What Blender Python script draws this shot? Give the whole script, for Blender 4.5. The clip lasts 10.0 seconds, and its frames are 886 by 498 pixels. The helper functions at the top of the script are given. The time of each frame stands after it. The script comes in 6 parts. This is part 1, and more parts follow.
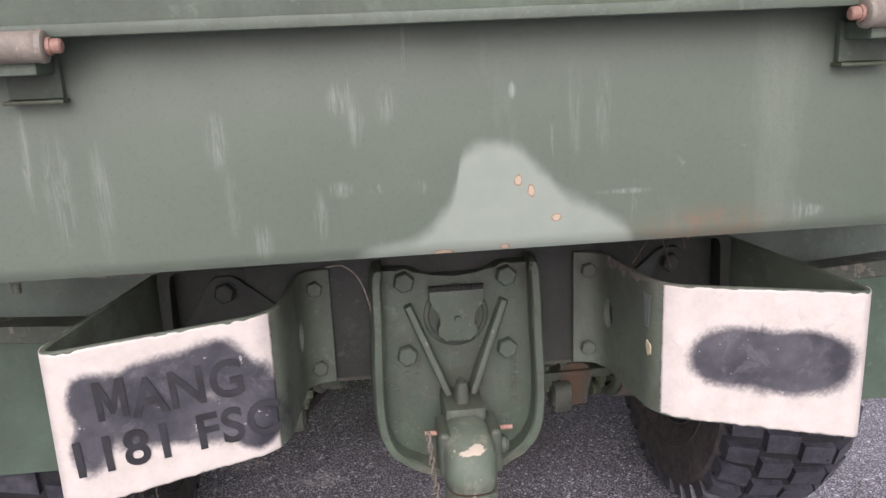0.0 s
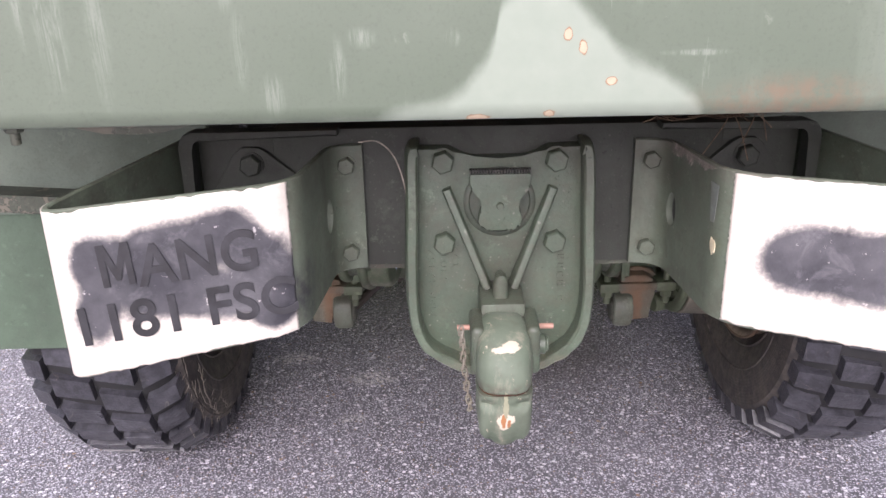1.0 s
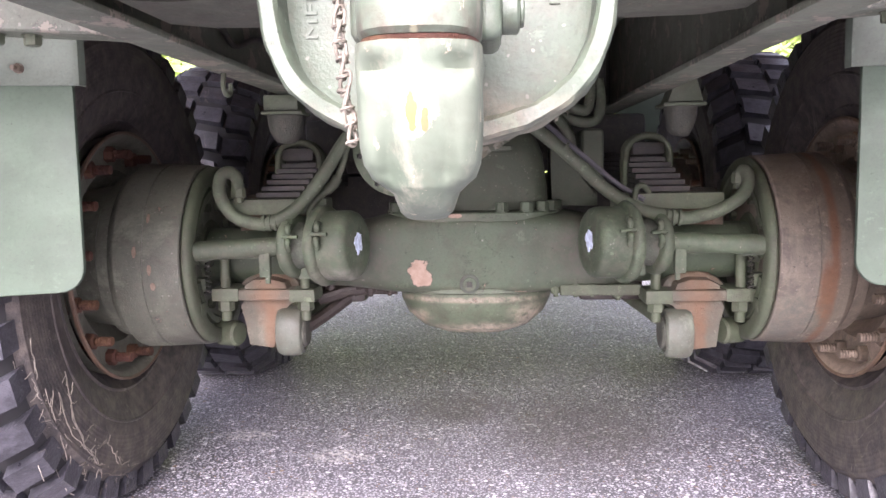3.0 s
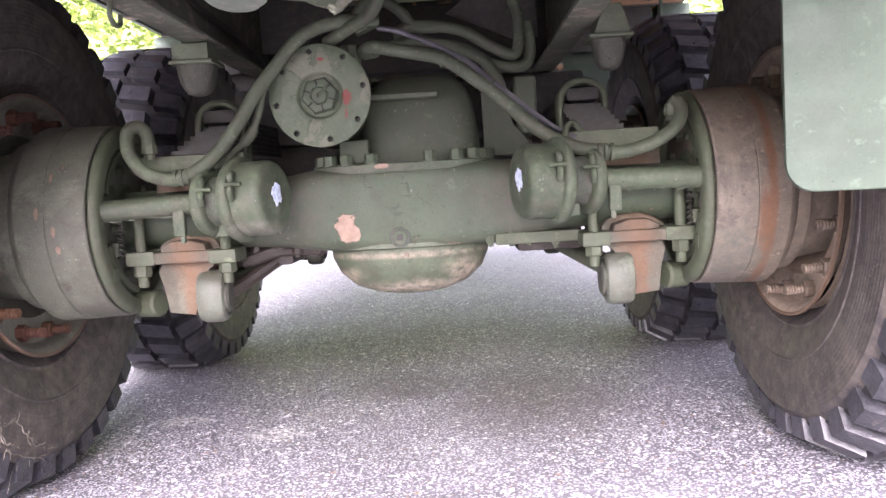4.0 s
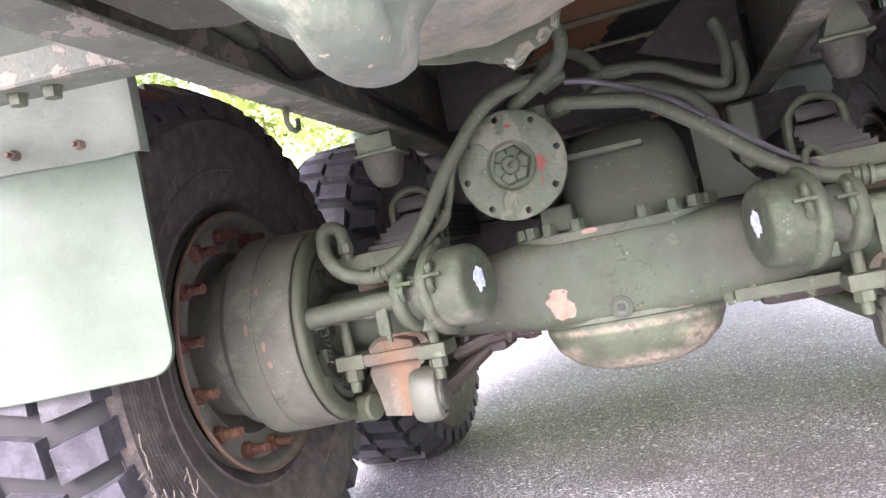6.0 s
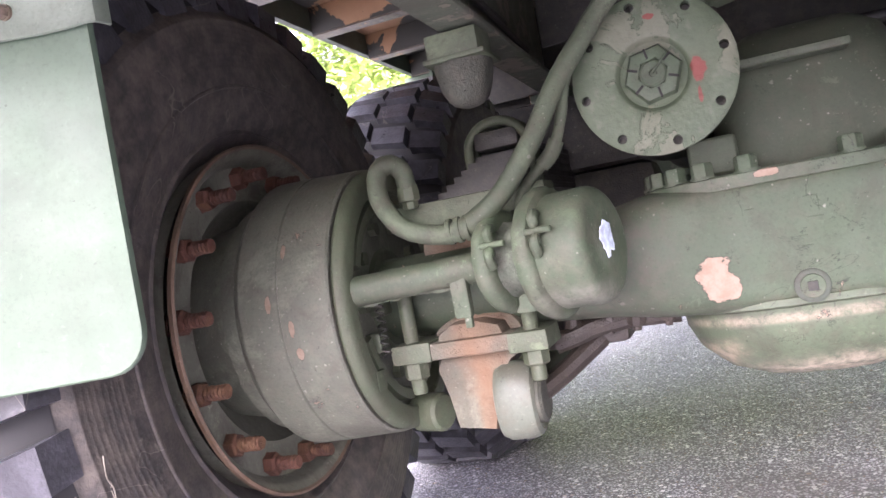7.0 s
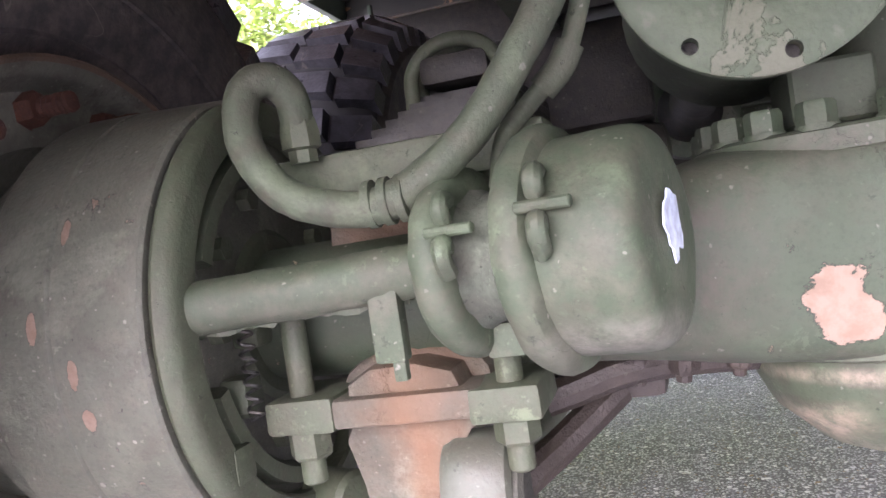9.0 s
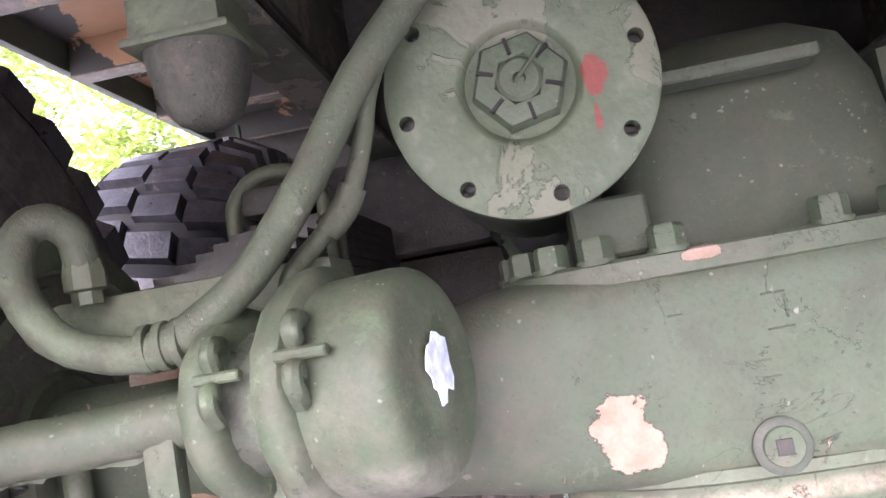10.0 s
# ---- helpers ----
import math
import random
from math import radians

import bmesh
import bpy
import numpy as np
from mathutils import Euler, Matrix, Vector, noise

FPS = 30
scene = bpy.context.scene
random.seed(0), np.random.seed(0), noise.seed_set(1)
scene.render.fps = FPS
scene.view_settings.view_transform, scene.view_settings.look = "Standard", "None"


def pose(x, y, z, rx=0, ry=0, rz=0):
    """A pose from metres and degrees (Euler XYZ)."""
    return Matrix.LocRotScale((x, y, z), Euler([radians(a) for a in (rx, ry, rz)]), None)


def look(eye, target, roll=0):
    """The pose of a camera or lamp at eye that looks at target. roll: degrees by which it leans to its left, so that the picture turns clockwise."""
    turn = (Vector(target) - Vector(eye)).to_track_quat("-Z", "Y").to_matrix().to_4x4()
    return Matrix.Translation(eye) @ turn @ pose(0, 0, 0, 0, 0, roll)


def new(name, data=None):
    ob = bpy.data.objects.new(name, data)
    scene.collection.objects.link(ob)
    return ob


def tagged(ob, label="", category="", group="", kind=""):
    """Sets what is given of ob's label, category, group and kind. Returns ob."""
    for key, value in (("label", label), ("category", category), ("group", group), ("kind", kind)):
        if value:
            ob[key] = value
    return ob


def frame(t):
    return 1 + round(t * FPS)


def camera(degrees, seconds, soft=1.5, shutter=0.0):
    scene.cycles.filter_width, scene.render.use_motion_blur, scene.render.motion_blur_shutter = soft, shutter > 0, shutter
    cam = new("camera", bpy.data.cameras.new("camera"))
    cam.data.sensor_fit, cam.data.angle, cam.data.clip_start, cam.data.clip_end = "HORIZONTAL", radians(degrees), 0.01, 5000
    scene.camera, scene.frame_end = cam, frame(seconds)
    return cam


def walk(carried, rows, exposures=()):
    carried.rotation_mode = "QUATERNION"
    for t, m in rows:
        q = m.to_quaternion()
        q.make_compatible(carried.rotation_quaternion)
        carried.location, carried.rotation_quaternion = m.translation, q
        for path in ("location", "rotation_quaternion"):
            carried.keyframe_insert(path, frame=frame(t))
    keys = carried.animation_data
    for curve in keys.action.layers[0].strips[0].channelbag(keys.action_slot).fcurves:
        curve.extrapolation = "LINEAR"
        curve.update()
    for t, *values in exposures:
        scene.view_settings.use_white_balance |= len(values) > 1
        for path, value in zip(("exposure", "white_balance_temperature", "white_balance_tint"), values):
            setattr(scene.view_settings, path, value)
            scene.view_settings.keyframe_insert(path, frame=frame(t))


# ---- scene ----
cam = camera(58.14, 10.0)
PATH = [
    (0.0, (-0.141, -1.272, 1.506), (0.045, 0.656, 1.005), -2.42),
    (0.5, (-0.104, -1.269, 1.447), (-0.013, 0.629, 0.822), -1.35),
    (1.0, (-0.082, -1.174, 1.417), (-0.093, 0.702, 0.724), -1.29),
    (1.5, (-0.049, -0.991, 1.285), (-0.043, 0.907, 0.655), -0.52),
    (2.0, (0.005, -0.802, 1.111), (-0.087, 1.134, 0.621), -1.96),
    (2.5, (0.028, -0.699, 0.886), (-0.102, 1.289, 0.704), -1.32),
    (3.0, (0.040, -0.677, 0.750), (-0.074, 1.309, 0.548), -1.02),
    (3.2, (0.057, -0.685, 0.701), (-0.041, 1.300, 0.478), -1.55),
    (4.5, (0.157, -0.562, 0.589), (0.092, 1.437, 0.572), -4.46),
    (5.0, (0.167, -0.566, 0.596), (-0.010, 1.421, 0.744), -6.92),
    (5.5, (0.160, -0.560, 0.592), (-0.207, 1.402, 0.726), -9.43),
    (6.0, (0.105, -0.439, 0.626), (-0.434, 1.487, 0.678), -11.47),
    (6.2, (0.052, -0.341, 0.642), (-0.525, 1.574, 0.675), -11.63),
    (7.5, (-0.202, 0.104, 0.605), (-0.893, 1.981, 0.593), -9.97),
    (8.0, (-0.316, 0.202, 0.638), (-1.014, 2.075, 0.590), -10.60),
    (8.5, (-0.316, 0.334, 0.615), (-0.897, 2.247, 0.543), -9.71),
    (9.0, (-0.234, 0.436, 0.617), (-0.769, 2.362, 0.566), -8.51),
    (9.5, (-0.177, 0.449, 0.618), (-0.573, 2.408, 0.691), -9.17),
    (10.0, (-0.153, 0.450, 0.627), (-0.393, 2.428, 0.802), -9.82),
]
EXPOSURES = [
    (0.0, 0.65, 6250, 24),
    (0.5, 1.05, 6250, 27),
    (1.0, 1.26, 6250, 25),
    (1.5, 1.42, 6250, 26),
    (2.0, 1.72, 6250, 27),
    (2.5, 2.25, 6250, 29),
    (3.0, 2.85, 6250, 31),
    (4.5, 3.18, 6250, 31),
    (5.5, 3.48, 6250, 31),
    (6.0, 3.46, 6250, 30),
    (7.5, 3.42, 6150, 30),
    (8.0, 3.30, 6150, 30),
    (8.5, 3.34, 6150, 31),
    (9.0, 3.38, 6100, 32),
    (10.0, 3.68, 6150, 32),
]
walk(cam, [(t, look(eye, target, roll)) for t, eye, target, roll in PATH], EXPOSURES)


# ---- world, sun, exposure ----
def build_light():
    world = bpy.data.worlds.new("overcast_sky")
    scene.world = world
    world.use_nodes = True
    nt = world.node_tree
    bg = nt.nodes["Background"]
    sky = nt.nodes.new("ShaderNodeTexSky")
    sky.sky_type = 'NISHITA'
    sky.sun_disc = False
    sky.sun_elevation = radians(34)
    sky.sun_rotation = radians(187)
    sky.air_density, sky.dust_density = 1.0, 4.0
    wash = nt.nodes.new("ShaderNodeHueSaturation")
    wash.inputs["Saturation"].default_value = 0.32
    nt.links.new(sky.outputs[0], wash.inputs["Color"])
    nt.links.new(wash.outputs[0], bg.inputs["Color"])
    bg.inputs["Strength"].default_value = 0.11
    sun = bpy.data.lights.new("sun", 'SUN')
    sun.energy, sun.angle, sun.color = 1.8, radians(50), (1.0, 0.97, 0.93)
    ob = new("sun", sun)
    ob.matrix_world = look((-0.35, -3.0, 2.4), (0, 0, 0))


build_light()


# ---- materials ----
class Nodes:
    """A small node-tree writer for one material."""

    def __init__(self, name):
        self.mat = bpy.data.materials.new(name)
        self.mat.use_nodes = True
        self.nt = self.mat.node_tree
        self.bsdf = self.nt.nodes["Principled BSDF"]
        self.co = self.nt.nodes.new("ShaderNodeTexCoord").outputs["Object"]

    def put(self, socket, value):
        if hasattr(value, "is_output"):
            self.nt.links.new(value, socket)
        elif isinstance(value, tuple) and len(value) == 3 and socket.type == 'RGBA':
            socket.default_value = (*value, 1)
        else:
            socket.default_value = value

    def noise(self, scale, detail=4.0, rough=0.55, co=None, stretch=None, w=0.0):
        n = self.nt.nodes.new("ShaderNodeTexNoise")
        n.inputs["Scale"].default_value, n.inputs["Detail"].default_value, n.inputs["Roughness"].default_value = scale, detail, rough
        n.inputs["Distortion"].default_value = w
        c = co or self.co
        if stretch:
            m = self.nt.nodes.new("ShaderNodeMapping")
            m.inputs["Scale"].default_value = stretch
            self.put(m.inputs["Vector"], c)
            c = m.outputs[0]
        self.put(n.inputs["Vector"], c)
        return n.outputs["Fac"]

    def voronoi(self, scale, out="Distance", feature='F1'):
        n = self.nt.nodes.new("ShaderNodeTexVoronoi")
        n.feature = feature
        n.inputs["Scale"].default_value = scale
        self.put(n.inputs["Vector"], self.co)
        return n.outputs[out]

    def ramp(self, fac, a, b, soft='LINEAR'):
        n = self.nt.nodes.new("ShaderNodeMapRange")
        n.interpolation_type = 'SMOOTHSTEP' if soft == 'SMOOTH' else 'LINEAR'
        self.put(n.inputs["Value"], fac)
        n.inputs["From Min"].default_value, n.inputs["From Max"].default_value = a, b
        return n.outputs["Result"]

    def mix(self, fac, a, b):
        n = self.nt.nodes.new("ShaderNodeMix")
        n.data_type = 'RGBA'
        self.put(n.inputs[0], fac)
        self.put(n.inputs[6], a)
        self.put(n.inputs[7], b)
        return n.outputs[2]

    def math(self, op, a, b=0.0, clamp=False):
        n = self.nt.nodes.new("ShaderNodeMath")
        n.operation, n.use_clamp = op, clamp
        self.put(n.inputs[0], a)
        self.put(n.inputs[1], b)
        return n.outputs[0]

    def axis(self, k):
        n = self.nt.nodes.new("ShaderNodeSeparateXYZ")
        self.put(n.inputs[0], self.co)
        return n.outputs[k]

    def blob(self, centre, size, edge=0.25, wob=0.0, wscale=20.0):
        """1 inside an ellipsoid round centre, 0 outside, with a wobbly edge."""
        m = self.nt.nodes.new("ShaderNodeMapping")
        m.inputs["Location"].default_value = [-c / s for c, s in zip(centre, size)]
        m.inputs["Scale"].default_value = [1 / s for s in size]
        self.put(m.inputs["Vector"], self.co)
        n = self.nt.nodes.new("ShaderNodeVectorMath")
        n.operation = 'LENGTH'
        self.put(n.inputs[0], m.outputs[0])
        r = n.outputs["Value"]
        if wob:
            r = self.math('ADD', r, self.math('MULTIPLY', self.math('SUBTRACT', self.noise(wscale, 5), 0.5), wob))
        return self.ramp(r, 1.0 + edge, 1.0 - edge, 'SMOOTH')

    def bump(self, height, strength, distance=0.002):
        n = self.nt.nodes.new("ShaderNodeBump")
        n.inputs["Strength"].default_value, n.inputs["Distance"].default_value = strength, distance
        self.put(n.inputs["Height"], height)
        self.put(self.bsdf.inputs["Normal"], n.outputs[0])

    def done(self, colour, rough, metal=0.0):
        self.put(self.bsdf.inputs["Base Color"], colour)
        self.put(self.bsdf.inputs["Roughness"], rough)
        self.bsdf.inputs["Metallic"].default_value = metal
        return self.mat


def painted(name, base, dirt=(0.075, 0.062, 0.044), chip=None, rust=0.0, dust=0.35, rough=0.55, cast=0.25, chips=0.70, bare=(), fleck=0.0, cracks=0.0, rusts=(), rusty=0.55, stains=(), ticks=0.0):
    """Worn military paint: faded patches, dust, runs, flecks, cracks, chips to primer, rust."""
    n = Nodes(name)
    fade = n.noise(3.0, 5, 0.6)
    fine = n.noise(45.0, 6, 0.65)
    lighter = tuple(min(1, c * 1.30 + 0.002) for c in base)
    darker = tuple(c * 0.74 for c in base)
    col = n.mix(n.ramp(fade, 0.36, 0.66), darker, lighter)
    col = n.mix(n.math('MULTIPLY', n.ramp(fine, 0.46, 0.66), dust), col, dirt)
    grime = n.noise(11.0, 7, 0.7, w=0.6)
    col = n.mix(n.math('MULTIPLY', n.ramp(grime, 0.52, 0.62), min(0.85, dust * 1.9)), col, tuple(0.5 * (c + d) * 0.72 for c, d in zip(base, dirt)))
    pale = n.noise(7.0, 7, 0.72, w=0.4)
    col = n.mix(n.math('MULTIPLY', n.ramp(pale, 0.57, 0.66), min(0.7, dust * 1.6)), col, tuple(min(1, c * 1.85 + 0.004) for c in base))
    runs = n.noise(16.0, 5, 0.6, stretch=(1.0, 1.0, 0.18))
    col = n.mix(n.math('MULTIPLY', n.ramp(runs, 0.58, 0.72), dust * 0.8), col, tuple(min(1, c * 1.75 + 0.004) for c in base))
    grain = n.noise(210.0, 5, 0.7)
    col = n.mix(n.math('MULTIPLY', n.ramp(grain, 0.50, 0.72), 0.28 + 0.3 * dust), col, tuple(c * 0.45 for c in base))
    specks = n.noise(160.0, 3, 0.6)
    col = n.mix(n.math('MULTIPLY', n.ramp(specks, 0.645, 0.70), min(0.4, 0.04 + 0.5 * dust)), col, tuple(min(1, c * 2.6 + 0.004) for c in base))
    scuff = n.noise(30.0, 8, 0.78, w=0.3)
    some = n.ramp(n.noise(4.5, 3), 0.45, 0.60)
    col = n.mix(n.math('MULTIPLY', n.math('MULTIPLY', n.ramp(scuff, 0.585, 0.615), some), min(0.75, 0.1 + dust * 1.6)), col, tuple(min(1, c * 2.1 + 0.006) for c in base))
    pits = n.noise(95.0, 4, 0.7)
    col = n.mix(n.math('MULTIPLY', n.ramp(pits, 0.66, 0.69), min(0.8, 0.15 + dust * 1.5)), col, tuple(c * 0.30 for c in base))
    height = n.math('ADD', n.noise(260.0, 4), n.math('MULTIPLY', n.noise(38.0, 4), 0.8))
    height = n.math('SUBTRACT', height, n.ramp(pits, 0.66, 0.69))
    if cracks:
        line = n.math('ABSOLUTE', n.math('SUBTRACT', n.noise(9.0, 5, 0.62, w=0.8), 0.5))
        gap = n.math('MULTIPLY', n.ramp(line, 0.0050, 0.0015), n.ramp(n.noise(6.0, 3), 0.55, 0.60))
        col = n.mix(n.math('MULTIPLY', gap, cracks), col, tuple(c * 0.28 for c in base))
        height = n.math('SUBTRACT', height, n.math('MULTIPLY', gap, 1.5))
    if fleck:
        for scale, cut in ((150.0, 0.84), (75.0, 0.955)):
            sep = n.nt.nodes.new("ShaderNodeSeparateColor")
            n.put(sep.inputs[0], n.voronoi(scale, "Color"))
            r = n.math('ADD', n.voronoi(scale, "Distance"), n.math('MULTIPLY', n.math('SUBTRACT', n.noise(scale * 2.5, 4), 0.5), 0.6))
            dot = n.ramp(n.math('SUBTRACT', r, n.math('MULTIPLY', sep.outputs[0], 0.24)), 0.04, -0.04)
            keep = n.math('GREATER_THAN', sep.outputs[1], cut)
            col = n.mix(n.math('MULTIPLY', n.math('MULTIPLY', dot, keep), fleck), col, n.mix(sep.outputs[2], (0.30, 0.29, 0.25), (0.17, 0.17, 0.14)))
    if ticks:
        mark = n.noise(34.0, 3, 0.6, stretch=(0.8, 1.0, 2.2), w=0.7)
        some = n.ramp(n.noise(7.0, 2), 0.46, 0.56)
        col = n.mix(n.math('MULTIPLY', n.math('MULTIPLY', n.ramp(mark, 0.69, 0.715), some), ticks), col, tuple(c * 0.35 for c in base))
        rub = n.noise(23.0, 3, 0.6, stretch=(1.0, 1.0, 1.8))
        col = n.mix(n.math('MULTIPLY', n.ramp(rub, 0.70, 0.73), ticks * 0.5), col, tuple(min(1, c * 1.85 + 0.004) for c in base))
    if chip:
        edge = n.noise(14.0, 8, 0.68)
        col = n.mix(n.ramp(edge, chips - 0.012, chips), col, tuple(c * 0.4 for c in base))
        col = n.mix(n.ramp(edge, chips, chips + 0.010), col, n.mix(n.noise(70.0, 4), chip, tuple(c * 0.6 for c in chip)))
    for c, z in rusts:
        rcol = n.mix(n.noise(60.0, 4), (0.125, 0.056, 0.025), (0.190, 0.095, 0.045))
        col = n.mix(n.math('MULTIPLY', n.blob(c, z, 0.6, 1.4, 26.0), rusty), col, rcol)
    for c, z, much, tone in stains:
        col = n.mix(n.math('MULTIPLY', n.math('MULTIPLY', n.blob(c, z, 0.7, 1.6, 16.0), n.ramp(n.noise(48.0, 7, 0.75), 0.36, 0.62)), much), col, tone)
    if bare:
        total = None
        for c, z in bare:
            spot = n.blob(c, z, 0.55)
            total = spot if total is None else n.math('MAXIMUM', total, spot)
        torn = n.math('ADD', total, n.math('MULTIPLY', n.math('SUBTRACT', n.noise(26.0, 8, 0.74, w=0.4), 0.5), 3.0))
        col = n.mix(n.ramp(torn, 0.38, 0.46), col, tuple(k * 0.4 for k in base))
        col = n.mix(n.ramp(torn, 0.48, 0.54), col, n.mix(n.ramp(n.noise(70.0, 4), 0.4, 0.62), (0.270, 0.196, 0.146), (0.215, 0.145, 0.102)))
        height = n.math('SUBTRACT', height, n.math('MULTIPLY', n.ramp(torn, 0.44, 0.52), 0.8))
    if rust:
        r = n.noise(7.0, 7, 0.7)
        rcol = n.mix(n.noise(60.0, 4), (0.095, 0.045, 0.020), (0.165, 0.086, 0.040))
        col = n.mix(n.ramp(r, 0.72 - rust, 0.82 - rust), col, rcol)
    rg = n.ramp(n.noise(22.0, 5), 0.0, 1.0)
    rg = n.math('ADD', n.math('MULTIPLY', rg, 0.30), rough - 0.15)
    n.bump(height, min(1.0, cast * 1.1), 0.0018)
    return n.done(col, rg)


GREEN = (0.090, 0.115, 0.083)
green_paint = painted("faded_green_paint", GREEN, dust=0.16, cast=0.10, fleck=0.1)
cast_green = painted("green_painted_casting", (0.062, 0.085, 0.058), cast=0.34, dust=0.32, fleck=0.40, rough=0.5,
                     stains=(((0.0, -0.1, 1.17), (0.16, 0.2, 0.05), 0.6, (0.060, 0.052, 0.042)), ((0.05, 0.05, 0.780), (0.16, 0.12, 0.026), 0.9, (0.19, 0.165, 0.115)), ((0.0, -0.1, 0.93), (0.06, 0.2, 0.05), 0.7, (0.050, 0.046, 0.034)), ((0.12, -0.1, 1.0), (0.03, 0.2, 0.12), 0.4, (0.058, 0.050, 0.040))))
# the casting green at about two thirds, for round cap and plug boss
cap_dark = painted("dark_recess_paint", (0.040, 0.052, 0.037), dust=0.4, cast=0.2)
# grime, plus the shade under the sill put into the base colour
shaded_cross_paint = painted("grimy_shaded_crossmember_paint", (0.024, 0.028, 0.021), dirt=(0.022, 0.020, 0.016), dust=0.4, cast=0.25, fleck=0.12, rough=0.62)
strap_green = painted("worn_strap_paint", (0.080, 0.099, 0.071), dust=0.30, cast=0.12, fleck=0.25, stains=(((-0.20, 0.0, 1.12), (0.06, 0.3, 0.06), 0.5, (0.060, 0.054, 0.044)), ((0.22, 0.0, 1.12), (0.06, 0.3, 0.08), 0.5, (0.060, 0.054, 0.044)), ((0.30, -0.1, 1.16), (0.08, 0.3, 0.025), 0.6, (0.15, 0.13, 0.11)), ((-0.280, -0.165, 0.995), (0.03, 0.035, 0.045), 1.0, (0.030, 0.030, 0.034))))
flap_green = painted("pale_green_flap_paint", (0.0648, 0.0988, 0.0657), dirt=(0.08, 0.09, 0.07), cast=0.08, dust=0.10, rough=0.6, ticks=0.8)
under_green = painted("dusty_underbody_green", (0.0640, 0.0817, 0.0471), dust=0.34, cast=0.35, fleck=0.2, rough=0.65)
drum_paint = painted("dusty_brake_drum_paint", (0.104, 0.112, 0.084), dirt=(0.140, 0.130, 0.100), chip=(0.32, 0.26, 0.19), dust=0.55, chips=0.735, cast=0.55, fleck=0.9,
                     bare=(((-0.692, 0.927, 0.589), (0.0045, 0.08, 0.013)), ((-0.662, 0.93, 0.551), (0.0040, 0.08, 0.011)), ((-0.658, 0.93, 0.516), (0.0050, 0.08, 0.008)), ((-0.668, 0.95, 0.655), (0.0035, 0.08, 0.010))))
drum_rusty = painted("rusty_brake_drum_paint", (0.175, 0.150, 0.114), dirt=(0.105, 0.094, 0.074), dust=0.5, cast=0.35, fleck=0.4, rusty=0.85,
                     rusts=(((0.704, 1.13, 0.56), (0.009, 1.0, 1.0)), ((0.690, 0.93, 0.50), (0.010, 0.1, 0.06))),
                     stains=(((0.65, 1.0, 0.42), (0.06, 0.2, 0.08), 0.8, (0.085, 0.095, 0.075)), ((0.66, 1.0, 0.72), (0.05, 0.2, 0.07), 0.7, (0.085, 0.062, 0.042)), ((0.76, 1.0, 0.45), (0.03, 0.2, 0.10), 0.6, (0.24, 0.20, 0.15))))
axle_green = painted("axle_green_paint", (0.0439, 0.0640, 0.0368), stains=(((-0.27, 1.09, 0.57), (0.09, 0.2, 0.10), 0.95, (0.082, 0.069, 0.054)), ((0.27, 1.09, 0.57), (0.08, 0.2, 0.09), 0.8, (0.075, 0.064, 0.050)), ((-0.10, 1.08, 0.635), (0.13, 0.2, 0.016), 0.6, (0.105, 0.098, 0.075)), ((0.05, 1.08, 0.470), (0.16, 0.2, 0.014), 0.6, (0.125, 0.105, 0.080))), chip=(0.36, 0.25, 0.18), dust=0.22, chips=0.745, cast=0.24, fleck=0.6, cracks=0.8, rough=0.66,
                     bare=(((-0.122, 1.07, 0.527), (0.022, 0.1, 0.021)), ((-0.107, 1.07, 0.505), (0.023, 0.1, 0.021)), ((-0.034, 1.06, 0.644), (0.019, 0.05, 0.006)), ((0.10, 1.07, 0.470), (0.03, 0.1, 0.004)), ((-0.06, 1.07, 0.468), (0.04, 0.1, 0.004))))
pot_green = painted("scraped_axle_bowl_paint", (0.0571, 0.0760, 0.0446), stains=(((0.05, 1.09, 0.372), (0.16, 0.25, 0.020), 1.0, (0.36, 0.31, 0.235)), ((0.14, 1.09, 0.405), (0.045, 0.25, 0.030), 0.9, (0.33, 0.285, 0.215)), ((-0.13, 1.09, 0.400), (0.030, 0.25, 0.020), 0.8, (0.34, 0.27, 0.20)), ((0.02, 1.09, 0.452), (0.18, 0.25, 0.006), 0.8, (0.30, 0.25, 0.19))), chip=(0.38, 0.305, 0.24), dust=0.35, chips=0.700, fleck=0.4, cast=0.2, cracks=0.5,
                    bare=(((0.028, 0.97, 0.428), (0.014, 0.10, 0.009)), ((-0.045, 0.97, 0.375), (0.022, 0.10, 0.011)), ((-0.135, 1.0, 0.395), (0.012, 0.10, 0.013))))
rust_iron = painted("rusty_iron", (0.125, 0.052, 0.028), rust=0.30, dust=0.5, cast=0.6, rough=0.8)
orange_cast = painted("rust_and_green_casting", (0.082, 0.080, 0.058), dirt=(0.075, 0.058, 0.040), dust=0.6, cast=0.6, rough=0.75, fleck=0.25, cracks=0.6, rust=0.10, rusty=0.45,
                      rusts=(((-0.435, 1.05, 0.47), (0.040, 0.3, 0.075)), ((-0.440, 1.05, 0.37), (0.014, 0.3, 0.09)), ((0.480, 1.05, 0.46), (0.036, 0.3, 0.075)), ((0.487, 1.05, 0.36), (0.014, 0.3, 0.09)), ((-0.44, 1.13, 0.60), (0.08, 0.2, 0.07)), ((0.46, 1.13, 0.60), (0.08, 0.2, 0.07))))
stud_rust = painted("flaking_red_rust", (0.0770, 0.0280, 0.0154), dirt=(0.05, 0.026, 0.018), rust=0.22, dust=0.6, cast=0.8, rough=0.85)
rim_green = painted("dirty_rim_paint", (0.125, 0.130, 0.100), rust=0.10, dust=0.5, fleck=0.5, cracks=0.5)
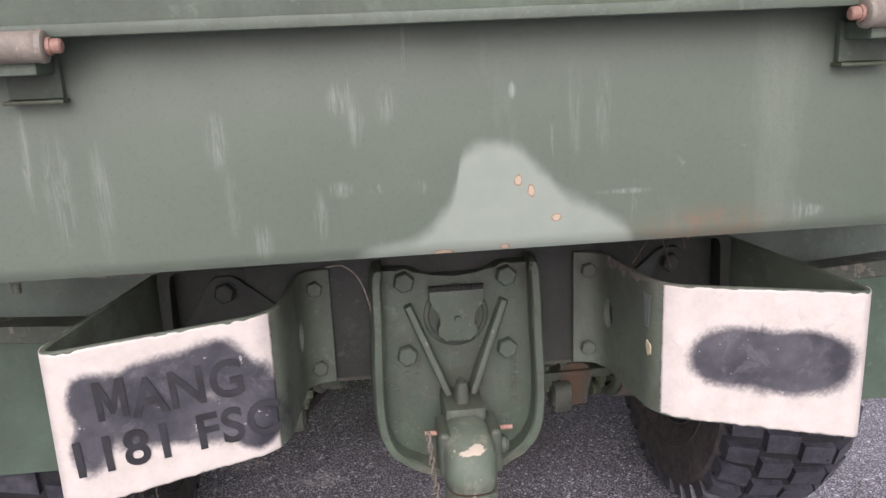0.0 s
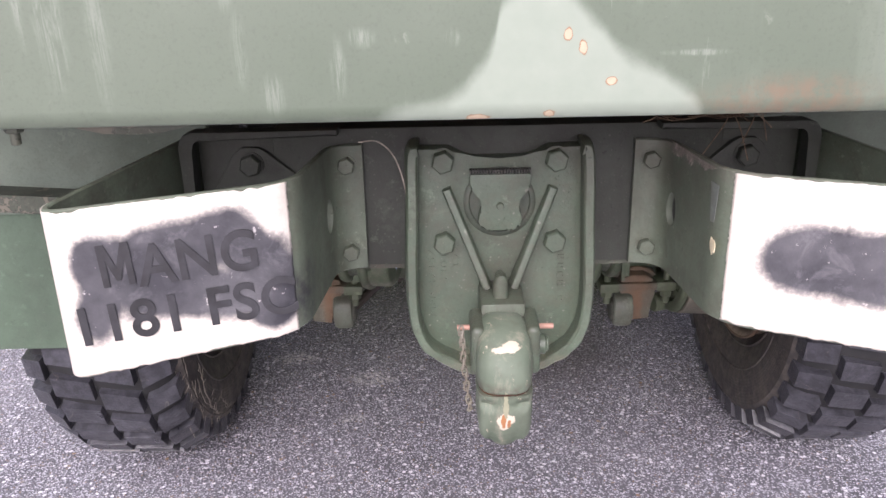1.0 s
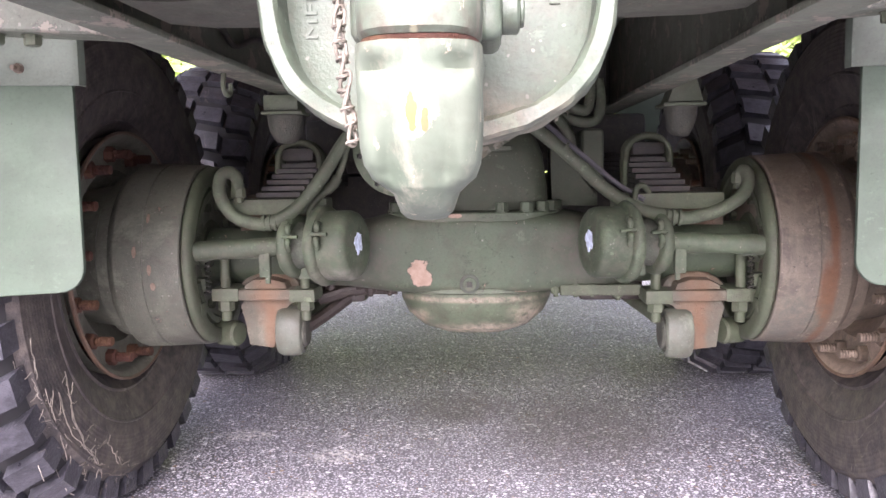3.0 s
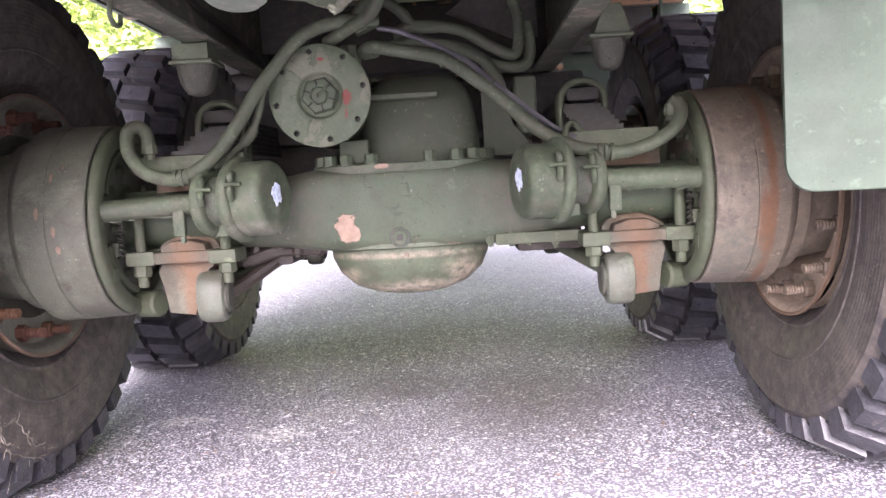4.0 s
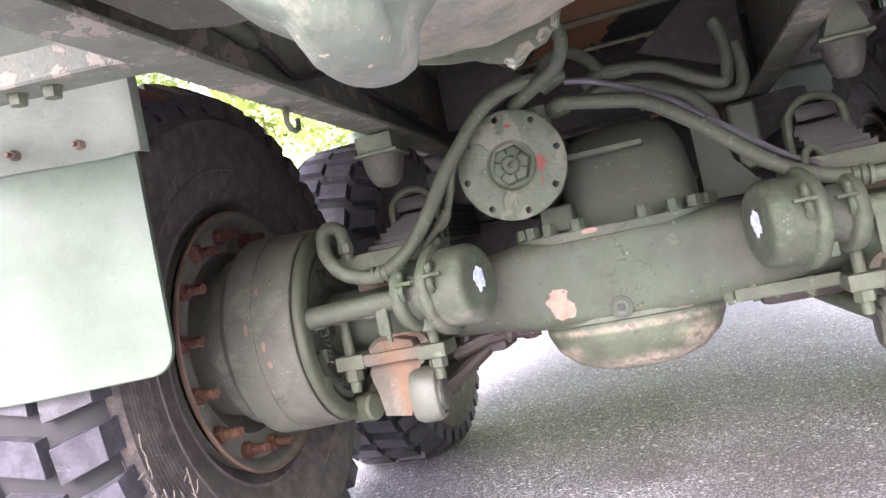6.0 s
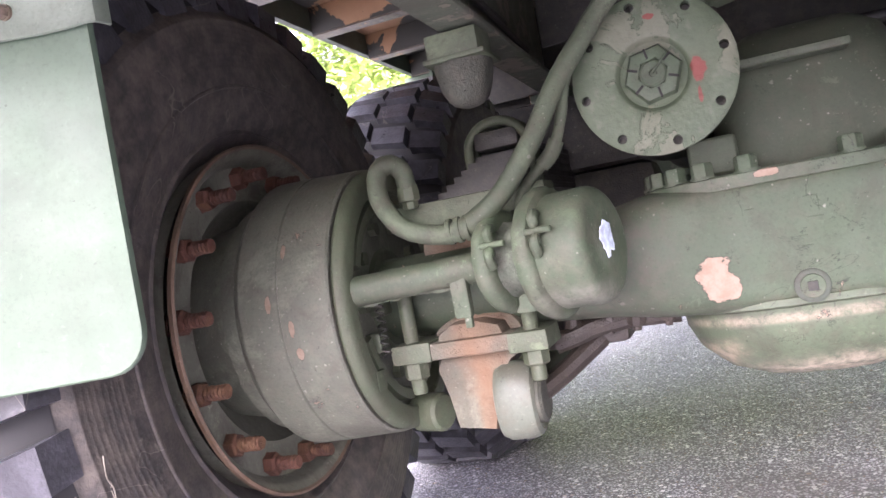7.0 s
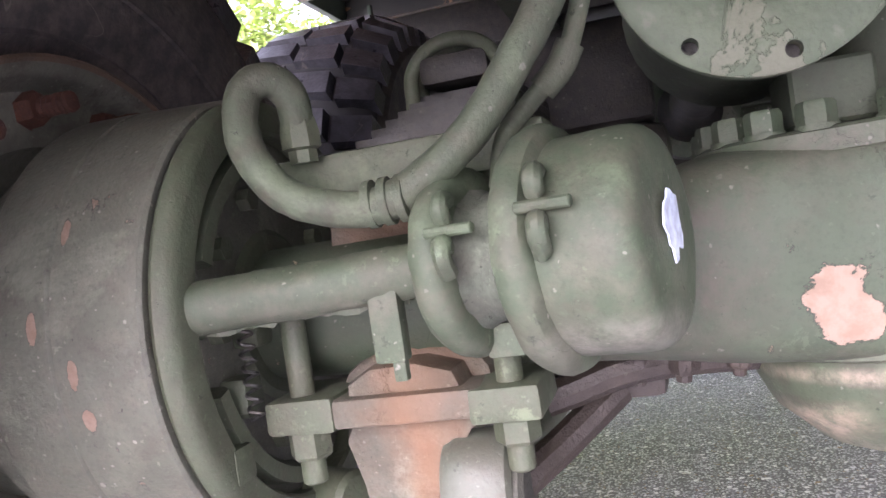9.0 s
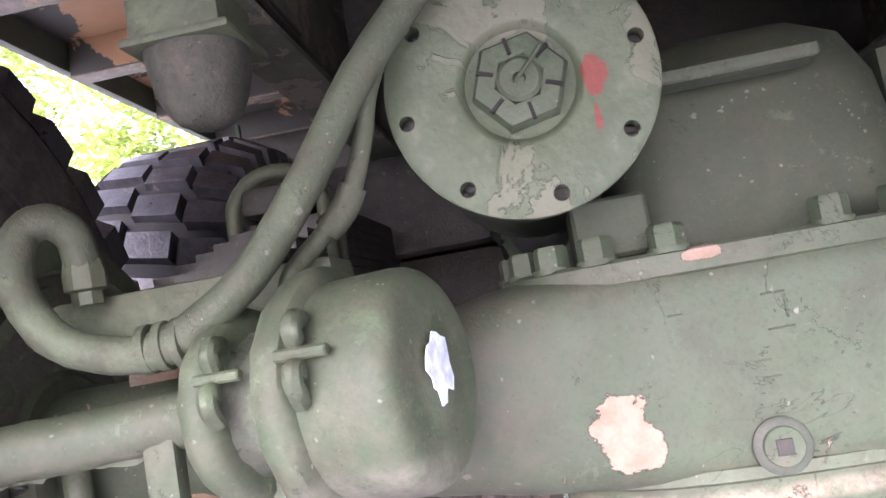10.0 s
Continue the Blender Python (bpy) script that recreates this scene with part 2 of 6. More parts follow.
rim_tan = painted("tan_rim_paint", (0.25, 0.20, 0.15), rust=0.08, dust=0.4, fleck=0.4)
rail_paint = painted("scraped_rail_paint", (0.084, 0.098, 0.070), dirt=(0.125, 0.118, 0.088), dust=0.55, cast=0.2, fleck=0.6, chip=(0.225, 0.205, 0.158), chips=0.555)
bearer_paint = painted("tan_dusty_bearer_paint", (0.085, 0.075, 0.055), dirt=(0.20, 0.16, 0.11), dust=0.8, cast=0.4, chip=(0.30, 0.18, 0.09), chips=0.60)
grimy_plate = painted("grimy_plate_paint", (0.048, 0.054, 0.037), dirt=(0.062, 0.050, 0.036), chip=(0.17, 0.145, 0.105), chips=0.62, dust=0.8, cast=0.5, fleck=0.5, cracks=0.6)
# steel taken down to near black: the deep shade underneath is in its colour
shaded_iron = painted("shaded_underbody_steel", (0.0120, 0.0128, 0.0096), dust=0.4, cast=0.4, fleck=0.2)


def sill_material():
    n = Nodes("scuffed_tailgate_sill_paint")
    base = n.mix(n.ramp(n.noise(2.2, 5, 0.6), 0.35, 0.68), (0.088, 0.112, 0.080), (0.112, 0.137, 0.102))
    streak = n.noise(9.0, 6, 0.62, stretch=(1.0, 1.0, 0.22))
    base = n.mix(n.math('MULTIPLY', n.ramp(streak, 0.60, 0.78), 0.5), base, (0.19, 0.22, 0.175))
    scratch = n.noise(5.0, 6, 0.7, stretch=(7.0, 1.0, 0.55), w=0.5)
    base = n.mix(n.math('MULTIPLY', n.ramp(scratch, 0.665, 0.70), 0.45), base, (0.21, 0.235, 0.195))
    worn = n.noise(230.0, 4, 0.7)
    base = n.mix(n.math('MULTIPLY', n.ramp(worn, 0.52, 0.72), 0.30), base, (0.055, 0.068, 0.050))
    scuff = n.noise(26.0, 7, 0.7, w=1.2)
    base = n.mix(n.math('MULTIPLY', n.ramp(scuff, 0.66, 0.74), 0.5), base, (0.21, 0.23, 0.19))
    smear = n.noise(42.0, 7, 0.75, stretch=(3.2, 1.0, 0.30), w=0.9)
    for x, z, rx, rz, much in ((-0.535, 1.395, 0.005, 0.050, 0.5), (-0.504, 1.355, 0.013, 0.060, 0.45), (-0.454, 1.335, 0.010, 0.055, 0.35), (-0.314, 1.400, 0.010, 0.030, 0.5), (-0.303, 1.325, 0.007, 0.035, 0.3), (-0.165, 1.445, 0.012, 0.018, 0.5),
                               (-0.147, 1.418, 0.008, 0.025, 0.4), (-0.110, 1.435, 0.010, 0.020, 0.3), (-0.270, 1.275, 0.012, 0.018, 0.5), (-0.197, 1.302, 0.007, 0.025, 0.4), (-0.171, 1.335, 0.012, 0.009, 0.45), (-0.072, 1.333, 0.008, 0.009, 0.45),
                               (0.047, 1.447, 0.004, 0.008, 0.8), (0.162, 1.420, 0.008, 0.045, 0.3), (0.126, 1.420, 0.008, 0.05, 0.25), (0.195, 1.312, 0.030, 0.003, 0.6), (0.445, 1.271, 0.016, 0.007, 0.7), (0.428, 1.270, 0.006, 0.016, 0.5)):
        base = n.mix(n.math('MULTIPLY', n.math('MULTIPLY', n.blob((x, -0.29, z), (rx, 0.2, rz), 0.6, 1.1, 34.0), n.ramp(smear, 0.42, 0.62)), min(0.9, much * 1.2)), base, (0.25, 0.28, 0.235))
    # paler touched-up patch that spreads towards the lower edge
    z = n.axis(2)
    x = n.ramp(n.axis(0), -0.16, 0.21)
    top = n.nt.nodes.new("ShaderNodeFloatCurve")
    curve = top.mapping.curves[0]
    for px, ph in ((0.03, 0.07), (0.20, 0.17), (0.30, 0.37), (0.36, 0.60), (0.395, 0.90), (0.47, 0.97), (0.66, 0.74), (0.73, 0.52), (0.88, 0.34), (0.96, 0.18)):
        curve.points.new(px, ph)
    curve.points[0].location, curve.points[-1].location = (0, 0.0), (1, 0.0)
    top.mapping.update()
    n.put(top.inputs["Value"], x)
    wave = n.math('MULTIPLY', n.math('SUBTRACT', n.noise(20.0, 5, 0.6), 0.5), 0.028)
    edge = n.math('SUBTRACT', n.math('ADD', z, wave), n.math('ADD', n.math('MULTIPLY', top.outputs[0], 0.15), 1.238))
    patch = n.ramp(edge, 0.012, -0.014, 'SMOOTH')
    base = n.mix(patch, base, n.mix(n.noise(30, 4), (0.195, 0.235, 0.188), (0.245, 0.280, 0.230)))
    stain = n.math('MULTIPLY', n.blob((0.308, -0.29, 1.258), (0.085, 0.2, 0.024), 0.6, 0.8, 18.0), n.ramp(n.noise(60.0, 6, 0.7), 0.36, 0.60))
    base = n.mix(n.math('MULTIPLY', stain, 0.75), base, (0.165, 0.115, 0.075))
    # chips down to rust
    for c, s in (((0.053, -0.29, 1.334), (0.005, 0.2, 0.007)), ((0.070, -0.29, 1.319), (0.005, 0.2, 0.008)), ((0.102, -0.29, 1.283), (0.006, 0.2, 0.005)),
                 ((0.035, -0.29, 1.248), (0.006, 0.2, 0.005)), ((-0.045, -0.29, 1.245), (0.014, 0.2, 0.004))):
        base = n.mix(n.blob(c, s, 0.15, 1.5, 110.0), base, n.mix(n.noise(150, 3), (0.17, 0.075, 0.030), (0.26, 0.13, 0.065)))
        base = n.mix(n.blob(c, tuple(k * 0.82 for k in s), 0.15, 1.5, 110.0), base, n.mix(n.noise(150, 3), (0.36, 0.27, 0.185), (0.44, 0.36, 0.26)))
    n.bump(n.noise(60.0, 4), 0.08, 0.001)
    return n.done(base, n.math('ADD', n.math('MULTIPLY', n.noise(12.0, 4), 0.25), 0.33))


def white_material(name, patch):
    """White bumper paint with a cloud of black overspray. patch: ellipsoids (centre, size)."""
    n = Nodes(name)
    base = n.mix(n.ramp(n.noise(30.0, 6, 0.7), 0.35, 0.75), (0.53, 0.49, 0.435), (0.43, 0.395, 0.345))
    base = n.mix(n.math('MULTIPLY', n.ramp(n.noise(18.0, 6, 0.7, w=1.0), 0.60, 0.70), 0.35), base, (0.30, 0.28, 0.27))
    total = None
    for c, s in patch:
        b = n.blob(c, s, 0.55, 0.0)
        total = b if total is None else n.math('ADD', total, b)
    rag = n.math('MULTIPLY', n.math('SUBTRACT', n.noise(17.0, 6, 0.66, w=0.5), 0.5), 1.1)
    mask = n.ramp(n.math('ADD', total, rag), 0.05, 1.05, 'SMOOTH')
    spray = n.mix(n.ramp(n.noise(16.0, 5, 0.6), 0.35, 0.7), (0.028, 0.028, 0.034), (0.080, 0.079, 0.086))
    spray = n.mix(n.math('MULTIPLY', n.ramp(n.noise(21.0, 6, 0.7, w=0.6), 0.54, 0.72), 0.38), spray, (0.22, 0.215, 0.225))
    spray = n.mix(n.math('MULTIPLY', n.ramp(n.noise(75.0, 5, 0.7), 0.66, 0.70), 0.9), spray, (0.42, 0.40, 0.39))
    mist = n.math('MULTIPLY', n.ramp(mask, 0.0, 0.5), n.ramp(n.noise(190.0, 3), 0.62, 0.46))
    base = n.mix(n.math('MULTIPLY', mist, 0.55), base, (0.16, 0.155, 0.16))
    base = n.mix(n.ramp(mask, 0.12, 0.92), base, spray)
    n.bump(n.math('ADD', n.noise(120.0, 4), n.math('MULTIPLY', n.noise(28.0, 4), 1.4)), 0.30, 0.002)
    return n.done(base, 0.42)


def rubber_material(name, base, dust, amount, gloss=0.45):
    n = Nodes(name)
    c = n.mix(n.ramp(n.noise(9.0, 6, 0.65), 0.40, 0.70), base, tuple(v * 1.7 for v in base))
    c = n.mix(n.math('MULTIPLY', n.ramp(n.noise(34.0, 6, 0.7), 0.42, 0.70), amount), c, dust)
    c = n.mix(n.math('MULTIPLY', n.ramp(n.noise(6.0, 7, 0.72, w=0.5), 0.52, 0.70), amount * 0.55), c, tuple(v * 1.25 for v in dust))
    line = n.math('ABSOLUTE', n.math('SUBTRACT', n.noise(4.5, 3, 0.5, w=1.2), 0.5))
    c = n.mix(n.math('MULTIPLY', n.math('MULTIPLY', n.ramp(line, 0.0035, 0.0012), n.ramp(n.noise(8.0, 3), 0.50, 0.58)), 0.5), c, (0.20, 0.18, 0.15))
    n.bump(n.math('ADD', n.noise(150.0, 4), n.noise(30.0, 4)), 0.4, 0.003)
    return n.done(c, n.math('ADD', n.math('MULTIPLY', n.noise(20.0, 4), 0.3), gloss))


tyre_rubber = rubber_material("dusty_tyre_rubber", (0.031, 0.028, 0.027), (0.165, 0.140, 0.112), 0.55)
# the tread's bluish dust tone also carries the sheen of reflected sky
tread_rubber = rubber_material("worn_tread_rubber", (0.020, 0.020, 0.024), (0.15, 0.15, 0.172), 0.30, 0.18)
stop_rubber = painted("pitted_grey_rubber", (0.042, 0.046, 0.034), dirt=(0.085, 0.08, 0.06), dust=0.6, cast=0.7, cracks=0.9, fleck=0.3, rough=0.8)
hose_rubber = painted("overpainted_hose", (0.0505, 0.0666, 0.0391), dust=0.42, cast=0.34, rough=0.72, fleck=0.5, cracks=0.5)


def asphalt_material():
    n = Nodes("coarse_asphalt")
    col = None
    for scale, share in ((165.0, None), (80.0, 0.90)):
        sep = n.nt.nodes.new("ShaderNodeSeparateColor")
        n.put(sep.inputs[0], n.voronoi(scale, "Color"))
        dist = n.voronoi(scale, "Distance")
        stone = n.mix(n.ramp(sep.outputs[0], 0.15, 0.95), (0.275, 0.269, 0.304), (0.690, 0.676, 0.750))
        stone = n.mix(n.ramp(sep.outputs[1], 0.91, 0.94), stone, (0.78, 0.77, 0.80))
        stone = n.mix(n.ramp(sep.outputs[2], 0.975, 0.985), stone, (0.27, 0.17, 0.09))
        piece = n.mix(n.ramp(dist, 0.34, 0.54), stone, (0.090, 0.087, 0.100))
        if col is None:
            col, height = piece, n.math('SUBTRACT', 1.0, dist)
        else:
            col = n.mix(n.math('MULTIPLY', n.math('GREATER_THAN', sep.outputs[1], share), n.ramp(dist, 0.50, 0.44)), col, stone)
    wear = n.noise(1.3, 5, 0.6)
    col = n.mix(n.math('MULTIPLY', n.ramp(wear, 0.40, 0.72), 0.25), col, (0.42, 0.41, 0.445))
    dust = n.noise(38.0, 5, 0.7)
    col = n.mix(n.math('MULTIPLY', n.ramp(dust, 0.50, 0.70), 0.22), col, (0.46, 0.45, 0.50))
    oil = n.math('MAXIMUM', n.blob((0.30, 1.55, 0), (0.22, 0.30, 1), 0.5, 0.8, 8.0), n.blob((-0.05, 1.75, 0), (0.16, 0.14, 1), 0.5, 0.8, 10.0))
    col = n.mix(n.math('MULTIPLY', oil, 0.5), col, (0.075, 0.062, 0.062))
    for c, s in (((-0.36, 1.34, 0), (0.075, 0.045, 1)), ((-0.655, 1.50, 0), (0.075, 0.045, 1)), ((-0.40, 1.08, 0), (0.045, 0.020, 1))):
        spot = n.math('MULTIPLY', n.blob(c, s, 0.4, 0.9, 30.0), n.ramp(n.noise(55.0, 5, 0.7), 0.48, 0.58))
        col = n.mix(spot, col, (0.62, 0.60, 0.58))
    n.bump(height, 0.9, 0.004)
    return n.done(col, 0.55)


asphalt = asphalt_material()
sill_paint = sill_material()
white_left = white_material("white_bumper_paint_with_overspray", [((x, -0.22, z), (rx, 0.3, rz)) for x, z, rx, rz in (
    (-0.531, 1.061, 0.024, 0.034), (-0.479, 1.062, 0.052, 0.036), (-0.417, 1.078, 0.052, 0.034), (-0.359, 1.091, 0.035, 0.033), (-0.321, 1.054, 0.033, 0.036), (-0.303, 1.010, 0.035, 0.036),
    (-0.536, 0.988, 0.024, 0.036), (-0.463, 1.015, 0.066, 0.036), (-0.369, 1.010, 0.071, 0.040), (-0.312, 0.972, 0.026, 0.020))])
white_right = white_material("white_bumper_paint_with_black_patch", (((0.378, -0.22, 1.042), (0.050, 0.3, 0.040)), ((0.440, -0.22, 1.033), (0.090, 0.3, 0.046)), ((0.500, -0.22, 1.020), (0.060, 0.3, 0.046))))


def simple(name, colour, rough=0.6, metal=0.0, var=0.25, scale=20.0):
    n = Nodes(name)
    col = n.mix(n.ramp(n.noise(scale, 5), 0.35, 0.7), tuple(c * (1 - var) for c in colour), tuple(min(1, c * (1 + var)) for c in colour))
    n.bump(n.noise(scale * 6, 3), 0.15, 0.001)
    return n.done(col, rough, metal)


letter_black = simple("black_stencil_paint", (0.018, 0.018, 0.021), 0.55, 0, 0.5, 40)
white_mark = simple("white_paint_splash", (0.56, 0.64, 0.80), 0.35, 0, 0.35, 90)
cream_chip = simple("cream_paint_chip", (0.75, 0.66, 0.45), 0.5, 0, 0.2, 60)
pink_pin = simple("rust_pink_steel", (0.27, 0.155, 0.115), 0.65, 0.0, 0.3, 60)
groove_rubber = simple("black_groove_rubber", (0.014, 0.014, 0.015), 0.8)
straw = simple("dry_straw", (0.155, 0.108, 0.072), 0.85, 0, 0.6, 60)
pale_wire = simple("pale_dry_stalk", (0.32, 0.28, 0.235), 0.7, 0, 0.3, 60)
fluff = simple("grey_down", (0.20, 0.185, 0.175), 0.9, 0, 0.4, 80)
slot_shade = simple("dark_slot_shade", (0.012, 0.011, 0.010), 0.9)
# leaf green raised far above foliage colour, with the backlit glare put into it
leaf_green = simple("sunlit_leaf", (0.44, 0.54, 0.19), 0.5, 0, 0.4, 3)
bark = simple("grey_bark", (0.12, 0.09, 0.065), 0.85)
grass_mat = simple("sunlit_grass", (0.24, 0.33, 0.08), 0.7, 0, 0.45, 2)


def bed_material():
    n = Nodes("peeling_bed_underside_paint")
    col = n.mix(n.noise(9, 5), (0.026, 0.026, 0.021), (0.050, 0.052, 0.041))
    peel = n.ramp(n.noise(3.2, 7, 0.62, w=0.6), 0.500, 0.508)
    col = n.mix(peel, col, n.mix(n.noise(22, 5), (0.36, 0.215, 0.11), (0.27, 0.155, 0.08)))
    n.bump(n.noise(80, 4), 0.3, 0.002)
    return n.done(col, 0.7)


bed_paint = bed_material()


# ---- mesh helpers ----
def basis(d):
    d = Vector(d).normalized()
    a = d.cross(Vector((0, 0, 1)) if abs(d.z) < 0.9 else Vector((1, 0, 0))).normalized()
    return a, d.cross(a).normalized(), d


def box(bm, lo, hi, bevel=0.0, turn=None, seg=2):
    lo, hi = [min(a, b) for a, b in zip(lo, hi)], [max(a, b) for a, b in zip(lo, hi)]
    c = [(a + b) / 2 for a, b in zip(lo, hi)]
    m = Matrix.Translation(c) @ (turn or Matrix()) @ Matrix.Diagonal((hi[0] - lo[0], hi[1] - lo[1], hi[2] - lo[2], 1))
    made = bmesh.ops.create_cube(bm, size=1, matrix=m)["verts"]
    if bevel:
        edges = {e for v in made for e in v.link_edges}
        bmesh.ops.bevel(bm, geom=list(edges), offset=bevel, segments=seg, affect='EDGES', profile=0.6)


def ring(c, a, b, ra, rb, n, power=2.0, phase=0.0):
    out = []
    for i in range(n):
        t = 2 * math.pi * i / n + phase
        ct, st = math.cos(t), math.sin(t)
        out.append(Vector(c) + a * (ra * math.copysign(abs(ct) ** (2 / power), ct)) + b * (rb * math.copysign(abs(st) ** (2 / power), st)))
    return out


def skin(bm, rings, cap=True, close=False):
    """Quads between rings of equal count."""
    vs = [[bm.verts.new(p) for p in r] for r in rings]
    n = len(vs[0])
    pairs = list(zip(vs, vs[1:])) + ([(vs[-1], vs[0])] if close else [])
    for r, s in pairs:
        for i in range(n):
            bm.faces.new((r[i], r[(i + 1) % n], s[(i + 1) % n], s[i]))
    if cap and not close:
        bm.faces.new(vs[0][::-1])
        bm.faces.new(vs[-1])
    return vs


def lathe(bm, p, axis, profile, n=32, cap=True, phase=0.0):
    """Turned shape: profile of (along the axis, radius) from p."""
    a, b, d = basis(axis)
    skin(bm, [ring(Vector(p) + d * s, a, b, max(r, 1e-4), max(r, 1e-4), n, 2.0, phase) for s, r in profile], cap)


def rod(bm, p, q, r, n=16, edge=0.0):
    p, q = Vector(p), Vector(q)
    length = (q - p).length
    prof = [(0, r), (length, r)] if not edge else [(0, r - edge), (edge, r), (length - edge, r), (length, r - edge)]
    lathe(bm, p, q - p, prof, n)


def hexbolt(bm, p, axis, af, h, washer=True):
    r = af / math.sqrt(3)
    if washer:
        lathe(bm, p, axis, [(-0.002, r * 1.12), (h * 0.12, r * 1.12)], 20)
    lathe(bm, p, axis, [(h * 0.12, r), (h * 0.85, r), (h, r * 0.86)], 6, True, 0.3)


def spline(pts, n=10):
    """Smooth points through the given ones."""
    P = [Vector(p) for p in pts]
    P = [P[0] * 2 - P[1]] + P + [P[-1] * 2 - P[-2]]
    out = []
    for i in range(1, len(P) - 2):
        for k in range(n):
            t = k / n
            a, b, c, d = P[i - 1], P[i], P[i + 1], P[i + 2]
            out.append(0.5 * ((2 * b) + (c - a) * t + (2 * a - 5 * b + 4 * c - d) * t * t + (3 * b - a - 3 * c + d) * t ** 3))
    return out + [P[-2]]


def hose(bm, pts, r, n=14, steps=10, wrinkle=0.0):
    path = spline(pts, steps)
    rings = []
    up = None
    for i, p in enumerate(path):
        d = (path[min(i + 1, len(path) - 1)] - path[max(i - 1, 0)]).normalized()
        if up is None:
            up = basis(d)[0]
        up = (up - d * up.dot(d)).normalized()
        rr = r * (1 + wrinkle * math.sin(i * 2.1))
        rings.append(ring(p, up, d.cross(up), rr, rr, n))
    skin(bm, rings)


def ribbon(bm, plan, tops, bottoms, thick):
    """An upright strap along plan points (x, y), with its own top and bottom heights."""
    n = len(plan)
    P = [Vector((x, y, 0)) for x, y in plan]
    quads = []
    for i in range(n):
        d = (P[min(i + 1, n - 1)] - P[max(i - 1, 0)]).normalized()
        o = Vector((-d.y, d.x, 0)) * (thick / 2)
        e = min(0.002, thick * 0.3)
        u = o.normalized() * e
        quads.append([P[i] + o - u + Vector((0, 0, bottoms[i])), P[i] + o + Vector((0, 0, bottoms[i] + e)), P[i] + o + Vector((0, 0, tops[i] - e)), P[i] + o - u + Vector((0, 0, tops[i])),
                      P[i] - o + u + Vector((0, 0, tops[i])), P[i] - o + Vector((0, 0, tops[i] - e)), P[i] - o + Vector((0, 0, bottoms[i] + e)), P[i] - o + u + Vector((0, 0, bottoms[i]))])
    skin(bm, quads)


def plate(bm, outline, y0, y1, bevel=0.0):
    """A flat plate in the x-z plane between y0 and y1."""
    front = [bm.verts.new((x, y0, z)) for x, z in outline]
    back = [bm.verts.new((x, y1, z)) for x, z in outline]
    n = len(outline)
    f = [bm.faces.new(front), bm.faces.new(back[::-1])]
    for i in range(n):
        bm.faces.new((front[i], back[i], back[(i + 1) % n], front[(i + 1) % n]))
    if bevel:
        bmesh.ops.bevel(bm, geom=list(f[0].edges), offset=bevel, segments=2, affect='EDGES', profile=0.6)


def bore(body, tool):
    """The body with the tool's shape cut out, as a new bmesh."""
    obs = []
    for b in (body, tool):
        bmesh.ops.recalc_face_normals(b, faces=b.faces)
        me = bpy.data.meshes.new("blank")
        b.to_mesh(me)
        b.free()
        obs.append(new("blank", me))
    m = obs[0].modifiers.new("cut", 'BOOLEAN')
    m.operation, m.object, m.solver = 'DIFFERENCE', obs[1], 'EXACT'
    me = bpy.data.meshes.new_from_object(obs[0].evaluated_get(bpy.context.evaluated_depsgraph_get()))
    out = BM()
    out.from_mesh(me)
    for o in obs:
        bpy.data.objects.remove(o)
    bpy.data.meshes.remove(me)
    return out


def part(name, bm, material, parent, label="", smooth=35):
    """One mesh object under a thing or under a part."""
    bmesh.ops.recalc_face_normals(bm, faces=bm.faces)
    me = bpy.data.meshes.new(name)
    bm.to_mesh(me)
    bm.free()
    me.materials.append(material)
    if smooth:
        me.shade_smooth()
        me.set_sharp_from_angle(angle=radians(smooth))
    ob = new(name, me)
    if parent is not None:
        ob.parent = parent
    if label:
        ob["label"] = label
    return ob


def thing(name, label, category, **more):
    ob = new(name)
    return tagged(ob, label, category, **more)


def BM():
    return bmesh.new()


truck = thing("cargo_truck", "faded green six-wheeled army cargo truck parked on asphalt", "truck")
AY, AZ = 1.13, 0.56          # rear axle line
FY = 2.33                    # axle ahead of it
SIDES = (-1, 1)

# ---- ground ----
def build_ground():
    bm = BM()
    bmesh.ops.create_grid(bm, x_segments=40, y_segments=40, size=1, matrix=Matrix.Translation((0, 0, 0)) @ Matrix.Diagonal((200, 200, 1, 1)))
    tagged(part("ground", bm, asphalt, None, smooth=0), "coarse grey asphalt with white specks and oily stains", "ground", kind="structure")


build_ground()


def roughen(bm, amount, scale, low=None):
    """Uneven hand-cast or battered surface; stronger below the height low."""
    bmesh.ops.recalc_face_normals(bm, faces=bm.faces)
    bm.normal_update()
    for v in bm.verts:
        k = amount if low is None else amount * max(0.0, min(1.0, (low - v.co.z) / 0.06))
        v.co += v.normal * (k * noise.fractal(v.co * scale, 1.0, 2.0, 4))


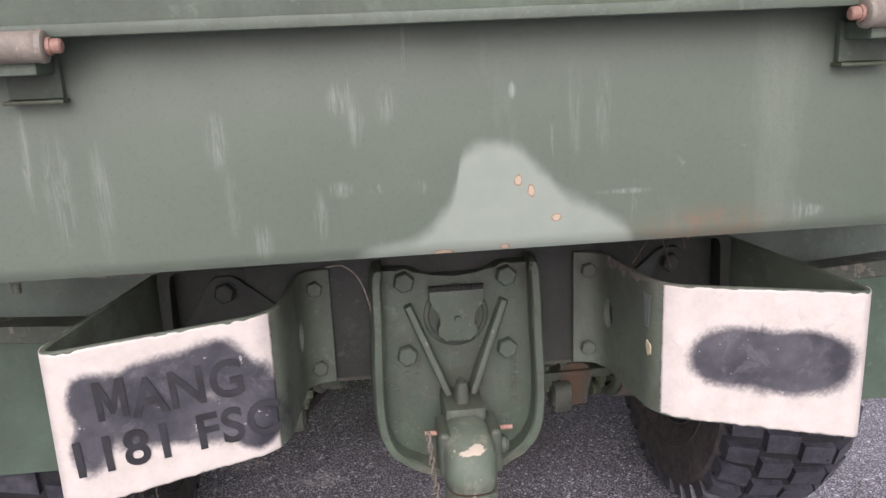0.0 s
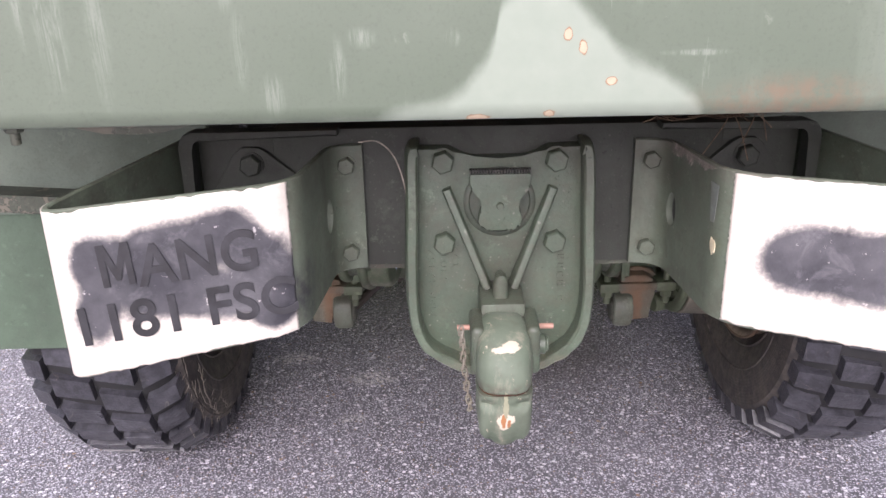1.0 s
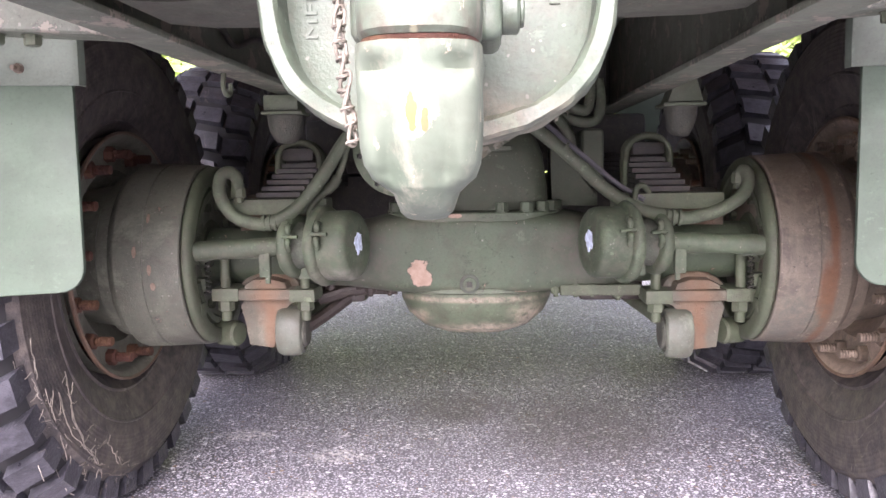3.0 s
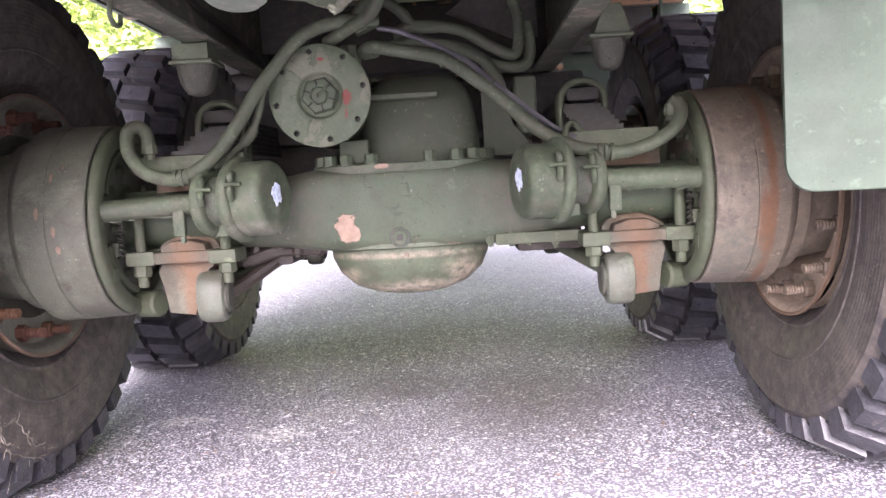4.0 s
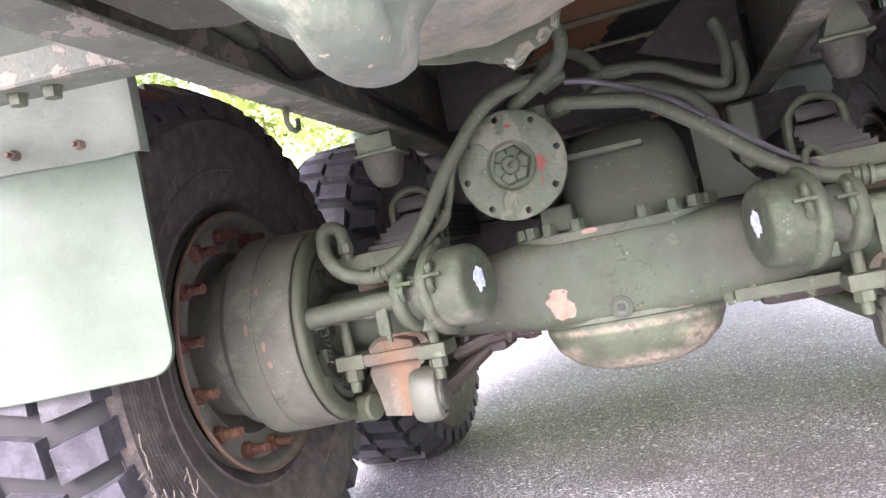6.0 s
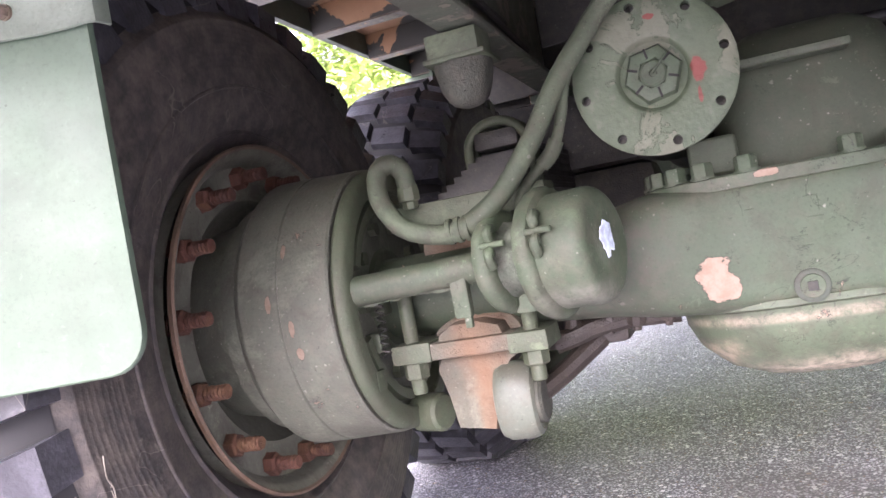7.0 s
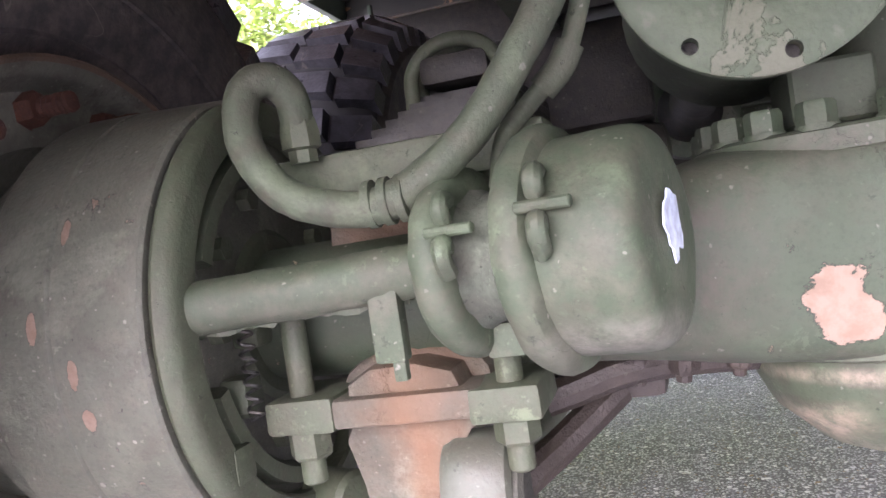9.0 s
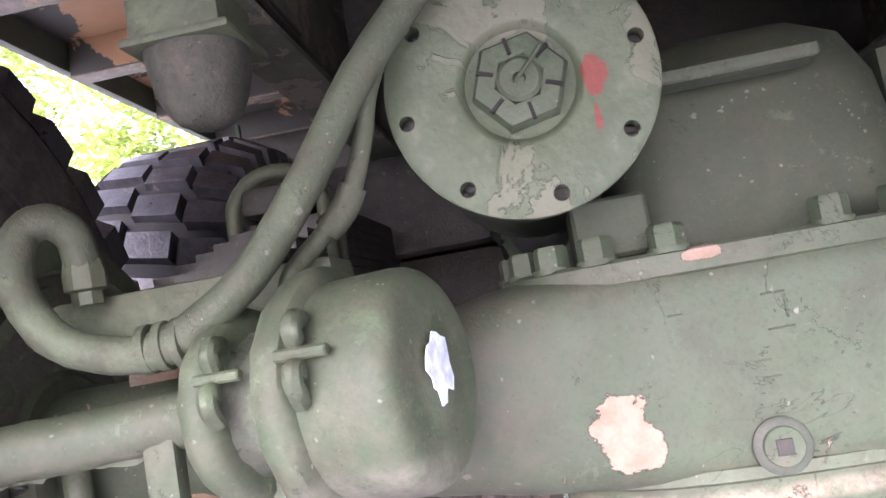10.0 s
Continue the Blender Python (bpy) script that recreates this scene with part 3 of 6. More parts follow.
# ---- cargo bed ----
def build_bed():
    bm = BM()
    # rear sill: a pressed face, rounded below into a lip
    prof = [(-0.2885, 1.600), (-0.290, 1.590), (-0.290, 1.262), (-0.288, 1.250), (-0.282, 1.243), (-0.270, 1.240), (-0.200, 1.240),
            (-0.200, 1.248), (-0.268, 1.248), (-0.278, 1.253), (-0.280, 1.262), (-0.280, 1.600)]
    skin(bm, [[Vector((x, y, z)) for y, z in prof] for x in (-1.215, 1.215)])
    part("rear_sill", bm, sill_paint, truck, "scuffed green steel sill with a paler touched-up patch")
    bm = BM()
    box(bm, (-1.19, -0.345, 1.529), (1.19, -0.300, 1.98), 0.004)
    tail = part("tailgate", bm, green_paint, truck)
    bm = BM()
    box(bm, (-1.19, -0.352, 1.5285), (1.19, -0.3455, 1.542), 0.002)
    part("edge_strip", bm, green_paint, tail)
    for s in SIDES:
        bm = BM()
        x = 0.465 if s < 0 else 0.449
        lathe(bm, (s * x, -0.362, 1.5195), (s, 0, 0), [(0, 0.0090), (0, 0.0150), (0.0015, 0.0172), (0.007, 0.0180), (0.009, 0.0168), (0.14, 0.0168)], 28)
        h = part("hinge", bm, painted_tan, truck, "worn hinge barrel with bare paint")
        bm = BM()
        rod(bm, (s * (x - 0.016), -0.362, 1.5195), (s * (x + 0.004), -0.362, 1.5195), 0.0078, 16, 0.002)
        lathe(bm, (s * (x - 0.005), -0.362, 1.5195), (s, 0, 0), [(0, 0.0095), (0.0045, 0.0095)], 16)
        part("hinge_pin", bm, pink_pin, h)
        bm = BM()
        box(bm, (s * (x + 0.012), -0.302, 1.462), (s * (x + 0.072), -0.2915, 1.512), 0.002)
        part("hinge_leaf", bm, green_paint, h)
        bm = BM()
        box(bm, (s * (x + 0.008), -0.316, 1.457), (s * (x + 0.074), -0.2915, 1.4615), 0.0015)
        part("weld_lip", bm, under_green, h)
        bm = BM()
        box(bm, (s * (x + 0.016), -0.358, 1.490), (s * (x + 0.12), -0.3025, 1.5105), 0.003)
        part("hinge_arm", bm, green_paint, h)
    # rounded bracket and a bolt under the sill
    bm = BM()
    plate(bm, [(-0.383, 1.2390), (-0.383, 1.231), (-0.405, 1.222), (-0.435, 1.216), (-0.470, 1.214), (-0.510, 1.216), (-0.540, 1.222), (-0.560, 1.231), (-0.560, 1.2390)], -0.190, -0.176, 0.003)
    part("sill_bracket", bm, rail_paint, truck, "pale rounded bracket under the sill")
    bm = BM()
    hexbolt(bm, (-0.600, -0.225, 1.2390), (0, 0, -1), 0.020, 0.012)
    rod(bm, (-0.600, -0.225, 1.2390), (-0.600, -0.225, 1.212), 0.006, 12, 0.001)
    part("sill_bolt", bm, rail_paint, truck)
    # floor sheet, long rails at the sides, cross bearers
    bm = BM()
    box(bm, (-1.127, -0.20, 1.395), (1.127, 5.3, 1.42))
    part("bed_floor", bm, bed_paint, truck, "underside of the bed with peeling green over orange primer")
    bm = BM()
    box(bm, (-1.128, -0.279, 1.4215), (1.128, 5.3, 1.440), 0.003)
    part("bed_deck", bm, green_paint, truck)
    for s in SIDES:
        bm = BM()
        box(bm, (s * 1.129, -0.20, 1.325), (s * 1.152, 5.3, 1.75), 0.004)
        part("bed_side", bm, green_paint, truck)
    for i in range(13):
        y = 0.10 + i * 0.40
        bm = BM()
        box(bm, (-1.125, y, 1.315), (1.125, y + 0.008, 1.394), 0.002)
        bearer = part("cross_bearer", bm, bed_paint, truck)
        bm = BM()
        box(bm, (-1.125, y, 1.309), (1.125, y + 0.055, 1.3145), 0.002)
        part("bearer_flange", bm, bearer_paint, bearer)
    for s in SIDES:
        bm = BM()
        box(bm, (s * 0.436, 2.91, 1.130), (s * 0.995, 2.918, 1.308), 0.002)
        part("deep_bearer", bm, shaded_iron, truck)
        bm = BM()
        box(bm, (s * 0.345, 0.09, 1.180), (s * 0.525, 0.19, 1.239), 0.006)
        part("rail_block", bm, shaded_iron, truck)
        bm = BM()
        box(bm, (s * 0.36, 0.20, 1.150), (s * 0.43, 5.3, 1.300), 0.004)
        part("subframe_rail", bm, shaded_iron, truck)
        bm = BM()
        box(bm, (s * 1.02, 2.90, 1.0), (s * 1.16, 3.25, 1.31), 0.01)
        box(bm, (s * 1.00, 2.78, 0.93), (s * 1.012, 2.80, 1.33), 0.002)
        part("side_bracket", bm, flap_green, truck)


painted_tan = painted("worn_tan_hinge_paint", (0.24, 0.21, 0.17), dust=0.3, cast=0.3)
build_bed()


# ---- frame ----
def build_frame():
    for s in SIDES:
        bm = BM()
        # channel rail, open inwards
        x0, x1 = s * 0.354, s * 0.414
        z = 0.915 if s < 0 else 0.900
        box(bm, (x0, 0.06, z), (x1, 6.0, z + 0.009), 0.002)
        box(bm, (x0, 0.06, 1.139), (x1, 6.0, 1.148), 0.002)
        box(bm, (s * 0.406, 0.06, z + 0.0095), (s * 0.414, 6.0, 1.1385))
        part("frame_rail", bm, rail_paint, truck, "dusty green steel frame rail")
        bm = BM()
        box(bm, (s * 0.25, 0.115, 0.945), (s * 0.405, 0.14, 1.165), 0.003)
        part("gusset", bm, shaded_iron, truck)
        # hanging eye under the left rail
        if s > 0:
            continue
        bm = BM()
        hose(bm, [(s * 0.40, 0.66, 0.914), (s * 0.400, 0.655, 0.892), (s * 0.400, 0.670, 0.880), (s * 0.400, 0.69, 0.884), (s * 0.400, 0.695, 0.900)], 0.0045, 8)
        part("hook_eye", bm, under_green, truck)
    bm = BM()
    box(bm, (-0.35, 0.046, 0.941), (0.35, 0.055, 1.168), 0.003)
    cross = part("rear_crossmember", bm, shaded_cross_paint, truck)
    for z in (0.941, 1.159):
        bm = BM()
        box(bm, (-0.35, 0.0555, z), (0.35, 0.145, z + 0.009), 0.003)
        part("channel_flange", bm, shaded_cross_paint, cross)
    bm = BM()
    box(bm, (-0.359, 0.52, 1.150), (0.359, 0.58, 1.308), 0.004)
    part("upper_crossmember", bm, shaded_iron, truck)
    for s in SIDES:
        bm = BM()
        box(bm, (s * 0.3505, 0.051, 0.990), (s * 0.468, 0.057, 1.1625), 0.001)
        part("end_plate", bm, shaded_cross_paint, cross)
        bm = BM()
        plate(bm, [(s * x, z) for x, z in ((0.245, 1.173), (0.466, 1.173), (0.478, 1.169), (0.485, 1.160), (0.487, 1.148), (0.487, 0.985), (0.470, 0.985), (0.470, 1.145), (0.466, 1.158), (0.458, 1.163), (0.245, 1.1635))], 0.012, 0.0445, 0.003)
        part("channel_end", bm, shaded_cross_paint, cross)
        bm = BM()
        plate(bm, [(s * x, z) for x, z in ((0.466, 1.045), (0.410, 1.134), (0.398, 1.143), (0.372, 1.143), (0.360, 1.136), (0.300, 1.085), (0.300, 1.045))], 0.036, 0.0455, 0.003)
        ear = part("bolted_gusset", bm, shaded_cross_paint, cross)
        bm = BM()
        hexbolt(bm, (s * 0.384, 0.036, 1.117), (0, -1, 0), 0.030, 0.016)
        part("frame_bolt", bm, shaded_cross_paint, ear)
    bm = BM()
    pts = [(-0.345, 0.056), (0.345, 0.056), (0.345, 0.30), (0.30, 0.335), (0.20, 0.345), (-0.20, 0.345), (-0.30, 0.335), (-0.345, 0.30)]
    skin(bm, [[Vector((x, y, z)) for x, y in pts] for z in (0.931, 0.9395)])
    cut = BM()
    for s in SIDES:
        skin(cut, [ring(Vector((s * 0.292, 0.135, z)), Vector((1, 0, 0)), Vector((0, 1, 0)), 0.050, 0.040, 32) for z in (0.90, 0.97)])
    part("bottom_plate", bore(bm, cut), grimy_plate, truck, "dirty green plate with oval holes")
    for s in SIDES:
        bm = BM()
        hexbolt(bm, (s * 0.165, 0.24, 0.931), (0, 0, -1), 0.024, 0.018)
        part("plate_bolt", bm, under_green, truck)
        bm = BM()
        hose(bm, [(s * 0.345, 0.03, 0.99), (s * 0.345, 0.015, 0.955), (s * 0.358, 0.0, 0.925), (s * 0.395, -0.01, 0.908), (s * 0.435, -0.005, 0.915), (s * 0.462, 0.01, 0.945), (s * 0.465, 0.03, 0.985)], 0.0115, 14, 6)
        roughen(bm, 0.0035, 70.0)
        part("tow_shackle", bm, rust_iron, truck, "rusty tow shackle under the bumper")
    bm = BM()
    hose(bm, [(-0.215, 0.028, 1.150), (-0.185, 0.02, 1.152), (-0.160, 0.01, 1.130), (-0.145, 0.0, 1.085), (-0.141, -0.01, 1.04), (-0.143, -0.006, 1.00)], 0.0011, 6, 8)
    part("loose_wire", bm, pale_wire, truck, "thin loose pale wire")
    for y in (1.80, 3.4):
        bm = BM()
        box(bm, (-0.42, y - 0.05, 0.93), (0.42, y + 0.05, 1.12), 0.01)
        part("mid_crossmember", bm, shaded_iron, truck)
    for s in SIDES:
        # slanting gusset plates under the bed
        bm = BM()
        plate(bm, [(s * 0.12, 1.02), (s * 0.345, 1.19), (s * 0.345, 0.95), (s * 0.28, 0.95)], 1.42, 1.428, 0.002)
        part("corner_gusset", bm, shaded_iron, truck)


def build_wiring():
    """Cables sagging along the inside of the left rail."""
    for pts, r in (([(-0.390, 0.34, 1.03), (-0.390, 0.45, 1.015), (-0.390, 0.62, 0.985), (-0.390, 0.70, 0.965), (-0.390, 0.86, 1.00), (-0.390, 1.10, 0.99), (-0.390, 1.5, 0.97)], 0.0055),
                   ([(-0.390, 0.30, 1.05), (-0.390, 0.52, 1.03), (-0.390, 0.72, 1.06), (-0.390, 0.86, 1.045), (-0.390, 1.05, 1.00), (-0.390, 1.35, 0.99)], 0.0045)):
        bm = BM()
        hose(bm, pts, r, 10, 8)
        part("wiring_cable", bm, shaded_iron, truck)
    bm = BM()
    skin(bm, [ring(Vector((-0.390, y, z)), Vector((1, 0, 0)), Vector((0, 0, 1)), r, r, 14) for y, z, r in ((0.44, 1.018, 0.010), (0.45, 1.016, 0.017), (0.50, 1.007, 0.018), (0.52, 1.003, 0.013), (0.56, 0.996, 0.015), (0.575, 0.993, 0.009))])
    roughen(bm, 0.003, 60.0)
    part("cable_joint", bm, under_green, truck)


build_frame()


# ---- bumper straps with white faces ----
def arc_plan(pts, r=0.02, n=5):
    """Plan points with rounded corners."""
    P = [Vector(p) for p in pts]
    out = [P[0]]
    for a, b, c in zip(P, P[1:], P[2:]):
        u, v = (a - b).normalized() * r, (c - b).normalized() * r
        for k in range(n + 1):
            t = k / n
            out.append((b + u) * (1 - t) ** 2 + b * 2 * t * (1 - t) + (b + v) * t * t)
    return out + [P[-1]]


def along(pts, plan, values):
    """Values at the given corner points carried along the rounded plan."""
    P = [Vector(p) for p in pts]
    out = []
    for q in plan:
        best = None
        for i in range(len(P) - 1):
            d = P[i + 1] - P[i]
            t = max(0, min(1, (q - P[i]).dot(d) / d.length_squared))
            e = (P[i] + d * t - q).length
            if best is None or e < best[0]:
                best = (e, values[i] * (1 - t) + values[i + 1] * t)
        out.append(best[1])
    return out


def build_bumpers():
    for s in SIDES:
        corner = [(s * 0.211, 0.036), (s * 0.262, 0.036), (s * 0.279, -0.196), (s * 0.592, -0.246), (s * 0.470, 0.12)]
        plan = arc_plan(corner, 0.045, 8)
        top_at, bot_at = [1.146, 1.146, 1.152, 1.132, 1.160], [0.941, 0.940, 0.942, 0.898, 0.99]
        top, bot = along(corner, plan, top_at), along(corner, plan, bot_at)
        bm = BM()
        ribbon(bm, [(p.x, p.y) for p in plan], top, bot, 0.009)
        slot = BM()
        skin(slot, [ring(Vector((x, -0.012, 1.044)), Vector((0, 1, 0)), Vector((0, 0, 1)), 0.017, 0.027, 28) for x in (s * 0.22, s * 0.30)])
        bm = bore(bm, slot)
        strap = part("bumper_strap", bm, strap_green, truck, "bent green steel bumper strap with a white face")
        # white painted face, ragged at its edge
        bm = BM()
        random.seed(3 + s)
        # the face runs from the middle of the inner bend to the start of the outer one
        run = [Vector((p.x, p.y)) for p in plan[14:29]]
        steps = [0.0]
        for p, q in zip(run, run[1:]):
            steps.append(steps[-1] + (q - p).length)
        cols = 150
        grid = []
        for i in range(cols + 1):
            t = i / cols
            at = t * steps[-1]
            k = max(k for k in range(len(run) - 1) if steps[k] <= at + 1e-9)
            d = (run[k + 1] - run[k]).normalized()
            nrm = Vector((d.y, -d.x)) * s
            p = run[k] + d * (at - steps[k]) + nrm * 0.0056
            zb, zt = along(corner, [p], bot_at)[0], along(corner, [p], top_at)[0]
            zb += 0.002 + 0.003 * noise.noise((t * 40, s, 0.3)) + 0.0025 * abs(noise.noise((t * 160, s, 1.3)))
            zt -= 0.001 + max(0, noise.noise((t * 50, s, 5.3))) * 0.006 + 0.002 * abs(noise.noise((t * 170, s, 2.3)))
            grid.append([Vector((p.x, p.y, zb + (zt - zb) * k / 70)) for k in range(71)])
        for k in range(71):
            for i, jit in ((0, 1), (cols, -0.6)):
                e = (grid[1][k] - grid[0][k]).normalized() if i == 0 else (grid[cols][k] - grid[cols - 1][k]).normalized()
                grid[i][k] += Vector((e.x, e.y, 0)) * (0.003 * abs(noise.noise((k * 0.45, s, 8.0 + jit))) + 0.002 * abs(noise.noise((k * 1.3, s, 3.0)))) * jit
        vs = [[bm.verts.new(v) for v in col] for col in grid]
        for c0, c1 in zip(vs, vs[1:]):
            for k in range(70):
                bm.faces.new((c0[k], c1[k], c1[k + 1], c0[k + 1]))
        ob = part("painted_panel", bm, white_left if s < 0 else white_right, strap, "white painted panel with blurred black overspray")
        sol = ob.modifiers.new("thickness", 'SOLIDIFY')
        sol.thickness, sol.offset = 0.001, 0
        for z in (1.114, 0.9715):
            bm = BM()
            hexbolt(bm, (s * 0.236, 0.031, z), (0, -1, 0), 0.024, 0.014)
            part("bolt", bm, strap_green, strap)
    bm = BM()
    random.seed(4)
    out = []
    for i in range(14):
        t, r = 2 * math.pi * i / 14, random.uniform(0.008, 0.018)
        out.append(Vector((0.2775 - 0.0052, -0.172, 1.045)) + Vector((0.07, 1, 0)) * (r * math.cos(t)) + Vector((0, 0, r * math.sin(t))))
    skin(bm, [out, [v + Vector((-0.0008, 0, 0)) for v in out]])
    part("paint_chip", bm, cream_chip, truck, "cream patch of chipped paint", smooth=0)
    # paint peeling off the top edge, a pale rectangle of older paint
    bm = BM()
    random.seed(8)
    rows = []
    for i in range(70):
        y = 0.022 - 0.182 * i / 69
        x = 0.2625 + (0.036 - y) * 0.0733 - 0.0052 - 0.0008 * random.random()
        d = (0.004 + 0.013 * max(0.0, noise.noise((y * 60, 0.4, 7.0)) + 0.35) + 0.006 * random.random()) * min(1, i / 6 + 0.15, (69 - i) / 18 + 0.15)
        rows.append([Vector((x, y, 1.1475)), Vector((x - 0.0004, y, 1.1475 - d)), Vector((x + 0.001, y, 1.1475 - d)), Vector((x + 0.002, y, 1.1475))])
    skin(bm, rows)
    part("peeling_paint", bm, flaking, truck, "pale flaking paint along the strap's edge", smooth=0)
    bm = BM()
    face = [Vector((0.2770 + 0.0733 * (-0.165 - y) - 0.0052, y, z)) for y, z in ((-0.150, 1.128), (-0.176, 1.128), (-0.170, 1.076), (-0.158, 1.074))]
    skin(bm, [face, [v + Vector((0.0006, 0, 0)) for v in face]])
    part("paint_patch", bm, old_paint, truck, "pale rectangle of older paint", smooth=0)


flaking = painted("flaking_pale_paint", (0.17, 0.15, 0.13), dirt=(0.10, 0.085, 0.07), dust=0.7, cast=0.8, cracks=0.8)
old_paint = painted("older_grey_paint", (0.135, 0.150, 0.135), dust=0.2, cast=0.1)


build_bumpers()


def letters_mesh(text, bold=0.0014):
    cu = bpy.data.curves.new("stencil", 'FONT')
    cu.body, cu.size, cu.extrude, cu.offset, cu.space_character = text, 0.07, 0.0004, bold, 1.05
    ob = new("stencil", cu)
    me = bpy.data.meshes.new_from_object(ob.evaluated_get(bpy.context.evaluated_depsgraph_get()))
    bpy.data.objects.remove(ob)
    me.materials.clear()
    return me


def block_m():
    bm = BM()
    out = [(0, 0), (0, 1), (0.24, 1), (0.5, 0.46), (0.76, 1), (1, 1), (1, 0), (0.79, 0), (0.79, 0.60), (0.57, 0.13), (0.43, 0.13), (0.21, 0.60), (0.21, 0)]
    skin(bm, [[Vector((x, y, z)) for x, y in out] for z in (-0.0004, 0.0004)])
    me = bpy.data.meshes.new("stencil")
    bm.to_mesh(me)
    bm.free()
    return me


def split_letters(me, name, material, parent, label=""):
    """Each letter of a text mesh as a part of its own."""
    bm = BM()
    bm.from_mesh(me)
    bpy.data.meshes.remove(me)
    todo = set(bm.verts)
    while todo:
        island, edge = set(), [todo.pop()]
        while edge:
            v = edge.pop()
            island.add(v)
            todo.discard(v)
            edge += [w for e in v.link_edges for w in e.verts if w not in island]
        one = BM()
        index = {v: one.verts.new(v.co) for v in sorted(island, key=lambda v: v.index)}
        for f in sorted({f for v in island for f in v.link_faces}, key=lambda f: f.index):
            one.faces.new([index[v] for v in f.verts])
        part(name, one, material, parent, label, smooth=0)
    bm.free()


def build_letters():
    strap = [o for o in truck.children if o.name.startswith("bumper_strap")]
    left = strap[0]
    a, b = Vector((-0.588, -0.2458, 0)), Vector((-0.285, -0.1975, 0))
    d = (b - a).normalized()
    n = Vector((d.y, -d.x, 0))
    lean = radians(5.0)
    for text, x0, x1, row, high in (("M", 0.068, 0.108, 1.0592, 0.057), ("ANG", 0.111, 0.263, 1.0612, 0.057), ("1181 FSC", 0.032, 0.309, 0.989, 0.054)):
        me = block_m() if text == "M" else letters_mesh(text)
        lo, hi = [min(v.co[k] for v in me.vertices) for k in (0, 1)], [max(v.co[k] for v in me.vertices) for k in (0, 1)]
        sx, sy = (x1 - x0) / (hi[0] - lo[0]), high / (hi[1] - lo[1])
        p = a + d * ((x0 + x1) / 2) + n * 0.0075
        right = (d * math.cos(lean) + Vector((0, 0, math.sin(lean)))) * sx
        up = (Vector((0, 0, math.cos(lean))) - d * math.sin(lean) * 0.6) * sy
        m = Matrix(((right.x, up.x, n.x, p.x), (right.y, up.y, n.y, p.y), (right.z, up.z, n.z, row), (0, 0, 0, 1)))
        me.transform(m @ Matrix.Translation((-(lo[0] + hi[0]) / 2, -(lo[1] + hi[1]) / 2, 0)))
        split_letters(me, "stencil_letter", letter_black, left, "black stencilled letter")


build_letters()


# ---- pintle ----
def ragged(bm, pts, drop, seed, thick=0.0012):
    """A torn strip of paint hanging from a line."""
    random.seed(seed)
    path = spline(pts, 8)
    rows = []
    for i, p in enumerate(path):
        d = drop * (0.25 + 0.75 * random.random() ** 1.6) * (1 if 0 < i < len(path) - 1 else 0.1)
        tip = p + Vector((random.uniform(-0.002, 0.002), random.uniform(-0.004, 0.004), -d))
        rows.append([p + Vector((0, thick, 0)), tip + Vector((0, thick, 0)), tip, p])
    skin(bm, rows)


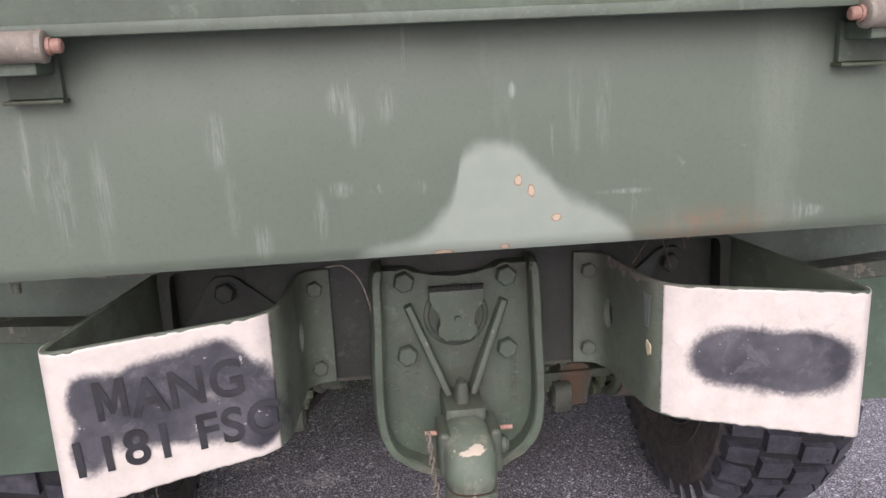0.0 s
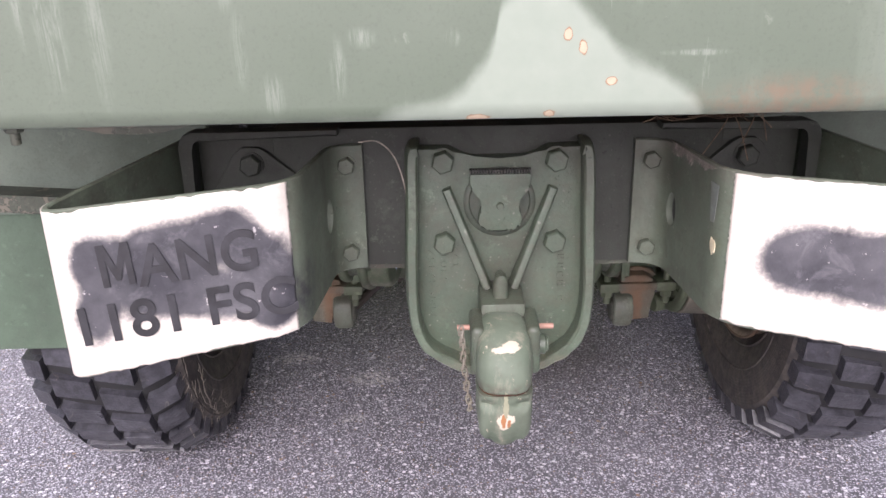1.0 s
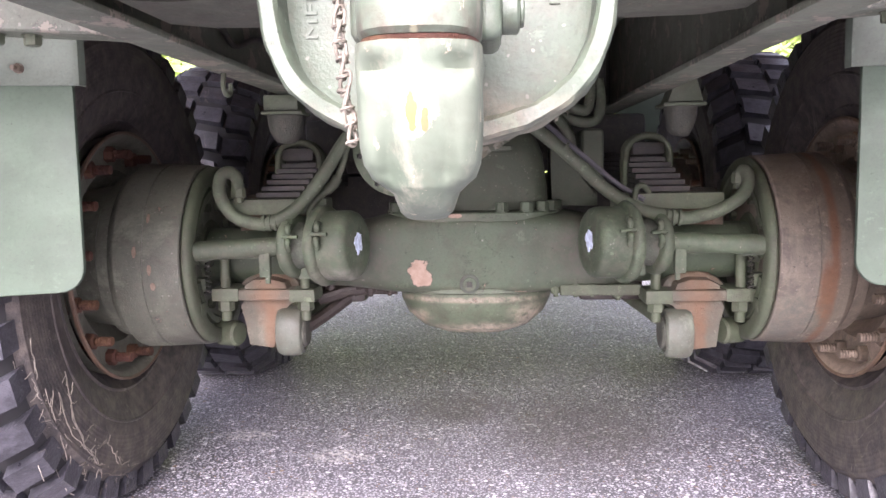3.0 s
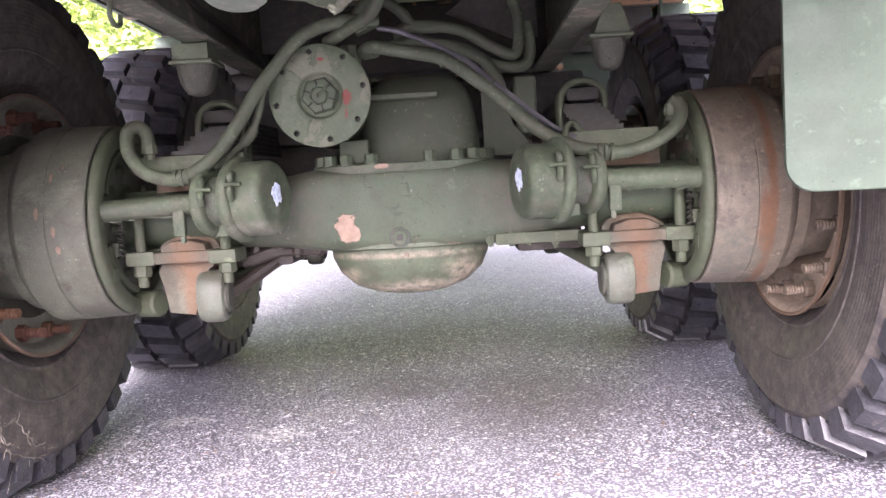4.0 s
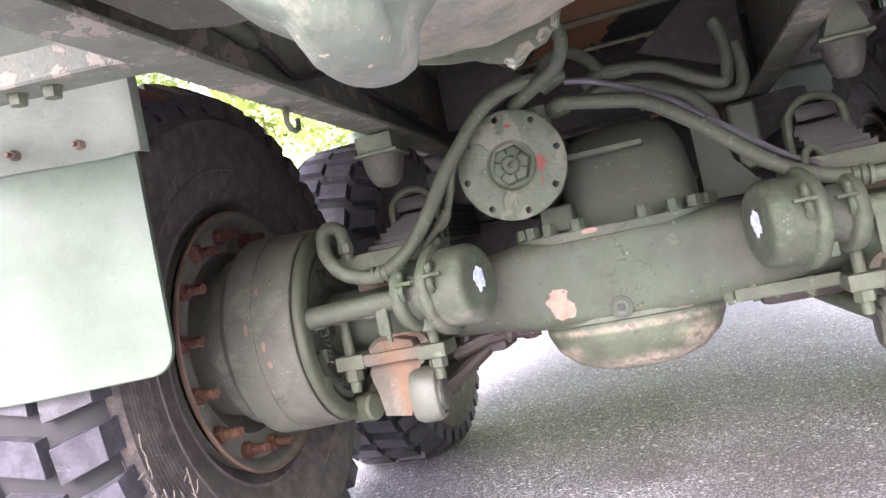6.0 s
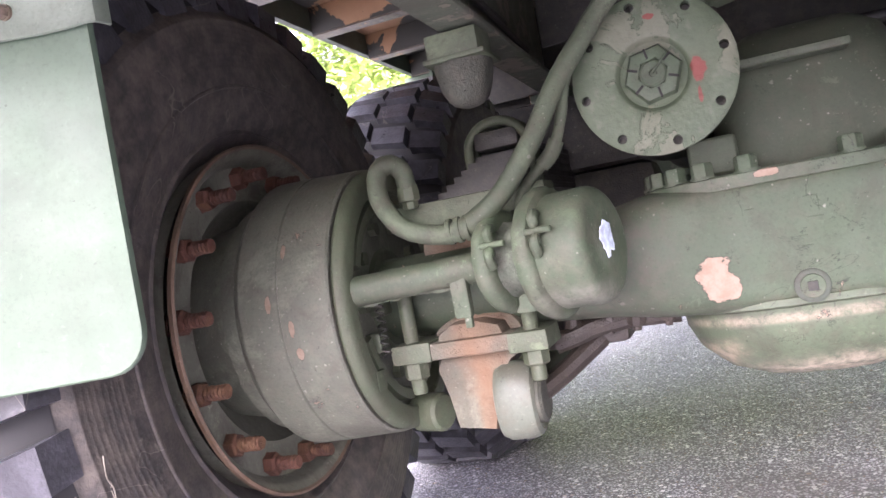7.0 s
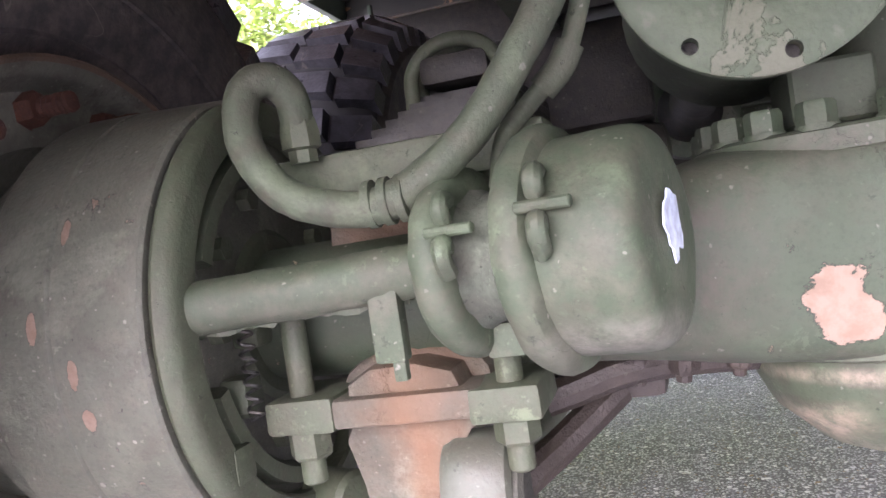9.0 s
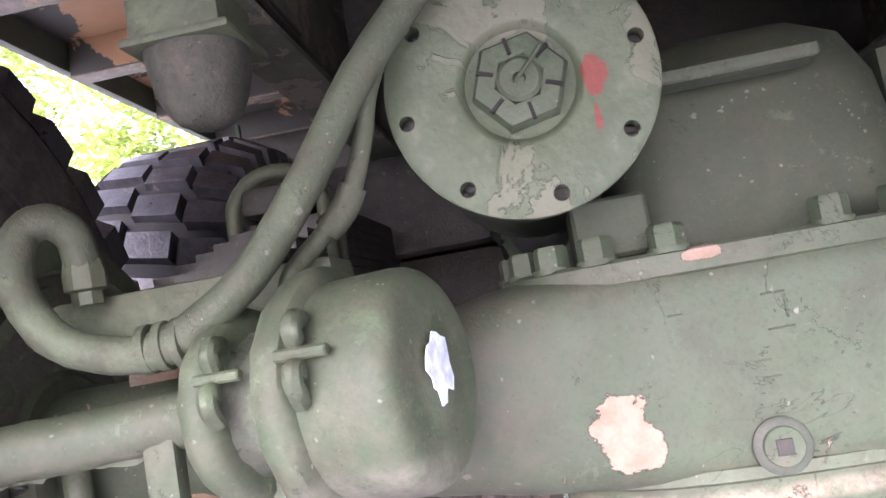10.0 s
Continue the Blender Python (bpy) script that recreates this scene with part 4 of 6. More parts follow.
def build_pintle():
    half = [(0.0, 1.128), (0.040, 1.128), (0.058, 1.133), (0.080, 1.144), (0.128, 1.145), (0.137, 1.138), (0.139, 1.05), (0.143, 0.95), (0.142, 0.885), (0.134, 0.845),
            (0.115, 0.815), (0.085, 0.795), (0.045, 0.782), (0.0, 0.779)]
    half = [(x * 0.965, z - 0.004 if z > 1.1 else z) for x, z in half]
    outline = half + [(-x, z) for x, z in half[-2:0:-1]]
    bm = BM()
    plate(bm, outline, 0.012, 0.044, 0.004)
    base = part("pintle_plate", bm, cast_green, truck, "green cast steel pintle mounting plate")
    # raised wall round sides and bottom
    bm = BM()
    side = half[4:]
    line = [Vector((x, 0, z)) for x, z in side] + [Vector((-x, 0, z)) for x, z in side[-2::-1]]
    fine = spline(line, 6)
    rings = []
    for i, p in enumerate(fine):
        dd = (fine[min(i + 1, len(fine) - 1)] - fine[max(i - 1, 0)]).normalized()
        o = Vector((dd.z, 0, -dd.x))
        deep = 0.060 + 0.035 * max(0, min(1, (0.93 - p.z) / 0.10))
        front = -0.026 + 0.010 * max(0, min(1, (p.z - 1.08) / 0.06))
        w = 0.0085
        rings.append([p + o * w + Vector((0, front + 0.004, 0)), p + o * (w - 0.003) + Vector((0, front, 0)), p - o * (w - 0.003) + Vector((0, front, 0)), p - o * w + Vector((0, front + 0.004, 0)),
                      p - o * (w + 0.004) + Vector((0, 0.02, 0)), p - o * w + Vector((0, deep, 0)), p + o * w + Vector((0, deep, 0))])
    skin(bm, rings)
    roughen(bm, 0.0030, 38.0, 0.90)
    part("rim_wall", bm, cast_green, base)
    for s in SIDES:
        bm = BM()
        p, q = Vector((s * 0.082, 0.004, 1.080)), Vector((s * 0.021, -0.012, 0.925))
        d = (q - p).normalized()
        a = Vector((0, -1, 0))
        b = d.cross(a).normalized()
        skin(bm, [ring(p + (q - p) * t, a, b, 0.010 + 0.008 * t, 0.0075, 12, 3) for t in (0, 0.05, 0.5, 1)])
        part("rib", bm, cast_green, base)
        for z in (1.122, 0.9915):
            bm = BM()
            hexbolt(bm, (s * 0.0865, 0.014, z), (0, -1, 0), 0.031, 0.020)
            part("bolt", bm, cast_green, base)
    bm = BM()
    lathe(bm, (0, 0.014, 1.056), (0, -1, 0), [(0, 0.056), (0.004, 0.056), (0.006, 0.053), (0.006, 0.048), (0.004, 0.046)], 40)
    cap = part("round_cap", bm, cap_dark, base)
    bm = BM()
    hw = [(0.046, 1.106), (0.046, 1.086), (0.040, 1.082), (0.028, 1.068), (0.026, 1.058), (0.032, 1.045), (0.034, 1.032), (0.030, 1.022), (0.018, 1.020), (0.016, 1.015), (0.010, 1.016), (0.008, 1.020)]
    plate(bm, hw + [(-x, z) for x, z in hw[::-1]], -0.013, 0.004, 0.003)
    lathe(bm, (0, -0.013, 1.056), (0, -1, 0), [(0, 0.006), (0.003, 0.005)], 12)
    part("latch_plate", bm, cast_green, cap)
    bm = BM()
    box(bm, (-0.046, 0.0005, 1.1062), (0.046, 0.006, 1.111))
    part("spring_comb", bm, shaded_iron, cap)
    for i in range(22):
        x = -0.045 + 0.09 * i / 21
        bm = BM()
        box(bm, (x - 0.0012, -0.012, 1.1062), (x + 0.0012, 0.0, 1.1125))
        part("tooth", bm, shaded_iron, cap)
    # worn casting marks
    # raised part marks, read upwards
    for text, x, z0, z1 in (("MFR 47457", -0.108, 0.862, 0.978), ("330142", -0.0885, 0.920, 1.000), ("D2", -0.070, 0.950, 0.985)):
        me = letters_mesh(text, 0.0)
        lo, hi = [min(v.co[k] for v in me.vertices) for k in (0, 1)], [max(v.co[k] for v in me.vertices) for k in (0, 1)]
        sx, sy = (z1 - z0) / (hi[0] - lo[0]), 0.0105 / (hi[1] - lo[1])
        m = Matrix(((0, -sy, 0, x), (0, 0, -3, 0.0115), (sx, 0, 0, z0), (0, 0, 0, 1)))
        me.transform(m @ Matrix.Translation((-lo[0], -(lo[1] + hi[1]) / 2, 0)))
        split_letters(me, "casting_mark", cast_green, base)
    random.seed(7)
    for i in range(5):
        bm = BM()
        z = 0.885 + i * 0.0150 + (0.012 if i else 0)
        pts = [(0.0935, z), (0.1025, z), (0.1025, z + 0.003), (0.098 + random.choice((-0.002, 0.002)), z + 0.003), (0.099, z + 0.0065), (0.1025, z + 0.0065), (0.1025, z + 0.009), (0.0935, z + 0.009)]
        plate(bm, pts, 0.0100, 0.0125, 0.0004)
        part("casting_mark", bm, cast_green, base)
    # shank and lugs
    X, Y, Z = Vector((1, 0, 0)), Vector((0, 1, 0)), Vector((0, 0, 1))
    bm = BM()
    box(bm, (-0.034, -0.085, 0.842), (0.034, 0.014, 0.925), 0.008)
    shank = part("hook_shank", bm, cast_green, truck, "green hook shank with side lugs")
    for s in SIDES:
        bm = BM()
        box(bm, (s * 0.030, -0.140, 0.834), (s * 0.0510, -0.060, 0.911), 0.011, seg=4)
        roughen(bm, 0.0008, 40.0)
        part("lug", bm, cast_green, shank)
    bm = BM()
    rod(bm, (-0.070, -0.095, 0.8925), (0.074, -0.095, 0.8925), 0.0042, 12)
    part("cross_pin", bm, pink_pin, shank, "rusty pink cross pin")
    bm = BM()
    rod(bm, (0.05, -0.09, 0.860), (0.064, -0.09, 0.860), 0.0155, 22, 0.002)
    rod(bm, (0.0635, -0.09, 0.861), (0.0675, -0.09, 0.861), 0.0120, 20, 0.0012)
    part("pivot_pin", bm, cast_green, shank)
    bm = BM()
    skin(bm, [ring(Vector((-0.002, -0.052, z)), X, Y, w, 0.014, 16, 3) for z, w in ((0.90, 0.013), (0.945, 0.011), (0.958, 0.009), (0.962, 0.004))])
    part("latch_tang", bm, cast_green, shank)
    # swivel housing behind the plate, dusty below
    bm = BM()
    skin(bm, [ring(Vector((0, y, z)), X, Z, r, r * 0.96, 40, 2.2) for y, r, z in ((0.046, 0.112, 0.886), (0.062, 0.118, 0.886), (0.085, 0.116, 0.888), (0.105, 0.106, 0.890), (0.122, 0.088, 0.892), (0.128, 0.06, 0.892))])
    roughen(bm, 0.0050, 26.0)
    part("swivel_housing", bm, sandy_paint, truck, "dusty sand-caked rear of the hitch casting")
    bm = BM()
    lathe(bm, (0.0, 0.128, 0.872), (0, 1, 0), [(0, 0.050), (0.035, 0.048), (0.045, 0.036), (0.080, 0.030)], 6)
    part("shank_nut", bm, sandy_paint, truck)
    for k, (pts, drop) in enumerate((([(0.085, 0.020, 0.800), (0.100, 0.018, 0.808), (0.115, 0.016, 0.822)], 0.024), ([(-0.075, 0.020, 0.796), (-0.090, 0.018, 0.800)], 0.014))):
        bm = BM()
        ragged(bm, pts, drop, 40 + k)
        part("paint_flake", bm, sandy_paint, truck, "torn strip of peeling paint")
    # torn guard plate under the casting
    bm = BM()
    plate(bm, [(-0.045, 0.815), (-0.040, 0.775), (-0.018, 0.770), (0.000, 0.768), (0.010, 0.763), (0.020, 0.760), (0.026, 0.754), (0.033, 0.757), (0.040, 0.764), (0.052, 0.767), (0.058, 0.774), (0.062, 0.775), (0.066, 0.786), (0.066, 0.815)], 0.116, 0.119, 0.0005)
    guard = part("torn_plate", bm, under_green, truck, "torn thin green guard plate with a pale ragged edge")
    for a, b, w in (((0.020, 0.7600), (0.027, 0.7540), 0.006), ((0.030, 0.7570), (0.044, 0.7650), 0.008), ((0.048, 0.7670), (0.057, 0.7730), 0.006), ((0.061, 0.7750), (0.066, 0.7880), 0.005)):
        bm = BM()
        d = (Vector((b[0], 0, b[1])) - Vector((a[0], 0, a[1]))).normalized()
        o = Vector((-d.z, 0, d.x)) * w
        p, q = Vector((a[0], 0.1145, a[1])), Vector((b[0], 0.1145, b[1]))
        lip = [p, p.lerp(q, 0.5) + Vector((0, -0.004, -0.0015)), q, q + o * 0.8, p.lerp(q, 0.55) + o * 1.15, p + o * 0.7]
        skin(bm, [lip, [v + Vector((0, 0.0012, 0)) for v in lip]])
        part("torn_edge", bm, sandy_paint, guard, "pale curled edge", smooth=0)
    # upper jaw
    bm = BM()
    rings = []
    for z, hx, hy, cy in ((0.8315, 0.0385, 0.054, -0.136), (0.835, 0.0405, 0.058, -0.136), (0.850, 0.0414, 0.060, -0.135), (0.872, 0.0412, 0.058, -0.131), (0.886, 0.0400, 0.054, -0.126),
                          (0.897, 0.0375, 0.047, -0.118), (0.905, 0.034, 0.039, -0.112), (0.911, 0.027, 0.028, -0.106), (0.914, 0.012, 0.012, -0.102), (0.9145, 0.004, 0.004, -0.102)):
        rings.append(ring(Vector((-0.003, cy, z)), X, Y, hx, hy, 32, 2.9))
    skin(bm, rings)
    jaw = part("upper_jaw", bm, hook_paint, truck, "worn green hook jaw with chipped paint")
    bm = BM()
    rings = []
    for z, hx, hy, cy in ((0.8278, 0.0400, 0.051, -0.138), (0.8312, 0.0405, 0.053, -0.138)):
        rings.append(ring(Vector((-0.003, cy, z)), X, Y, hx - 0.002, hy - 0.002, 32, 2.9))
    skin(bm, rings)
    part("rusty_seam", bm, stud_rust, jaw)
    # lower jaw: broad shoulders and a hanging tongue
    bm = BM()
    rings = []
    for z, hx, hy, cy, pw in ((0.8275, 0.0405, 0.052, -0.137, 4.2), (0.815, 0.0422, 0.052, -0.137, 4.4), (0.795, 0.0424, 0.048, -0.139, 4.6), (0.775, 0.0426, 0.046, -0.138, 4.6), (0.760, 0.0420, 0.045, -0.136, 4.4), (0.748, 0.0408, 0.044, -0.133, 4.2),
                              (0.738, 0.0370, 0.043, -0.129, 3.8), (0.732, 0.0300, 0.043, -0.126, 3.2), (0.727, 0.0250, 0.042, -0.122, 2.8), (0.720, 0.0228, 0.039, -0.118, 2.7), (0.713, 0.0200, 0.033, -0.113, 2.6), (0.708, 0.0145, 0.023, -0.110, 2.2), (0.7065, 0.005, 0.007, -0.110, 2)):
        rings.append(ring(Vector((-0.003, cy, 0.8275 - 0.94 * (0.8275 - z))), X, Y, hx * (1 - 0.05 * min(1, (0.8275 - z) / 0.03)), hy, 96, pw))
    fine = []
    for r0, r1 in zip(rings, rings[1:]):
        fine += [[p.lerp(q, k / 4) for p, q in zip(r0, r1)] for k in range(4)]
    fine.append(rings[-1])
    # grooves down the front and sides, and a dent at each upper corner
    for r in fine:
        mid = sum(r, Vector()) / len(r)
        k = max(0.0, min(1.0, (0.790 - mid.z) / 0.04)) * max(0.0, min(1.0, (mid.z - 0.716) / 0.03))
        for p in r:
            x, y = p.x + 0.003, p.y - mid.y
            if y < 0:
                for gx in (-0.019, 0.016):
                    p.y += 0.0085 * k * math.exp(-((x - gx) / 0.0075) ** 2)
                for gx in (-0.027, 0.026):
                    p.y += 0.011 * math.exp(-((x - gx) / 0.012) ** 2 - ((mid.z - 0.812) / 0.007) ** 2)
            p.x -= math.copysign(0.007 * k * math.exp(-((y + 0.012) / 0.010) ** 2), x)
    skin(bm, fine)
    roughen(bm, 0.0009, 30.0)
    lower = part("lower_jaw", bm, hook_paint, truck, "worn green lower hook jaw with rusty chips")
    # chain of wire links from the pin
    path = spline([(-0.064, -0.100, 0.889), (-0.062, -0.112, 0.865), (-0.060, -0.120, 0.832), (-0.056, -0.124, 0.798), (-0.052, -0.124, 0.764)], 6)
    total = len(path) - 1
    for i in range(12):
        at = i * total / 12
        c = path[int(at)].lerp(path[min(int(at) + 1, total)], at - int(at))
        bm = BM()
        tilt = Matrix.Rotation((i % 2) * 1.45 + 0.30 * math.sin(i * 2.1), 3, 'Z') @ Matrix.Rotation(0.22 * math.sin(i * 1.7), 3, 'Y')
        pts = []
        for k in range(15):
            t = 2 * math.pi * k / 14
            pts.append(c + tilt @ Vector((0.0036 * math.copysign(abs(math.cos(t)) ** 0.8, math.cos(t)), 0.0012 * math.sin(2 * t), 0.0088 * math.sin(t))))
        hose(bm, pts, 0.0015, 7, 2)
        part("chain_link", bm, chain_paint, shank)
        # twisted knot where two links meet
        bm = BM()
        hose(bm, [c + tilt @ Vector((0.0042 * math.cos(k * 0.9), 0.0042 * math.sin(k * 0.9), -0.0088 + 0.0007 * k)) for k in range(8)], 0.0012, 6, 2)
        part("wire_knot", bm, chain_paint, shank)


chain_paint = painted("dirty_overpainted_chain", (0.155, 0.142, 0.112), dirt=(0.10, 0.082, 0.060), dust=0.6, rust=0.12, cast=0.5)


def hook_material():
    n = Nodes("polished_chipped_hook_paint")
    col = n.mix(n.ramp(n.noise(14, 5), 0.35, 0.68), (0.070, 0.094, 0.064), (0.110, 0.134, 0.098))
    col = n.mix(n.math('MULTIPLY', n.ramp(n.noise(60, 5), 0.55, 0.7), 0.20), col, (0.07, 0.058, 0.038))
    scrape = n.noise(34, 7, 0.74, stretch=(1.0, 1.0, 0.30))
    col = n.mix(n.math('MULTIPLY', n.ramp(scrape, 0.52, 0.64), 0.65), col, (0.200, 0.195, 0.148))
    band = n.math('MULTIPLY', n.ramp(n.math('ABSOLUTE', n.math('SUBTRACT', n.axis(2), 0.836)), 0.016, 0.004), n.ramp(n.noise(55, 6, 0.7), 0.40, 0.60))
    col = n.mix(n.math('MULTIPLY', band, 0.7), col, (0.062, 0.046, 0.032))
    flecks = n.noise(110, 5, 0.7, stretch=(1.0, 1.0, 0.45))
    col = n.mix(n.math('MULTIPLY', n.ramp(flecks, 0.64, 0.67), 0.8), col, (0.34, 0.30, 0.22))
    under = n.math('MULTIPLY', n.ramp(n.axis(2), 0.735, 0.712), n.ramp(n.noise(70, 6, 0.7), 0.50, 0.60))
    col = n.mix(n.math('MULTIPLY', under, 0.55), col, (0.17, 0.14, 0.10))
    col = n.mix(n.math('MULTIPLY', n.ramp(n.noise(9, 6, 0.7), 0.52, 0.66), 0.45), col, (0.060, 0.068, 0.048))
    for c, s, paint in (((-0.003, -0.185, 0.893), (0.026, 0.05, 0.0035), (0.46, 0.40, 0.31)), ((0.004, -0.185, 0.896), (0.012, 0.05, 0.004), (0.46, 0.40, 0.31)), ((-0.004, -0.185, 0.784), (0.013, 0.05, 0.016), (0.50, 0.45, 0.36)),
                        ((-0.006, -0.185, 0.785), (0.0035, 0.05, 0.013), (0.30, 0.13, 0.05)), ((0.002, -0.185, 0.779), (0.0030, 0.05, 0.008), (0.28, 0.12, 0.05)), ((-0.003, -0.19, 0.812), (0.004, 0.05, 0.020), (0.24, 0.24, 0.16))):
        col = n.mix(n.blob(c, s, 0.10, 2.0, 75.0), col, n.mix(n.noise(140, 3), paint, tuple(v * 0.8 for v in paint)))
    n.bump(n.math('ADD', n.noise(120, 4), n.math('MULTIPLY', n.noise(30, 6, 0.7), 1.2)), 0.22, 0.002)
    return n.done(col, n.math('ADD', n.math('MULTIPLY', n.noise(24, 4), 0.3), 0.52))


hook_paint = hook_material()
sandy_paint = painted("sand_caked_paint", (0.150, 0.160, 0.118), dirt=(0.235, 0.198, 0.128), chip=(0.36, 0.305, 0.215), chips=0.56, dust=0.8, cast=1.0, rust=0.06, cracks=0.8, fleck=0.9)
build_pintle()
build_wiring()


# ---- mud flaps ----
def flap_y(x):
    """The flap bows back round the tread."""
    t = max(0.0, min(1.0, (abs(x) - 0.632) / 0.23))
    return 0.602 - 0.072 * t * t * (3 - 2 * t)


def build_flaps():
    for s in SIDES:
        bm = BM()
        xs = [0.632 + 0.042 * (1 - math.cos(math.pi / 2 * k / 6)) for k in range(7)] + [0.69 + 0.02 * k for k in range(9)] + [0.90, 1.10, 1.28]
        rows = []
        for k, x in enumerate(xs):
            low = 0.596 - 0.042 * math.sin(math.pi / 2 * k / 6) if k < 7 else 0.554
            y = flap_y(x)
            rows.append([Vector((s * x, y + dy, z)) for dy, z in ((0.0, low + 0.002), (0.0, 0.905), (0.008, 0.905), (0.008, low + 0.002), (0.006, low), (0.002, low))])
        skin(bm, rows)
        flap = part("mud_flap", bm, flap_green, truck, "pale green painted mud flap with a rounded corner")
        flap.location.x = 0 if s < 0 else -0.015
        bm = BM()
        q = 0.012 if s < 0 else 0.007
        plan = [(s * (0.606 + q), 0.618), (s * (0.606 + q), 0.610), (s * (0.608 + q), 0.600), (s * (0.616 + q), 0.596)] + [(s * x, flap_y(x) - 0.006) for x in (0.65, 0.68, 0.71, 0.74, 0.77, 0.80, 0.83, 0.87, 1.0, 1.29)]
        ribbon(bm, plan, [1.245] * len(plan), [0.893] * len(plan), 0.004)
        part("flap_bracket", bm, bracket_green, flap)
        for x, z in ((0.705, 0.920), (0.79, 0.920)):
            y = flap_y(x) - 0.008
            bm = BM()
            hexbolt(bm, (s * x, y, z), (0, -1, 0), 0.013, 0.009)
            rod(bm, (s * x, y, z), (s * x, y - 0.018, z), 0.004, 10)
            part("bolt", bm, dull_bolt, flap)
        bm = BM()
        skin(bm, [[Vector((s * x, y, z + h)) for y, h in ((0.322, 0.003), (0.325, 0), (0.382, 0), (0.385, 0.003), (0.385, 0.037), (0.322, 0.037))] for x, z in ((0.4145, 0.921), (0.46, 0.926), (1.10, 0.968))])
        part("hanger_bar", bm, rail_paint, flap)
        for x in (0.55, 0.60):
            bm = BM()
            hexbolt(bm, (s * x, 0.353, 0.932 + (x - 0.55) * 0.066), (0, 0, -1), 0.020, 0.014)
            part("bar_bolt", bm, under_green, flap)


dull_bolt = painted("dull_rusty_bolt", (0.13, 0.10, 0.07), rust=0.2, dust=0.4)
bracket_green = painted("green_bracket_paint", (0.105, 0.132, 0.100), dust=0.12, cast=0.1)
build_flaps()


# ---- wheels ----
def tyre_mesh(bm, R=0.585, half=0.197, rim=0.272):
    """A truck tyre round the x axis: carcass and staggered tread blocks."""
    n = 96
    # fine moulded ribs round the wall
    ribs = []
    for k in range(9):
        r = 0.135 + 0.0092 * k
        x = -0.1915 + 0.0004 * abs(k - 4) ** 1.6 * 0.25
        ribs += [(x, rim + r), (x - 0.0003, rim + r + 0.0012), (x - 0.0003, rim + r + 0.0030), (x, rim + r + 0.0042)]
    prof = [(-0.125, rim), (-0.150, rim + 0.020), (-0.160, rim + 0.033), (-0.164, rim + 0.035), (-0.164, rim + 0.038), (-0.162, rim + 0.041), (-0.172, rim + 0.060), (-0.185, rim + 0.103), (-0.189, rim + 0.105), (-0.189, rim + 0.108), (-0.187, rim + 0.110), (-0.190, rim + 0.125)] + ribs + [(-0.183, rim + 0.222), (-0.166, R - 0.064), (-0.142, R - 0.045), (-0.10, R - 0.026), (-0.05, R - 0.021), (0, R - 0.020)]
    prof = prof + [(-x, r) for x, r in prof[-2::-1]]
    prof += [(0.118, rim - 0.012), (-0.118, rim - 0.012)]
    rings = []
    for i in range(n):
        t = 2 * math.pi * i / n
        rings.append([Vector((x, r * math.cos(t), r * math.sin(t))) for x, r in prof])
    skin(bm, rings, close=True)

def tread_mesh(bm, R=0.585):
    pitch = 36
    for k in range(pitch):
        t0 = 2 * math.pi * k / pitch
        w = 2 * math.pi / pitch
        #        x in, x out, start, end, skew
        cells = ((-0.188, -0.116, 0.02, 0.66, -0.16), (-0.104, -0.006, 0.30, 0.94, 0.20), (0.006, 0.104, -0.18, 0.46, 0.20), (0.116, 0.188, 0.18, 0.82, -0.16))
        for xa, xb, a, b, skew in cells:
            cs = []
            for x, u in ((xa, a), (xb, a + skew), (xb, b + skew), (xa, b)):
                cs.append((x, t0 + u * w))
            outer = max(abs(xa), abs(xb)) > 0.15
            low, high = [], []
            for j, (x, t) in enumerate(cs):
                drop = 0.018 if outer and abs(x) > 0.15 else 0.0
                base = R - 0.034 - (0.055 if drop else 0)
                low.append(Vector((x * (1.0 if not drop else 0.985), base * math.cos(t), base * math.sin(t))))
            cx, ct = sum(c[0] for c in cs) / 4, sum(c[1] for c in cs) / 4
            for x, t in cs:
                drop = 0.044 if outer and abs(x) > 0.15 else (0.006 if outer else 0.0)
                x2, t2 = cx + (x - cx) * 0.95, ct + (t - ct) * 0.93
                r2 = R - drop
                high.append(Vector((x2 * (0.985 if drop > 0.01 else 1), r2 * math.cos(t2), r2 * math.sin(t2))))
            vs = [bm.verts.new(p) for p in low + high]
            bm.faces.new(vs[4:8])
            for i in range(4):
                bm.faces.new((vs[i], vs[(i + 1) % 4], vs[4 + (i + 1) % 4], vs[4 + i]))


def shift(bm, m):
    bmesh.ops.transform(bm, matrix=m, verts=bm.verts)


def settle_tyre(bm, z0=0.004):
    """Flattens what would sink into the ground."""
    for v in bm.verts:
        if v.co.z < z0:
            v.co.z = z0 + (v.co.z - z0) * 0.05


